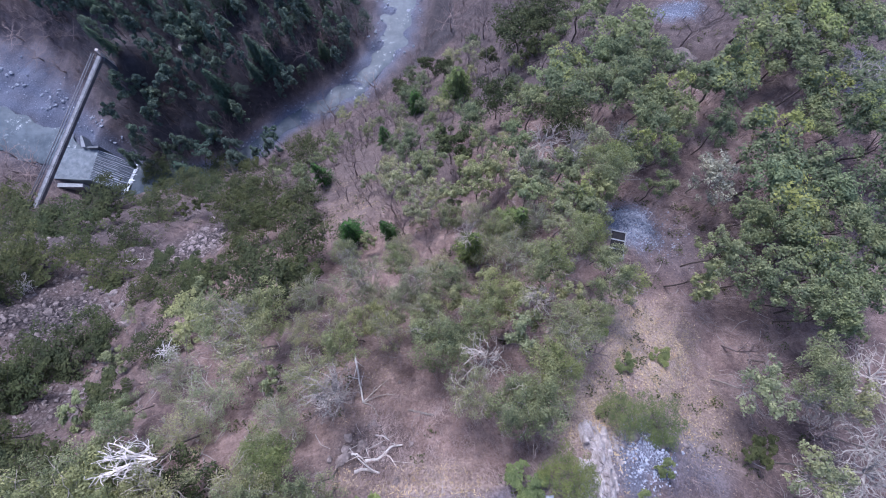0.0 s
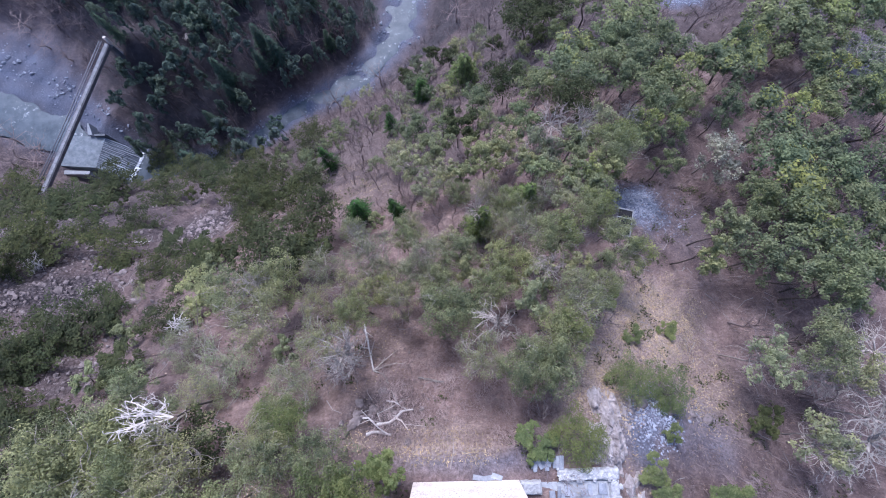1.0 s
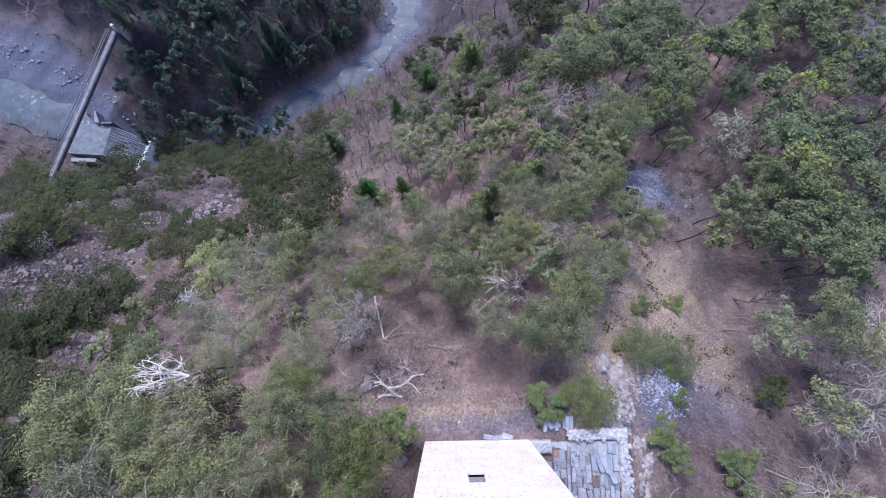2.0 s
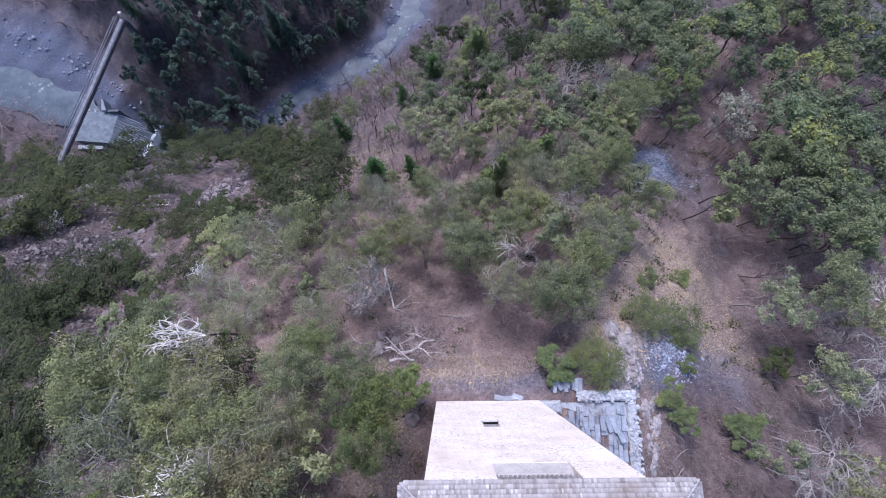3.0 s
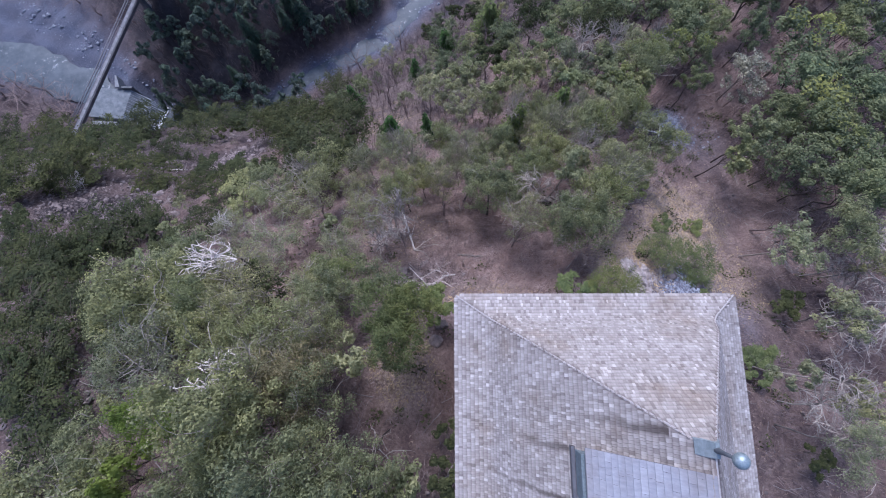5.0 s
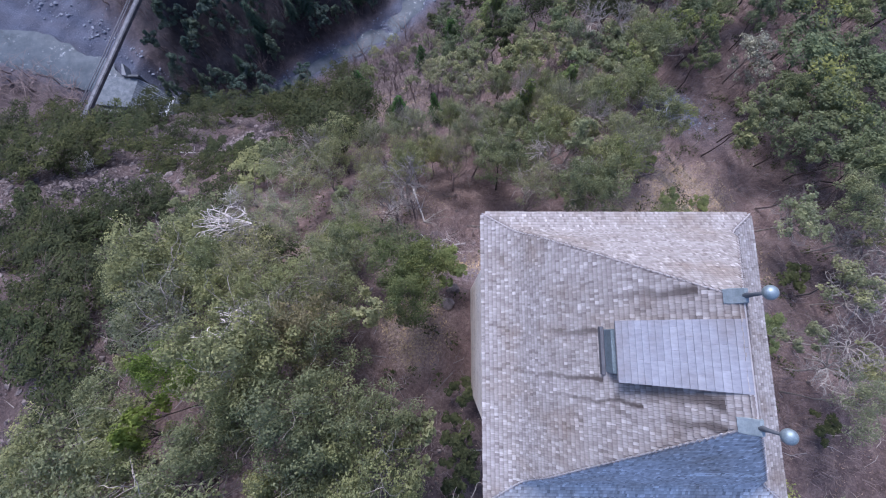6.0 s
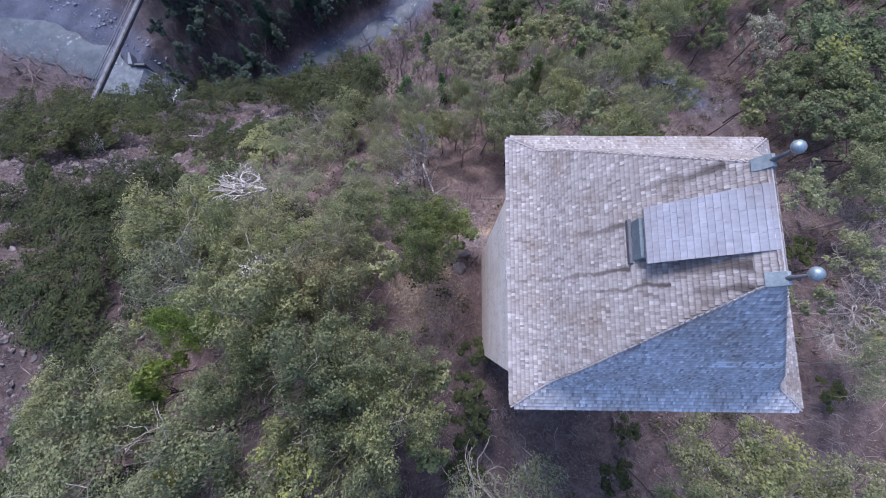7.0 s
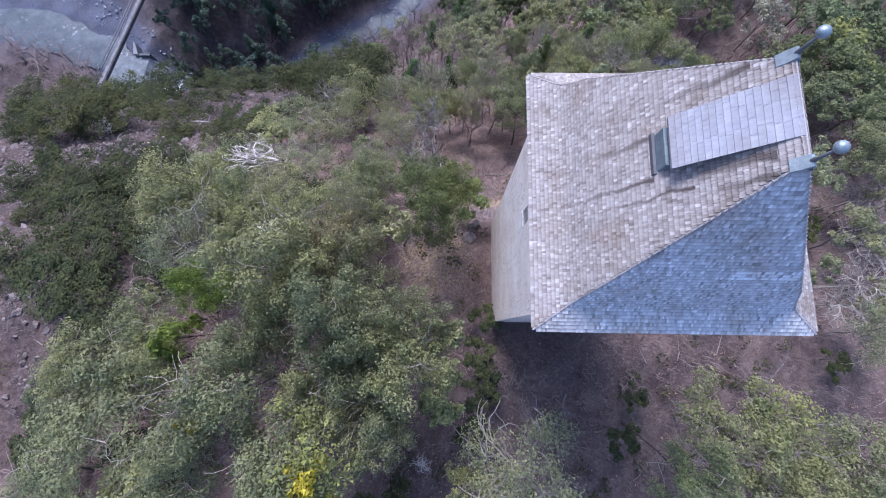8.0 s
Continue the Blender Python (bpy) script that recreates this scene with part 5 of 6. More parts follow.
DRY = leaf_material("dry_grass_blades", (0.29, 0.225, 0.15), (0.45, 0.365, 0.25), (0.62, 0.525, 0.38), 0.2)
tagged(new("dry_grass", brush_mesh(stuff_rng, dry_feet, 7, 0.38, 0.010, DRY, "dry_grass")), "tufts of straw-coloured dry grass", "grass", kind="stuff")
scree_feet = spread(stuff_rng, 40000, -80, 16, -16, 46, lambda x, y, c: off_tower(x, y) * np.clip(1.7 * c[:, 1] - 0.45, 0, 1))
tagged(new("scree", stones_mesh(stuff_rng, scree_feet, 0.13, 0.8, RUBBLE, "scree")), "grey-pink limestone rubble and scree", "scree", kind="stuff")
gravel_feet = spread(stuff_rng, 16000, 8, 62, 2, 70, lambda x, y, c: off_tower(x, y) * np.clip(1.5 * c[:, 2] - 0.3, 0, 1))
tagged(new("gravel", stones_mesh(stuff_rng, gravel_feet, 0.06, 0.30, BLUE_RUBBLE, "gravel")), "blue-white broken stone lying in heaps", "gravel", kind="stuff")
litter_feet = spread(stuff_rng, 2600, -46, 40, -22, 40, lambda x, y, c: off_tower(x, y) * 0.8)
tagged(new("loose_stones", stones_mesh(stuff_rng, litter_feet, 0.08, 0.4, RUBBLE, "loose_stones")), "loose grey stones scattered over the litter", "stones", kind="stuff")
bed_feet = spread(stuff_rng, 12000, -115, 5, 50, 118, lambda x, y, c: (c[:, 2] > 0.5) * np.clip(0.25 + 1.0 * np.sin(0.21 * x + 0.37 * y), 0.03, 1))
tagged(new("river_stones", stones_mesh(stuff_rng, bed_feet, 0.18, 1.1, BLUE_RUBBLE, "river_stones")), "pale blue-grey boulders in the river bed", "stones", kind="stuff")


def flat_litter(rng, feet, size, mat, name):
    """Fallen leaves and chips lying about on the ground, one triangle each."""
    k = len(feet)
    w = rng.uniform(0, 6.28, k)
    s = size * rng.uniform(0.5, 1.5, k)[:, None]
    a = np.stack([np.cos(w), np.sin(w), rng.normal(size=k) * 0.35], 1) * s
    b = np.stack([-np.sin(w), np.cos(w), rng.normal(size=k) * 0.35], 1) * s * rng.uniform(0.25, 0.7, k)[:, None]
    c = feet + np.array([0, 0, 0.07])
    v = np.stack([c - a, c + b, c + a], 1).reshape(-1, 3)
    return mesh_of(name, v, (np.arange(k)[:, None] * 3 + np.array([[0, 1, 2]])).tolist(), mat)


LITTER = leaf_material("fallen_brown_leaves", (0.105, 0.074, 0.067), (0.25, 0.185, 0.163), (0.47, 0.385, 0.335), 0.1)
STRAW = leaf_material("straw_and_chips", (0.24, 0.18, 0.125), (0.41, 0.32, 0.225), (0.60, 0.50, 0.37), 0.1)
tagged(new("leaf_litter", flat_litter(stuff_rng, spread(stuff_rng, 60000, -34, 34, -20, 30, lambda x, y, c: off_tower(x, y) * (0.75 - 0.6 * c[:, 2])), 0.075, LITTER, "leaf_litter")), "brown and pinkish fallen leaves covering the slope", "litter", kind="stuff")
tagged(new("straw", flat_litter(stuff_rng, spread(stuff_rng, 150000, -22, 28, -4, 42, lambda x, y, c: off_tower(x, y) * np.clip(1.3 * c[:, 0] - 0.2, 0, 1)), 0.095, STRAW, "straw")), "pale straw and wood chips on open ground", "litter", kind="stuff")

for cx, cy, r, count in ((20.9, 26.5, 3.4, 1700), (14.3, 6.2, 2.3, 800), (38.7, 64.7, 3.6, 500), (24.0, 25.5, 3.5, 260)):
    w, d = stuff_rng.uniform(0, 6.28, count), r * np.sqrt(stuff_rng.random(count)) * stuff_rng.uniform(0.55, 1.15, count)
    px, py = cx + d * np.cos(w), cy + d * np.sin(w)
    tagged(new("gravel_heap", stones_mesh(stuff_rng, np.stack([px, py, land(px, py)], 1), 0.08, 0.27, BLUE_RUBBLE, "gravel_heap")), "heap of blue-white broken stone", "gravel", kind="stuff")

# ---- the tower ----
HALF, EAVE, RIDGE = 3.975, 17.0, 22.3
RIDGE_N, RIDGE_S = 1.06, -0.95
WALL, THICK, FOOT = 3.42, 0.9, -4.0
tower = new("tower")
tagged(tower, "square cream-plastered stone tower with a steep grey shingle hip roof", "tower")


def rise(u):
    """The bell-cast roof: flatter near the eaves, steep above; 0 at the eaves, 1 at the ridge."""
    lo, hi = 0.40 * u, 0.10 + (u - 0.2) * 0.90 / 0.8
    w = min(max((u - 0.16) / 0.20, 0.0), 1.0)
    w = w * w * (3 - 2 * w)
    return lo * (1 - w) + hi * w


def roof_ring(u):
    """Half width, south end and north end of the roof, and its height, at u."""
    return HALF * (1 - u), -HALF + (HALF + RIDGE_S) * u, HALF - (HALF - RIDGE_N) * u, EAVE + (RIDGE - EAVE) * rise(u)


def face_line(side, u):
    """The two ends of a course on one slope."""
    hx, ys, yn, z = roof_ring(u)
    return {"west": ((-hx, ys, z), (-hx, yn, z)), "east": ((hx, yn, z), (hx, ys, z)), "north": ((-hx, yn, z), (hx, yn, z)), "south": ((hx, ys, z), (-hx, ys, z))}[side]


def box_parts(boxes, name, mat, parent, label="", bevel=0.0):
    bm = bmesh.new()
    for b in boxes:
        box_bm(*b, bevel=bevel, bm=bm)
    return part(name, bm, mat, parent, label)


# walls, with the openings left free
N0, N1 = WALL - THICK, WALL
box_parts([
    (-WALL, -1.15, N0, N1, FOOT, EAVE - 0.06), (1.5, WALL, N0, N1, FOOT, EAVE - 0.06), (-1.15, 1.5, N0, N1, FOOT, 6.0),
    (-1.15, -0.92, N0, N1, 6.0, 7.15), (-0.12, 1.5, N0, N1, 6.0, 7.15), (-1.15, 1.5, N0, N1, 7.15, 13.2), (-1.15, 1.5, N0, N1, 16.3, EAVE - 0.06),
], "wall", PLASTER, tower, "cream lime plaster, sunlit and patchy")
box_parts([
    (-WALL, -N0, -N0, 0.12, FOOT, EAVE - 0.06), (-WALL, -N0, 0.72, N0, FOOT, EAVE - 0.06), (-WALL, -N0, 0.12, 0.72, FOOT, 12.5), (-WALL, -N0, 0.12, 0.72, 13.5, EAVE - 0.06),
], "wall", PLASTER, tower)
box_parts([(-WALL, WALL, -WALL, -N0, FOOT, EAVE - 0.06)], "wall", PLASTER, tower)
box_parts([(N0, WALL, -N0, N0, FOOT, EAVE - 0.06)], "wall", PLASTER, tower)

# north window: stone frame, dark behind, wooden shutter boards
win = part("window", box_bm(-0.92, -0.12, WALL - 0.42, WALL - 0.36, 6.0, 7.15), DARK, tower, "small dark slit window")
for k in range(6):
    part("board", box_bm(-0.91 + 0.131 * k, -0.785 + 0.131 * k, WALL - 0.13 - 0.01 * (k % 2), WALL - 0.09, 6.02, 7.1, 0.01), WOOD_OLD, win)
part("sill", box_bm(-1.0, -0.04, WALL - 0.36, WALL + 0.06, 5.92, 6.0, 0.015), STONE, win)
# west window
win = part("window", box_bm(-WALL + 0.03, -WALL + 0.09, 0.121, 0.719, 12.501, 13.499), WOOD_OLD, tower, "small boarded window in the plaster")
part("sill", box_bm(-WALL - 0.07, -WALL + 0.028, 0.06, 0.78, 12.42, 12.5, 0.015), STONE, win)

# the walled-up lookout under the north eaves: sloping sill and a row of slats
lookout = part("lookout", box_bm(-1.15, 1.5, WALL - 0.62, WALL - 0.55, 13.2, 16.3), DARK, tower, "wide recess under the eaves with wooden slats")
bm = bmesh.new()
vs = [bm.verts.new(c) for c in ((-1.15, WALL - 0.02, 13.2), (1.5, WALL - 0.02, 13.2), (1.5, WALL - 0.16, 13.9), (-1.15, WALL - 0.16, 13.9), (-1.15, WALL - 0.54, 13.2), (1.5, WALL - 0.54, 13.2), (1.5, WALL - 0.54, 13.9), (-1.15, WALL - 0.54, 13.9))]
for q in ((0, 1, 2, 3), (3, 2, 6, 7), (5, 4, 7, 6), (0, 3, 7, 4), (1, 5, 6, 2)):
    bm.faces.new([vs[i] for i in q])
part("sill", bm, MORTAR, lookout, "sloping grey mortar sill")
for k in range(17):
    x = -1.07 + 0.153 * k
    v, f = [], []
    tube([(x, WALL - 0.25, 13.91), (x, WALL - 0.22, 15.0), (x, WALL - 0.20, 16.25)], [0.065, 0.065, 0.065], 8, v, f)
    part("slat", mesh_of("slat", v, f, WOOD_OLD), None, lookout)

# roof deck with a fascia board, then the shingles
rings = [0, 0.04, 0.08, 0.12, 0.16, 0.2, 0.24, 0.28, 0.34, 0.45, 0.6, 0.8, 1.0]
verts, faces = [], []
for u in rings:
    hx, ys, yn, z = roof_ring(u)
    verts += [(-hx, ys, z), (hx, ys, z), (hx, yn, z), (-hx, yn, z)]
for i in range(len(rings) - 1):
    for s in range(4):
        faces.append((4 * i + s, 4 * i + (s + 1) % 4, 4 * i + 4 + (s + 1) % 4, 4 * i + 4 + s))
k = len(verts)
verts += [(-HALF, -HALF, EAVE - 0.05), (HALF, -HALF, EAVE - 0.05), (HALF, HALF, EAVE - 0.05), (-HALF, HALF, EAVE - 0.05)]
faces += [(k, k + 3, k + 2, k + 1)] + [(k + s, k + (s + 1) % 4, (s + 1) % 4, s) for s in range(4)]
roof = part("roof", mesh_of("roof", verts, faces, WOOD_OLD), None, tower, "steep bell-cast hip roof of grey larch shingles")


def unit_shingle():
    """One shingle: a thin tapered board, 1 wide and 1 long, butt end at y = 0."""
    v = [(-0.5, 0, 0.0), (0.5, 0, 0.0), (0.5, 1, -0.012), (-0.5, 1, -0.012), (-0.497, 0.0, 0.036), (0.497, 0.0, 0.036), (0.497, 1, 0.004), (-0.497, 1, 0.004)]
    f = [(4, 5, 6, 7), (0, 1, 5, 4), (1, 2, 6, 5), (3, 0, 4, 7), (2, 3, 7, 6)]
    return v, f


def shingle_mesh(v, f, mat):
    """A mesh of shingles that knows how far up each one a point lies, for its wear and painted overlap shade."""
    me = mesh_of("shingle", v, f, mat)
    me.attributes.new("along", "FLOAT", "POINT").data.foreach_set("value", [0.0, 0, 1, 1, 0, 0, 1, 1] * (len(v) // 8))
    return me


shingle_verts, shingle_faces = unit_shingle()
shingle_rng = np.random.default_rng(5)


def slope_shingles(side, pitch=0.122):
    """Poses of the shingles of one slope, course by course."""
    poses = []
    fine = np.linspace(0, 1, 600)
    mids = np.array([(np.array(face_line(side, u)[0]) + np.array(face_line(side, u)[1])) / 2 for u in fine])
    run = np.concatenate([[0], np.cumsum(np.linalg.norm(np.diff(mids, axis=0), axis=1))])
    for s in np.arange(-0.03, run[-1] - 0.03, pitch):
        u = float(np.interp(s, run, fine))
        u2 = float(np.interp(s + pitch, run, fine))
        a, b = (np.array(p) for p in face_line(side, u))
        c, d = (np.array(p) for p in face_line(side, u2))
        along = (b - a) / np.linalg.norm(b - a)
        up = (c + d) / 2 - (a + b) / 2
        up /= np.linalg.norm(up) + 1e-9
        across = np.cross(along, up)
        if across[2] < 0:
            across = -across
        L = np.linalg.norm(b - a)
        inset = 0.45 * (L - np.linalg.norm(d - c))
        p = shingle_rng.uniform(-0.08, 0.0)
        while p < L - 0.02:
            w = shingle_rng.uniform(0.045, 0.085)
            q0, q1 = max(p, inset), min(p + w, L - inset)
            if q1 - q0 > 0.025:
                centre = a + along * (q0 + q1) / 2 + across * (0.012 + shingle_rng.uniform(0, 0.007)) - up * (shingle_rng.uniform(0, 0.012) + (0.03 if s < 0 else 0))
                m = Matrix(((along[0], up[0], across[0], centre[0]), (along[1], up[1], across[1], centre[1]), (along[2], up[2], across[2], centre[2]), (0, 0, 0, 1)))
                if along[0] * (up[1] * across[2] - up[2] * across[1]) - along[1] * (up[0] * across[2] - up[2] * across[0]) + along[2] * (up[0] * across[1] - up[1] * across[0]) < 0:
                    m = m @ Matrix.Diagonal((-1, 1, 1, 1))
                poses.append((m @ Matrix.Diagonal((q1 - q0 - 0.003, min(pitch * 1.85, run[-1] - s + 0.01), 1.0, 1)), u, (q0 + q1) / 2 - L / 2))
            p += w
    return poses


nearest = []
for side in ("west", "north", "south", "east"):
    v, f, pv, pf = [], [], [], []
    for m, u, off in slope_shingles(side):
        if side == "west" and 0.62 < u < 0.80 and len(nearest) < 300 and abs(m.translation.y - 0.1) > 0.72:
            nearest.append(m)
            continue
        to_v, to_f = (pv, pf) if side == "south" and abs(u - 0.455) < 0.02 and 0.5 < m.translation.x < 2.1 and shingle_rng.random() < 0.6 else (v, f)
        k = len(to_v)
        to_v += [tuple(m @ Vector(c)) for c in shingle_verts]
        to_f += [tuple(k + i for i in q) for q in shingle_faces]
    if pv:
        tagged(part("shingles", shingle_mesh(pv, pf, SHINGLE_NEW), None, roof, "patch of whitish new shingles"), kind="stuff")
    # the south slope takes the paler, skylit copy
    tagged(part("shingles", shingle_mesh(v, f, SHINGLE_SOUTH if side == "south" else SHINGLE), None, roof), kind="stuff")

# hip and ridge boards
for side_end, (cx, cy, ridge_y) in {"nw": (-1, 1, RIDGE_N), "ne": (1, 1, RIDGE_N), "sw": (-1, -1, RIDGE_S), "se": (1, -1, RIDGE_S)}.items():
    pts = []
    for u in np.linspace(0, 1, 26):
        hx, ys, yn, z = roof_ring(float(u))
        pts.append((cx * hx, yn if cy > 0 else ys, z + 0.014))
    v, f = [], []
    tube(pts, [0.026] * 26, 6, v, f)
    part("hip_board", mesh_of("hip_board", v, f, HIP), None, roof)
bm = bmesh.new()
for sx in (-1, 1):
    quad = [bm.verts.new((sx * x, y, RIDGE + z)) for x, z in ((0.0, 0.035), (0.045, -0.03), (0.045, -0.06), (0.0, 0.0)) for y in (RIDGE_S - 0.06, RIDGE_N + 0.06)]
    for q in ((0, 1, 3, 2), (2, 3, 5, 4), (4, 5, 7, 6), (0, 2, 4, 6), (1, 7, 5, 3)):
        bm.faces.new([quad[i] for i in q])
bmesh.ops.recalc_face_normals(bm, faces=bm.faces)
part("ridge_board", bm, HIP, roof)

# dormer on the west slope, its lean-to roof of long boards running up to the ridge
DY0, DY1, DX, DZ = -0.46, 0.70, -1.52, 20.62
dormer = part("dormer", box_bm(DX + 0.16, -0.35, DY0 + 0.10, DY1 - 0.10, 19.2, 20.62), WOOD_OLD, tower, "small dormer with a boarded lean-to roof")
slope = (RIDGE - 0.02 - DZ) / (-0.06 - DX)
bm = bmesh.new()
quad = []
for x in (DX - 0.02, -0.06):
    for y in (DY0, DY1):
        for dz in (-0.08, 0.0):
            quad.append(bm.verts.new((x, y, DZ + (x - DX) * slope + dz)))
for q in ((1, 3, 7, 5), (0, 4, 6, 2), (0, 2, 3, 1), (4, 5, 7, 6), (0, 1, 5, 4), (2, 6, 7, 3)):
    bm.faces.new([quad[i] for i in q])
bm.normal_update()
dormer_roof = part("dormer_roof", bm, WOOD_OLD, dormer, "pale grey boards")
board_rng = np.random.default_rng(3)
n_rows = 17
for k in range(n_rows):
    xa, xb = DX - 0.03 + (1.50 * k) / n_rows, DX - 0.03 + 1.50 * (k + 1) / n_rows
    y = DY0 - 0.03
    while y < DY1:
        w = board_rng.uniform(0.22, 0.5)
        y1 = min(y + w, DY1 + 0.03)
        if DY1 + 0.03 - y1 < 0.08:
            y1 = DY1 + 0.03
        bm = bmesh.new()
        lay = bm.verts.layers.float.new("along")
        za, zb = DZ + (xa - DX) * slope + 0.021 + board_rng.uniform(0, 0.004), DZ + (xb + 0.03 - DX) * slope - 0.001
        c = [bm.verts.new(p) for p in ((xa, y + 0.0015, za), (xa, y1 - 0.0015, za), (xb + 0.03, y1 - 0.003, zb + 0.006), (xb + 0.03, y + 0.003, zb + 0.006), (xa, y + 0.003, za - 0.03), (xa, y1 - 0.003, za - 0.03), (xb + 0.03, y1 - 0.003, zb - 0.015), (xb + 0.03, y + 0.003, zb - 0.015))]
        for q in ((0, 3, 2, 1), (0, 1, 5, 4), (1, 2, 6, 5), (2, 3, 7, 6), (3, 0, 4, 7)):
            bm.faces.new([c[i] for i in q])
        bmesh.ops.recalc_face_normals(bm, faces=bm.faces)
        for i, w in enumerate(bm.verts):
            w[lay] = 0.08 if i % 4 in (0, 1) else 0.40
        part("board", bm, SHINGLE_PALE, dormer)
        y = y1
# dormer front: a lead-clad window box that stands out below the roof edge
# a low dark grey strip stands just in front of the box
part("window_frame", box_bm(DX - 0.15, DX - 0.07, DY0 + 0.06, DY1 - 0.08, 19.30, 20.02, 0.01), STEEL, dormer, "dark grey strip in front of the shutter box")
part("shutter", box_bm(DX - 0.065, DX + 0.16, DY0 + 0.12, DY1 - 0.14, 19.6, 20.42, 0.012), LEAD, dormer, "blue-grey lead-clad shutter box")


def finial(y):
    """A lead sheet dressed over one end of the ridge, with a pole and a metal ball."""
    bm = bmesh.new()
    rows = []
    for x, z, wide in ((-0.21, -0.235, 0.13), (-0.12, -0.095, 0.14), (-0.03, 0.065, 0.13), (0.03, 0.065, 0.13), (0.17, -0.17, 0.12)):
        rows.append([bm.verts.new((x, y + sy * wide, RIDGE + z + dz)) for sy, dz in ((-1, -0.03), (-0.9, 0.025), (0.9, 0.025), (1, -0.03))])
    for r0, r1 in zip(rows, rows[1:]):
        for i in range(3):
            bm.faces.new((r0[i], r0[i + 1], r1[i + 1], r1[i]))
    bmesh.ops.recalc_face_normals(bm, faces=bm.faces)
    f = part("finial", bm, LEAD_PALE, tower, "lead cap with a pole and a pale metal ball")
    v, q = [], []
    tube([(0, y, RIDGE), (0, y, RIDGE + 0.2), (0, y, RIDGE + 0.5)], [0.06, 0.036, 0.024], 10, v, q)
    part("pole", mesh_of("pole", v, q, WET_STONE, True), None, f)
    bm = bmesh.new()
    bmesh.ops.create_uvsphere(bm, u_segments=20, v_segments=12, radius=0.118)
    for w in bm.verts:
        w.co = Vector((w.co.x, w.co.y + y, w.co.z * 0.92 + RIDGE + 0.64))
    for fc in bm.faces:
        fc.smooth = True
    part("ball", bm, BALL_METAL, f, "pale blue-grey metal ball")


finial(RIDGE_N + 0.05)
finial(RIDGE_S - 0.04)

# the single shingles by the dormer, all on one mesh
one = shingle_mesh(shingle_verts, shingle_faces, SHINGLE)
for m in nearest:
    s = new("shingle", one)
    s.parent = roof
    s.matrix_basis = m


# ---- the ruin beside the tower: low stone walls round a floor of slabs ----
def stone_variant(rng, flat=0.7):
    bm = bmesh.new()
    bmesh.ops.create_cube(bm, size=1.0)
    for v in bm.verts:
        v.co = Vector([c * rng.uniform(0.8, 1.1) for c in v.co])
    bmesh.ops.bevel(bm, geom=list(bm.edges), offset=0.12, segments=1, affect="EDGES")
    me = bpy.data.meshes.new("stone")
    bm.to_mesh(me)
    bm.free()
    me.materials.append(STONE)
    return me


ruin_rng = np.random.default_rng(8)
WALL_STONES = [stone_variant(ruin_rng) for k in range(6)]


ruin = new("ruined_wall")
tagged(ruin, "low ruined wall of whitish mortared stone beside the tower", "ruin")


def wall_core(x0, x1, y0, y1, z0, z1):
    """A crumbled length of mortared rubble wall: a lumpy block with an uneven crown."""
    nx, ny = max(4, int((x1 - x0) / 0.11)), max(4, int((y1 - y0) / 0.11))
    v, f = [], []
    for j in range(ny + 1):
        for i in range(nx + 1):
            p = Vector((x0 + (x1 - x0) * i / nx, y0 + (y1 - y0) * j / ny, 0))
            edge = min(i, nx - i, j, ny - j)
            lump = 0.07 * noise.noise(p * 1.6) + 0.06 * abs(noise.noise(p * 6.0)) + 0.04 * noise.noise(p * 13.0)
            drop = (z1 - z0) if edge == 0 else 0.12 if edge == 1 else 0.0
            p += Vector((0.09 * noise.noise(p * 3 + Vector((9, 0, 0))), 0.09 * noise.noise(p * 3 + Vector((0, 9, 0))), 0))
            v.append((p.x, p.y, z1 + lump - drop))
    for j in range(ny):
        for i in range(nx):
            q = j * (nx + 1) + i
            f.append((q, q + 1, q + nx + 2, q + nx + 1))
    return mesh_of("core", v, f, STONE)


part("core", wall_core(5.9, 9.95, 3.2, 4.1, -4.0, -0.95), None, ruin)
part("core", wall_core(9.05, 9.95, -2.4, 3.3, -4.0, -0.98), None, ruin)
part("core", wall_core(3.42, 4.9, 2.5, 3.5, -4.0, -0.75), None, ruin)
for k in range(150):
    u = ruin_rng.random()
    if k % 2:
        px, py = 5.9 + 4.0 * u, 3.65 + ruin_rng.uniform(-0.4, 0.4)
    else:
        px, py = 9.6 + ruin_rng.uniform(-0.36, 0.36), -2.3 + 5.6 * u
    s = ruin_rng.uniform(0.07, 0.22)
    st = new("stone", WALL_STONES[int(ruin_rng.integers(6))])
    st.parent = ruin
    st.matrix_basis = Matrix.LocRotScale((px, py, -0.97 + ruin_rng.uniform(-0.06, 0.04)), Euler((ruin_rng.normal() * 0.3, ruin_rng.normal() * 0.3, ruin_rng.uniform(0, 3))), (s * 1.3, s, s * 0.8))

slab_floor = new("slab_floor")
tagged(slab_floor, "floor of long loose grey stone slabs inside the ruin", "slabs")
part("bed", box_bm(4.0, 9.18, -2.6, 3.24, -3.0, -1.20), CONCRETE, slab_floor, "bed of pale mortar and chips")
x = 4.45
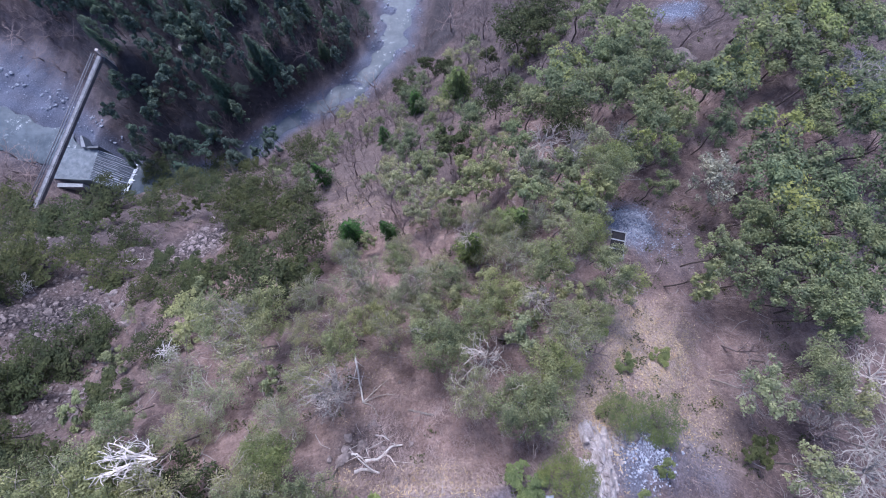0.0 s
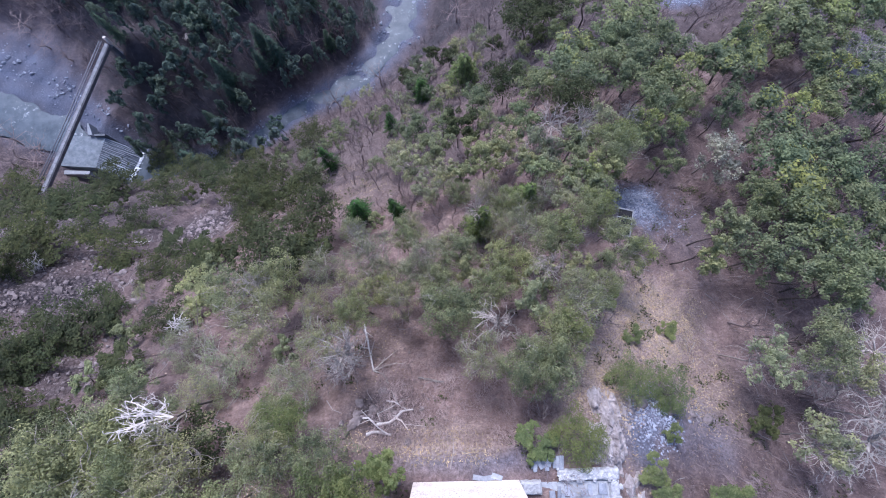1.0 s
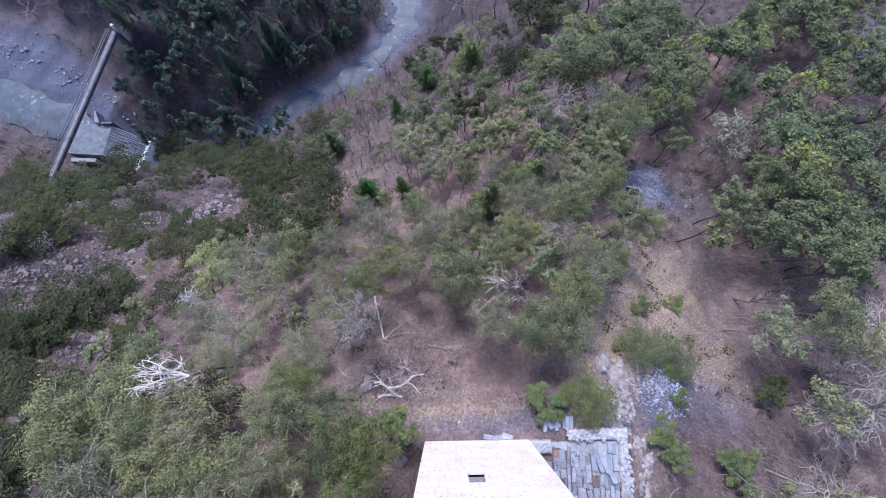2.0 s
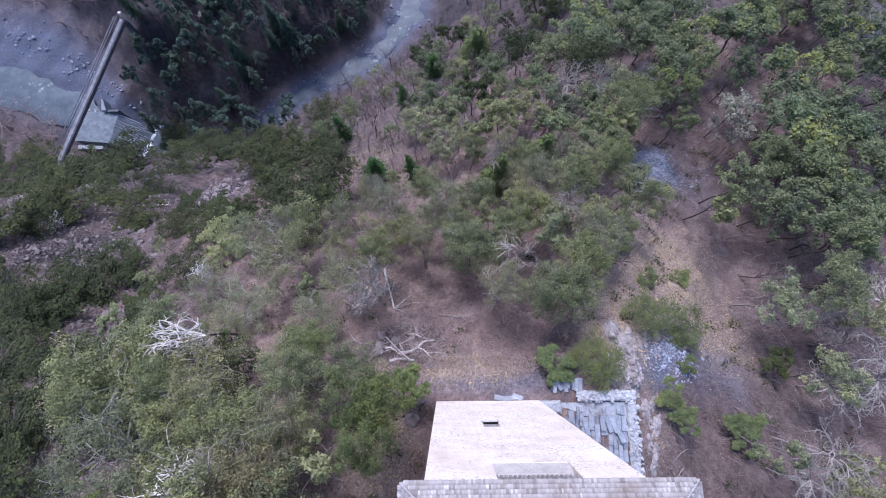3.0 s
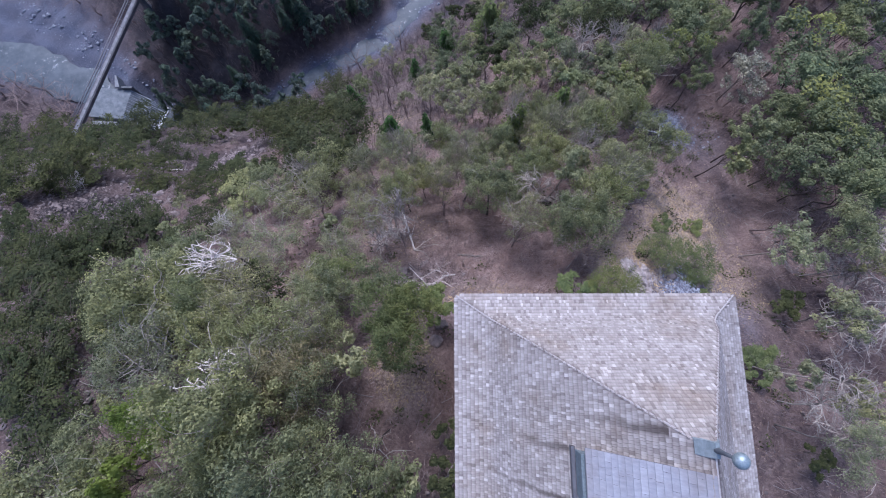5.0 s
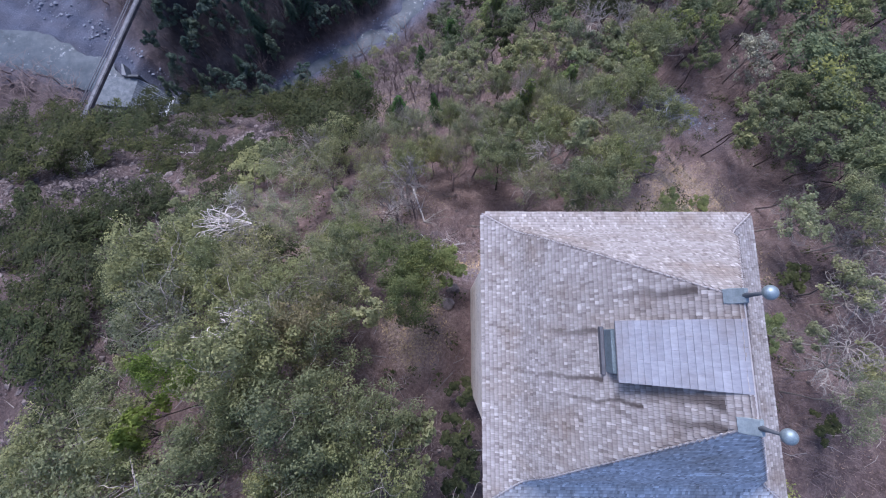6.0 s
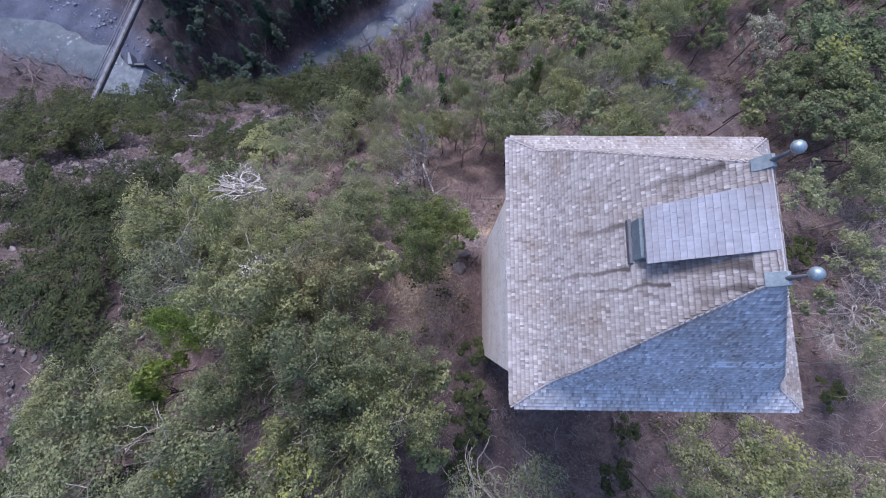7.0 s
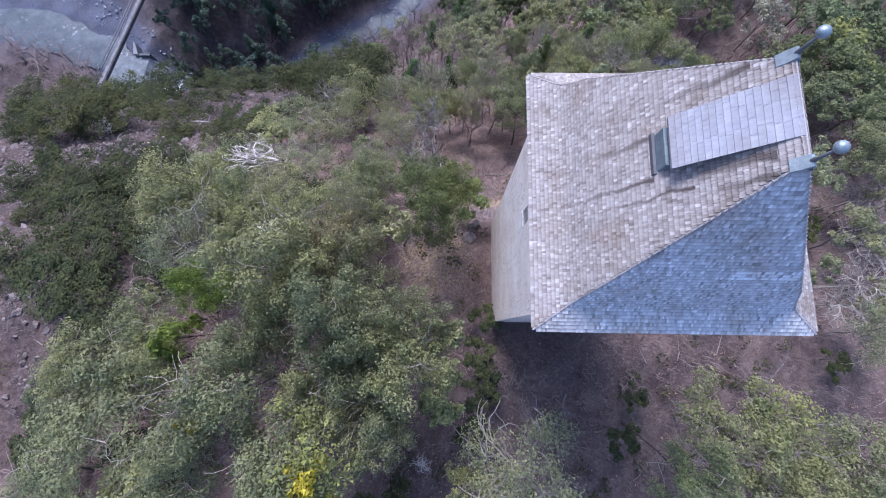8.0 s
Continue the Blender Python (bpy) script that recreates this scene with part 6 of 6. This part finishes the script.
while x < 9.0:
    w = ruin_rng.uniform(0.24, 0.44)
    y = -2.4 + ruin_rng.uniform(0, 0.4)
    while y < 3.0:
        L = ruin_rng.uniform(0.6, 1.2)
        if y + L > 3.2:
            break
        if ruin_rng.random() < 0.95:
            bm = box_bm(-w / 2 + 0.02, w / 2 - 0.02, 0.02, L - 0.02, 0, 0.13, 0.02)
            s = part("slab", bm, SLAB, slab_floor)
            s.matrix_basis = pose(x + w / 2, y, -1.25 + ruin_rng.uniform(0, 0.1), ruin_rng.normal() * 2.0, ruin_rng.normal() * 3, ruin_rng.normal() * 4)
        y += L
    x += w
for k in range(7):
    bm = box_bm(-0.16, 0.16, -0.55, 0.55, 0, 0.14, 0.02)
    s = part("slab", bm, SLAB, slab_floor)
    s.matrix_basis = pose(6.4 + 0.36 * k, 1.6 + ruin_rng.uniform(-0.6, 0.8), -1.10 + 0.02 * k, ruin_rng.normal() * 3, ruin_rng.normal() * 6, ruin_rng.uniform(-25, 25))

pile = new("slab_pile")
tagged(pile, "small pile of grey stone slabs on the path", "slabs")
for k in range(9):
    bm = box_bm(-0.13, 0.13, -0.42, 0.42, 0, 0.13, 0.02)
    s = part("slab", bm, SLAB, pile)
    px, py = 4.3 + 0.24 * k, 4.45 + ruin_rng.uniform(-0.15, 0.15)
    s.matrix_basis = pose(px, py, land_at(px, py) + 0.05 + 0.04 * (k % 3), ruin_rng.normal() * 4, ruin_rng.normal() * 5, ruin_rng.normal() * 12)
for px, py, turn in ((0.8, 3.62, 78), (1.5, 3.6, 96), (2.0, 3.66, 70)):
    s = part("slab", box_bm(-0.16, 0.16, -0.36, 0.36, 0, 0.08, 0.015), SLAB, pile)
    s.matrix_basis = pose(px, py, land_at(px, py) + 0.08, 3, -4, turn)

# the bare rock that falls away from the ruin
def outcrop():
    xs, ys = np.arange(7.0, 14.0, 0.13), np.arange(-3.2, 9.8, 0.13)
    gx, gy = np.meshgrid(xs, ys)
    x, y = gx.ravel(), gy.ravel()
    low = np.clip((4.6 - y) / 1.6, 0, 1)
    mid = 10.0 + 0.1 * (y - 6) * (1 - low) + 0.95 * low + 0.35 * np.sin(y * 1.1)
    fray = np.array([noise.noise(Vector((p * 0.9, q * 0.9, 7.0))) + 0.6 * noise.noise(Vector((p * 2.4, q * 2.4, 9.0))) for p, q in zip(x, y)])
    edge = np.clip(1.2 - np.abs(x - mid) / (1.9 - 1.0 * low) + 0.55 * fray, 0, 1) * np.clip((9.3 - y) / 1.6, 0, 1) * np.clip((y + 2.9) / 1.0, 0, 1) * (1 - 0.45 * low)
    ridged = np.array([abs(noise.noise(Vector((p * 1.5, q * 0.55, 0.3)))) + 0.5 * abs(noise.noise(Vector((p * 3.4, q * 1.6, 2.0)))) + 0.25 * noise.noise(Vector((p * 8, q * 5, 5.0))) for p, q in zip(x, y)])
    z = land(x, y) - 0.35 + edge * (0.38 + 1.25 * ridged)
    nx = len(xs)
    f = [(r * nx + q, r * nx + q + 1, (r + 1) * nx + q + 1, (r + 1) * nx + q) for r in range(len(ys) - 1) for q in range(nx - 1)]
    return tagged(new("rock_outcrop", mesh_of("rock_outcrop", np.stack([x, y, z], 1), f, OUTCROP)), "pinkish-white bare rock falling away beside the ruin", "rock", kind="structure")


outcrop()


# ---- rocks and boulders that stand out ----
def boulder(x, y, size, mat, label, rng, flat=0.7, n=2):
    bm = bmesh.new()
    bmesh.ops.create_icosphere(bm, subdivisions=n, radius=1.0)
    seed = rng.uniform(0, 50, 3)
    for v in bm.verts:
        k = 1 + 0.45 * noise.noise(v.co * 1.1 + Vector(seed)) + 0.25 * noise.noise(v.co * 2.7 + Vector(seed))
        v.co = v.co * k
        v.co.z *= flat
    me = bpy.data.meshes.new("boulder")
    bm.to_mesh(me)
    bm.free()
    me.materials.append(mat)
    ob = new("boulder", me)
    ob.matrix_basis = Matrix.LocRotScale((x, y, land_at(x, y) + 0.15 * size), Euler((0, 0, rng.uniform(0, 6))), (size, size * rng.uniform(0.6, 1.1), size * rng.uniform(0.6, 1.0)))
    return tagged(ob, label, "boulder", "boulders")


rock_rng = np.random.default_rng(31)
for x, y, s in ((34.5, 52.4, 1.7), (33.0, 51.4, 1.1), (20.0, 5.4, 0.55), (18.6, 5.9, 0.4), (13.4, 7.4, 0.5), (15.6, 6.6, 0.45), (-4.6, 3.4, 0.5), (-5.0, 2.4, 0.45), (-7.9, 6.6, 0.6), (-6.6, 7.3, 0.5)):
    boulder(x, y, s, RUBBLE, "pale grey limestone boulder half sunk in the slope", rock_rng)
for k in range(80):
    boulder(-37.6 + rock_rng.normal() * 3.4, 30.0 + rock_rng.normal() * 2.4, rock_rng.uniform(0.14, 0.42), BLOCK, "grey-pink limestone block of the scree", rock_rng, 0.6, 1)
for k in range(12):
    boulder(-52 + rock_rng.normal() * 5, 19.3 + rock_rng.normal() * 2.5, rock_rng.uniform(0.3, 0.8), RUBBLE, "grey-pink limestone block of the scree", rock_rng, 0.6, 1)


# ---- fallen trunks ----
def fallen_log(points, r0, r1, mat, label, rng, stubs=4):
    pts = [np.array((x, y, land_at(x, y) + 0.12 + lift)) for x, y, lift in points]
    n = 8
    line = []
    for i in range(n):
        u = i / (n - 1) * (len(pts) - 1)
        k = min(int(u), len(pts) - 2)
        line.append(pts[k] + (u - k) * (pts[k + 1] - pts[k]) + rng.normal(size=3) * r0 * 0.25)
    v, f = [], []
    tube(line, np.linspace(r0, r1, n), 8, v, f)
    for k in range(stubs):
        a = line[int(rng.integers(1, n - 1))]
        e = a + np.array([rng.normal() * 0.7, rng.normal() * 0.7, rng.uniform(0.1, 0.6)])
        tube(bent(rng, a, e, 4, 0.1), np.linspace(r1 * 0.7, r1 * 0.15, 4), 5, v, f)
    return tagged(new("fallen_log", mesh_of("fallen_log", v, f, mat, True)), label, "log", "fallen logs")


log_rng = np.random.default_rng(17)
fallen_log([(-8.3, 13.8, 1.6), (-7.7, 12.0, 0.7), (-7.1, 10.0, 0.1)], 0.10, 0.07, DEAD_WOOD, "bleached broken trunk leaning on the slope", log_rng, 5)
for ex, ey in ((-4.6, 10.5), (-5.7, 9.0), (-5.2, 11.6)):
    fallen_log([(-7.1, 10.0, 0.05), ((ex - 7.1) / 2 + 0.2, (ey + 10.0) / 2 + 0.25, 0.25), (ex, ey, 0.1)], 0.055, 0.02, BARK_PALE, "pale crooked branch lying on the litter", log_rng, 4)
fallen_log([(-6.2, 6.5, 0.0), (-5.2, 6.6, 0.1), (-4.5, 7.3, 0.1), (-3.6, 7.4, 0.2)], 0.13, 0.06, DEAD_WOOD, "pale weathered log on bare ground", log_rng, 3)
fallen_log([(-6.9, 5.9, 0.0), (-6.3, 6.1, 0.0), (-5.0, 6.05, 0.05)], 0.14, 0.08, DEAD_WOOD, "pale weathered log on bare ground", log_rng, 2)
for x0, y0, x1, y1, r in ((-5.7, 7.9, -4.6, 7.6, 0.07), (-6.6, 7.5, -6.0, 6.7, 0.06), (-4.9, 6.9, -3.9, 6.3, 0.06), (-7.3, 6.9, -6.4, 6.6, 0.08)):
    fallen_log([(x0, y0, 0.05), ((x0 + x1) / 2, (y0 + y1) / 2 + 0.12, 0.12), (x1, y1, 0.06)], r, 0.5 * r, DEAD_WOOD, "short bleached branch among stones on bare ground", log_rng, 3)
fallen_log([(-3.3, 9.4, 0.0), (-1.3, 9.1, 0.05)], 0.10, 0.07, BARK_GREY, "grey fallen pole on the litter", log_rng, 0)
fallen_log([(-41.5, -2.6, 0.4), (-35.8, -1.4, 0.6)], 0.11, 0.06, BARK_GREY, "long grey fallen trunk among shrubs", log_rng, 2)
fallen_log([(-40.5, 27.5, 0.2), (-37.5, 26.9, 0.3)], 0.14, 0.08, BARK_GREY, "grey fallen trunk on the scree", log_rng, 2)
fallen_log([(-47.0, 27.5, 0.2), (-44.5, 27.8, 0.2)], 0.12, 0.07, DEAD_WOOD, "pale fallen trunk on the scree", log_rng, 3)


# ---- timber platform by the white gravel ----
platform = new("timber_platform")
tagged(platform, "small platform with a pale timber frame and dark bays", "platform")
platform.matrix_basis = pose(17.75, 23.7, land_at(17.7, 23.6) + 1.0, 0, 0, -14) @ Matrix.Scale(0.86, 4)
part("deck", box_bm(-0.8, 0.8, -1.6, 1.6, -0.06, 0.0), DARK, platform, "dark boarded bay")
for y in (-1.62, -0.55, 0.55, 1.62):
    part("beam", box_bm(-0.95, 0.95, y - 0.07, y + 0.07, -0.05, 0.10, 0.01), CONCRETE, platform)
part("rail", box_bm(0.80, 0.92, -1.55, 1.55, 0.02, 0.12, 0.01), CONCRETE, platform)
for x, y in ((-0.8, -1.6), (0.8, -1.6), (-0.8, 1.6), (0.8, 1.6)):
    part("leg", box_bm(x - 0.06, x + 0.06, y - 0.06, y + 0.06, -2.6, -0.06), WOOD_OLD, platform)
post = tagged(new("post", mesh_of("post", *(lambda v, f: (tube([(0, 0, -0.5), (0.05, 0, 1.0), (0.1, 0.05, 2.4)], [0.09, 0.08, 0.07], 7, v, f), (v, f))[1])([], []), WOOD_OLD)), "weathered leaning wooden post", "post")
post.matrix_basis = pose(17.2, 26.0, land_at(17.2, 26.0), 0, 0, 0)


# ---- the gorge: river, weir and footbridge ----
def ribbon(line, name, mat, label, rng, cross=9):
    """A water surface along a line of (x, y, level, half width) with ragged banks."""
    pts = []
    for (a, b) in zip(line, line[1:]):
        for k in range(10):
            pts.append(np.array(a) + (np.array(b) - np.array(a)) * k / 10)
    pts.append(np.array(line[-1]))
    v, f = [], []
    for i, p in enumerate(pts):
        d = pts[min(i + 1, len(pts) - 1)][:2] - pts[max(i - 1, 0)][:2]
        d /= np.linalg.norm(d)
        nrm = np.array([-d[1], d[0]])
        wl, wr = p[3] * (1 + 0.2 * math.sin(i * 0.33) + rng.normal() * 0.05), p[3] * (1 + 0.2 * math.cos(i * 0.41) + rng.normal() * 0.05)
        for j in range(cross):
            s = -wl + (wl + wr) * j / (cross - 1)
            edge = abs(2 * j / (cross - 1) - 1)
            v.append((p[0] + nrm[0] * s, p[1] + nrm[1] * s, p[2] - 0.25 * edge ** 3))
    for i in range(len(pts) - 1):
        for j in range(cross - 1):
            q = i * cross + j
            f.append((q, q + 1, q + cross + 1, q + cross))
    return tagged(new(name, mesh_of(name, v, f, mat, True)), label, "river", kind="structure")


gorge_rng = np.random.default_rng(41)
ribbon([(-150, 71, -66.3, 5.5), (-118, 69.5, -67.7, 5.5), (-102, 66.5, -68.6, 5.0), (-93, 62.5, -69.1, 4.5), (-87.5, 59.5, -69.5, 4.0)], "water", WATER, "shallow grey-green river above the weir", gorge_rng)
ribbon([(-77.0, 56.4, -75.0, 4.2), (-73.0, 55.6, -75.7, 3.6), (-66, 57.0, -76.9, 2.6)] + [(p[0], p[1], p[2] - 0.30, 0.68 * w) for p, w in zip(RIVER[5:], RIVER_HALF[5:])], "water", WATER, "foaming grey-green river in its stony bed", gorge_rng)

weir = new("weir")
tagged(weir, "concrete weir with threads of falling water", "weir")
top_a, top_b = Vector((-82.1, 61.8, -69.3)), Vector((-83.4, 54.2, -69.3))
low_a, low_b = Vector((-76.4, 60.2, -75.0)), Vector((-78.9, 52.7, -75.0))


def slab_between(corners, thick):
    bm = bmesh.new()
    up = [bm.verts.new(c) for c in corners]
    lo = [bm.verts.new(Vector(c) - Vector((0, 0, thick))) for c in corners]
    n = len(corners)
    bm.faces.new(up)
    bm.faces.new(lo[::-1])
    for i in range(n):
        bm.faces.new((up[i], lo[i], lo[(i + 1) % n], up[(i + 1) % n]))
    bmesh.ops.recalc_face_normals(bm, faces=bm.faces)
    return bm


part("apron", slab_between([(-91.5, 62.6, -69.0), (-91.8, 54.8, -69.0), tuple(top_b), tuple(top_a)], 5.0), WEIR_STONE, weir, "wet grey concrete apron")
part("chute", slab_between([tuple(top_a), tuple(top_b), tuple(low_b), tuple(low_a)], 6.0), WEIR_STONE, weir, "dark wet sloping face")
for k in range(19):
    u = (k + gorge_rng.uniform(0.2, 0.8)) / 19
    a, b = top_a.lerp(top_b, u), low_a.lerp(low_b, min(1.0, max(0.0, u + gorge_rng.normal() * 0.012)))
    v, f = [], []
    line = [a.lerp(b, s / 6) + Vector((0, gorge_rng.normal() * 0.05, 0.05)) for s in range(int(gorge_rng.integers(4, 7)) + 1)]
    tube(line, np.linspace(0.03, 0.085, len(line)) * gorge_rng.uniform(0.5, 1.5), 5, v, f)
    part("water_thread", mesh_of("water_thread", v, f, FOAM, True), None, weir)
for k in range(80):
    p = low_a.lerp(low_b, float(gorge_rng.random()) ** 0.8)
    bm = bmesh.new()
    bmesh.ops.create_icosphere(bm, subdivisions=1, radius=gorge_rng.uniform(0.10, 0.34))
    for vert in bm.verts:
        vert.co = Vector((vert.co.x * gorge_rng.uniform(0.8, 1.8), vert.co.y * 1.1, vert.co.z * 0.5)) + p + Vector((gorge_rng.normal() * 0.35, 0, 0.12))
    part("foam", bm, FOAM, weir, "white foam at the foot")
part("side_wall", slab_between([(top_a.x - 2.0, top_a.y + 0.1, -68.4), (top_a.x + 0.6, top_a.y + 0.1, -68.4), (top_a.x + 0.6, top_a.y + 0.6, -68.4), (top_a.x - 2.0, top_a.y + 0.6, -68.4)], 5.0), WET_STONE, weir)
part("buttress", slab_between([(-85.6, 62.2, -68.3), (-84.5, 62.2, -68.3), (-84.8, 64.6, -67.2), (-85.2, 64.6, -67.2)], 2.5), CONCRETE, weir, "pale tapered concrete buttress")
part("side_wall", slab_between([(-90, 53.4, -68.4), (-84, 53.0, -68.4), (-84, 52.2, -68.4), (-90, 52.4, -68.4)], 4.0), CONCRETE, weir)

A, B = Vector((-75.3, 78.9, -58.0)), Vector((-85.3, 42.0, -58.0))
span = (B - A).length
bridge = new("footbridge")
tagged(bridge, "long narrow footbridge with a pale deck over the gorge", "bridge")
bridge.matrix_basis = Matrix.Translation(A) @ Matrix.Rotation(math.atan2((B - A).y, (B - A).x), 4, "Z")
part("deck", box_bm(0, span, -0.42, 0.42, -0.12, 0.0), DECK, bridge, "pale worn deck")
for y in (-0.5, 0.5):
    part("girder", box_bm(0, span, y - 0.1, y + 0.1, -0.9, -0.14), STEEL, bridge)
for y in (-0.62, 0.62):
    v, f = [], []
    tube([(0, y, 1.05), (span / 2, y, 0.95), (span, y, 1.05)], [0.035] * 3, 6, v, f)
    part("handrail", mesh_of("handrail", v, f, STEEL), None, bridge)
    for k in range(15):
        x = span * (k + 0.5) / 15
        part("baluster", box_bm(x - 0.025, x + 0.025, y - 0.025, y + 0.025, -0.1, 1.0), STEEL, bridge)
for y in (-1.7, -2.3):
    v, f = [], []
    tube([(-0.5, y, -0.4), (span / 2, y, -0.7), (span + 0.5, y, -0.4)], [0.10] * 3, 7, v, f)
    part("pipe", mesh_of("pipe", v, f, STEEL, True), None, bridge, "thin grey pipe")
for k in range(9):
    x = span * (k + 0.5) / 9
    part("cross_arm", box_bm(x - 0.04, x + 0.04, -2.4, -0.4, -0.95, -0.87), STEEL, bridge)
for x in (0.0, span):
    part("pylon", box_bm(x - 0.4, x + 0.4, -0.7, 0.7, -5.0 if x == 0.0 else -14.0, -0.9, 0.05), WET_STONE, bridge)
part("gate_post", box_bm(-1.1, -0.5, -0.4, 0.4, -6.0, 1.2, 0.08), PLASTER, bridge, "pale portal post")
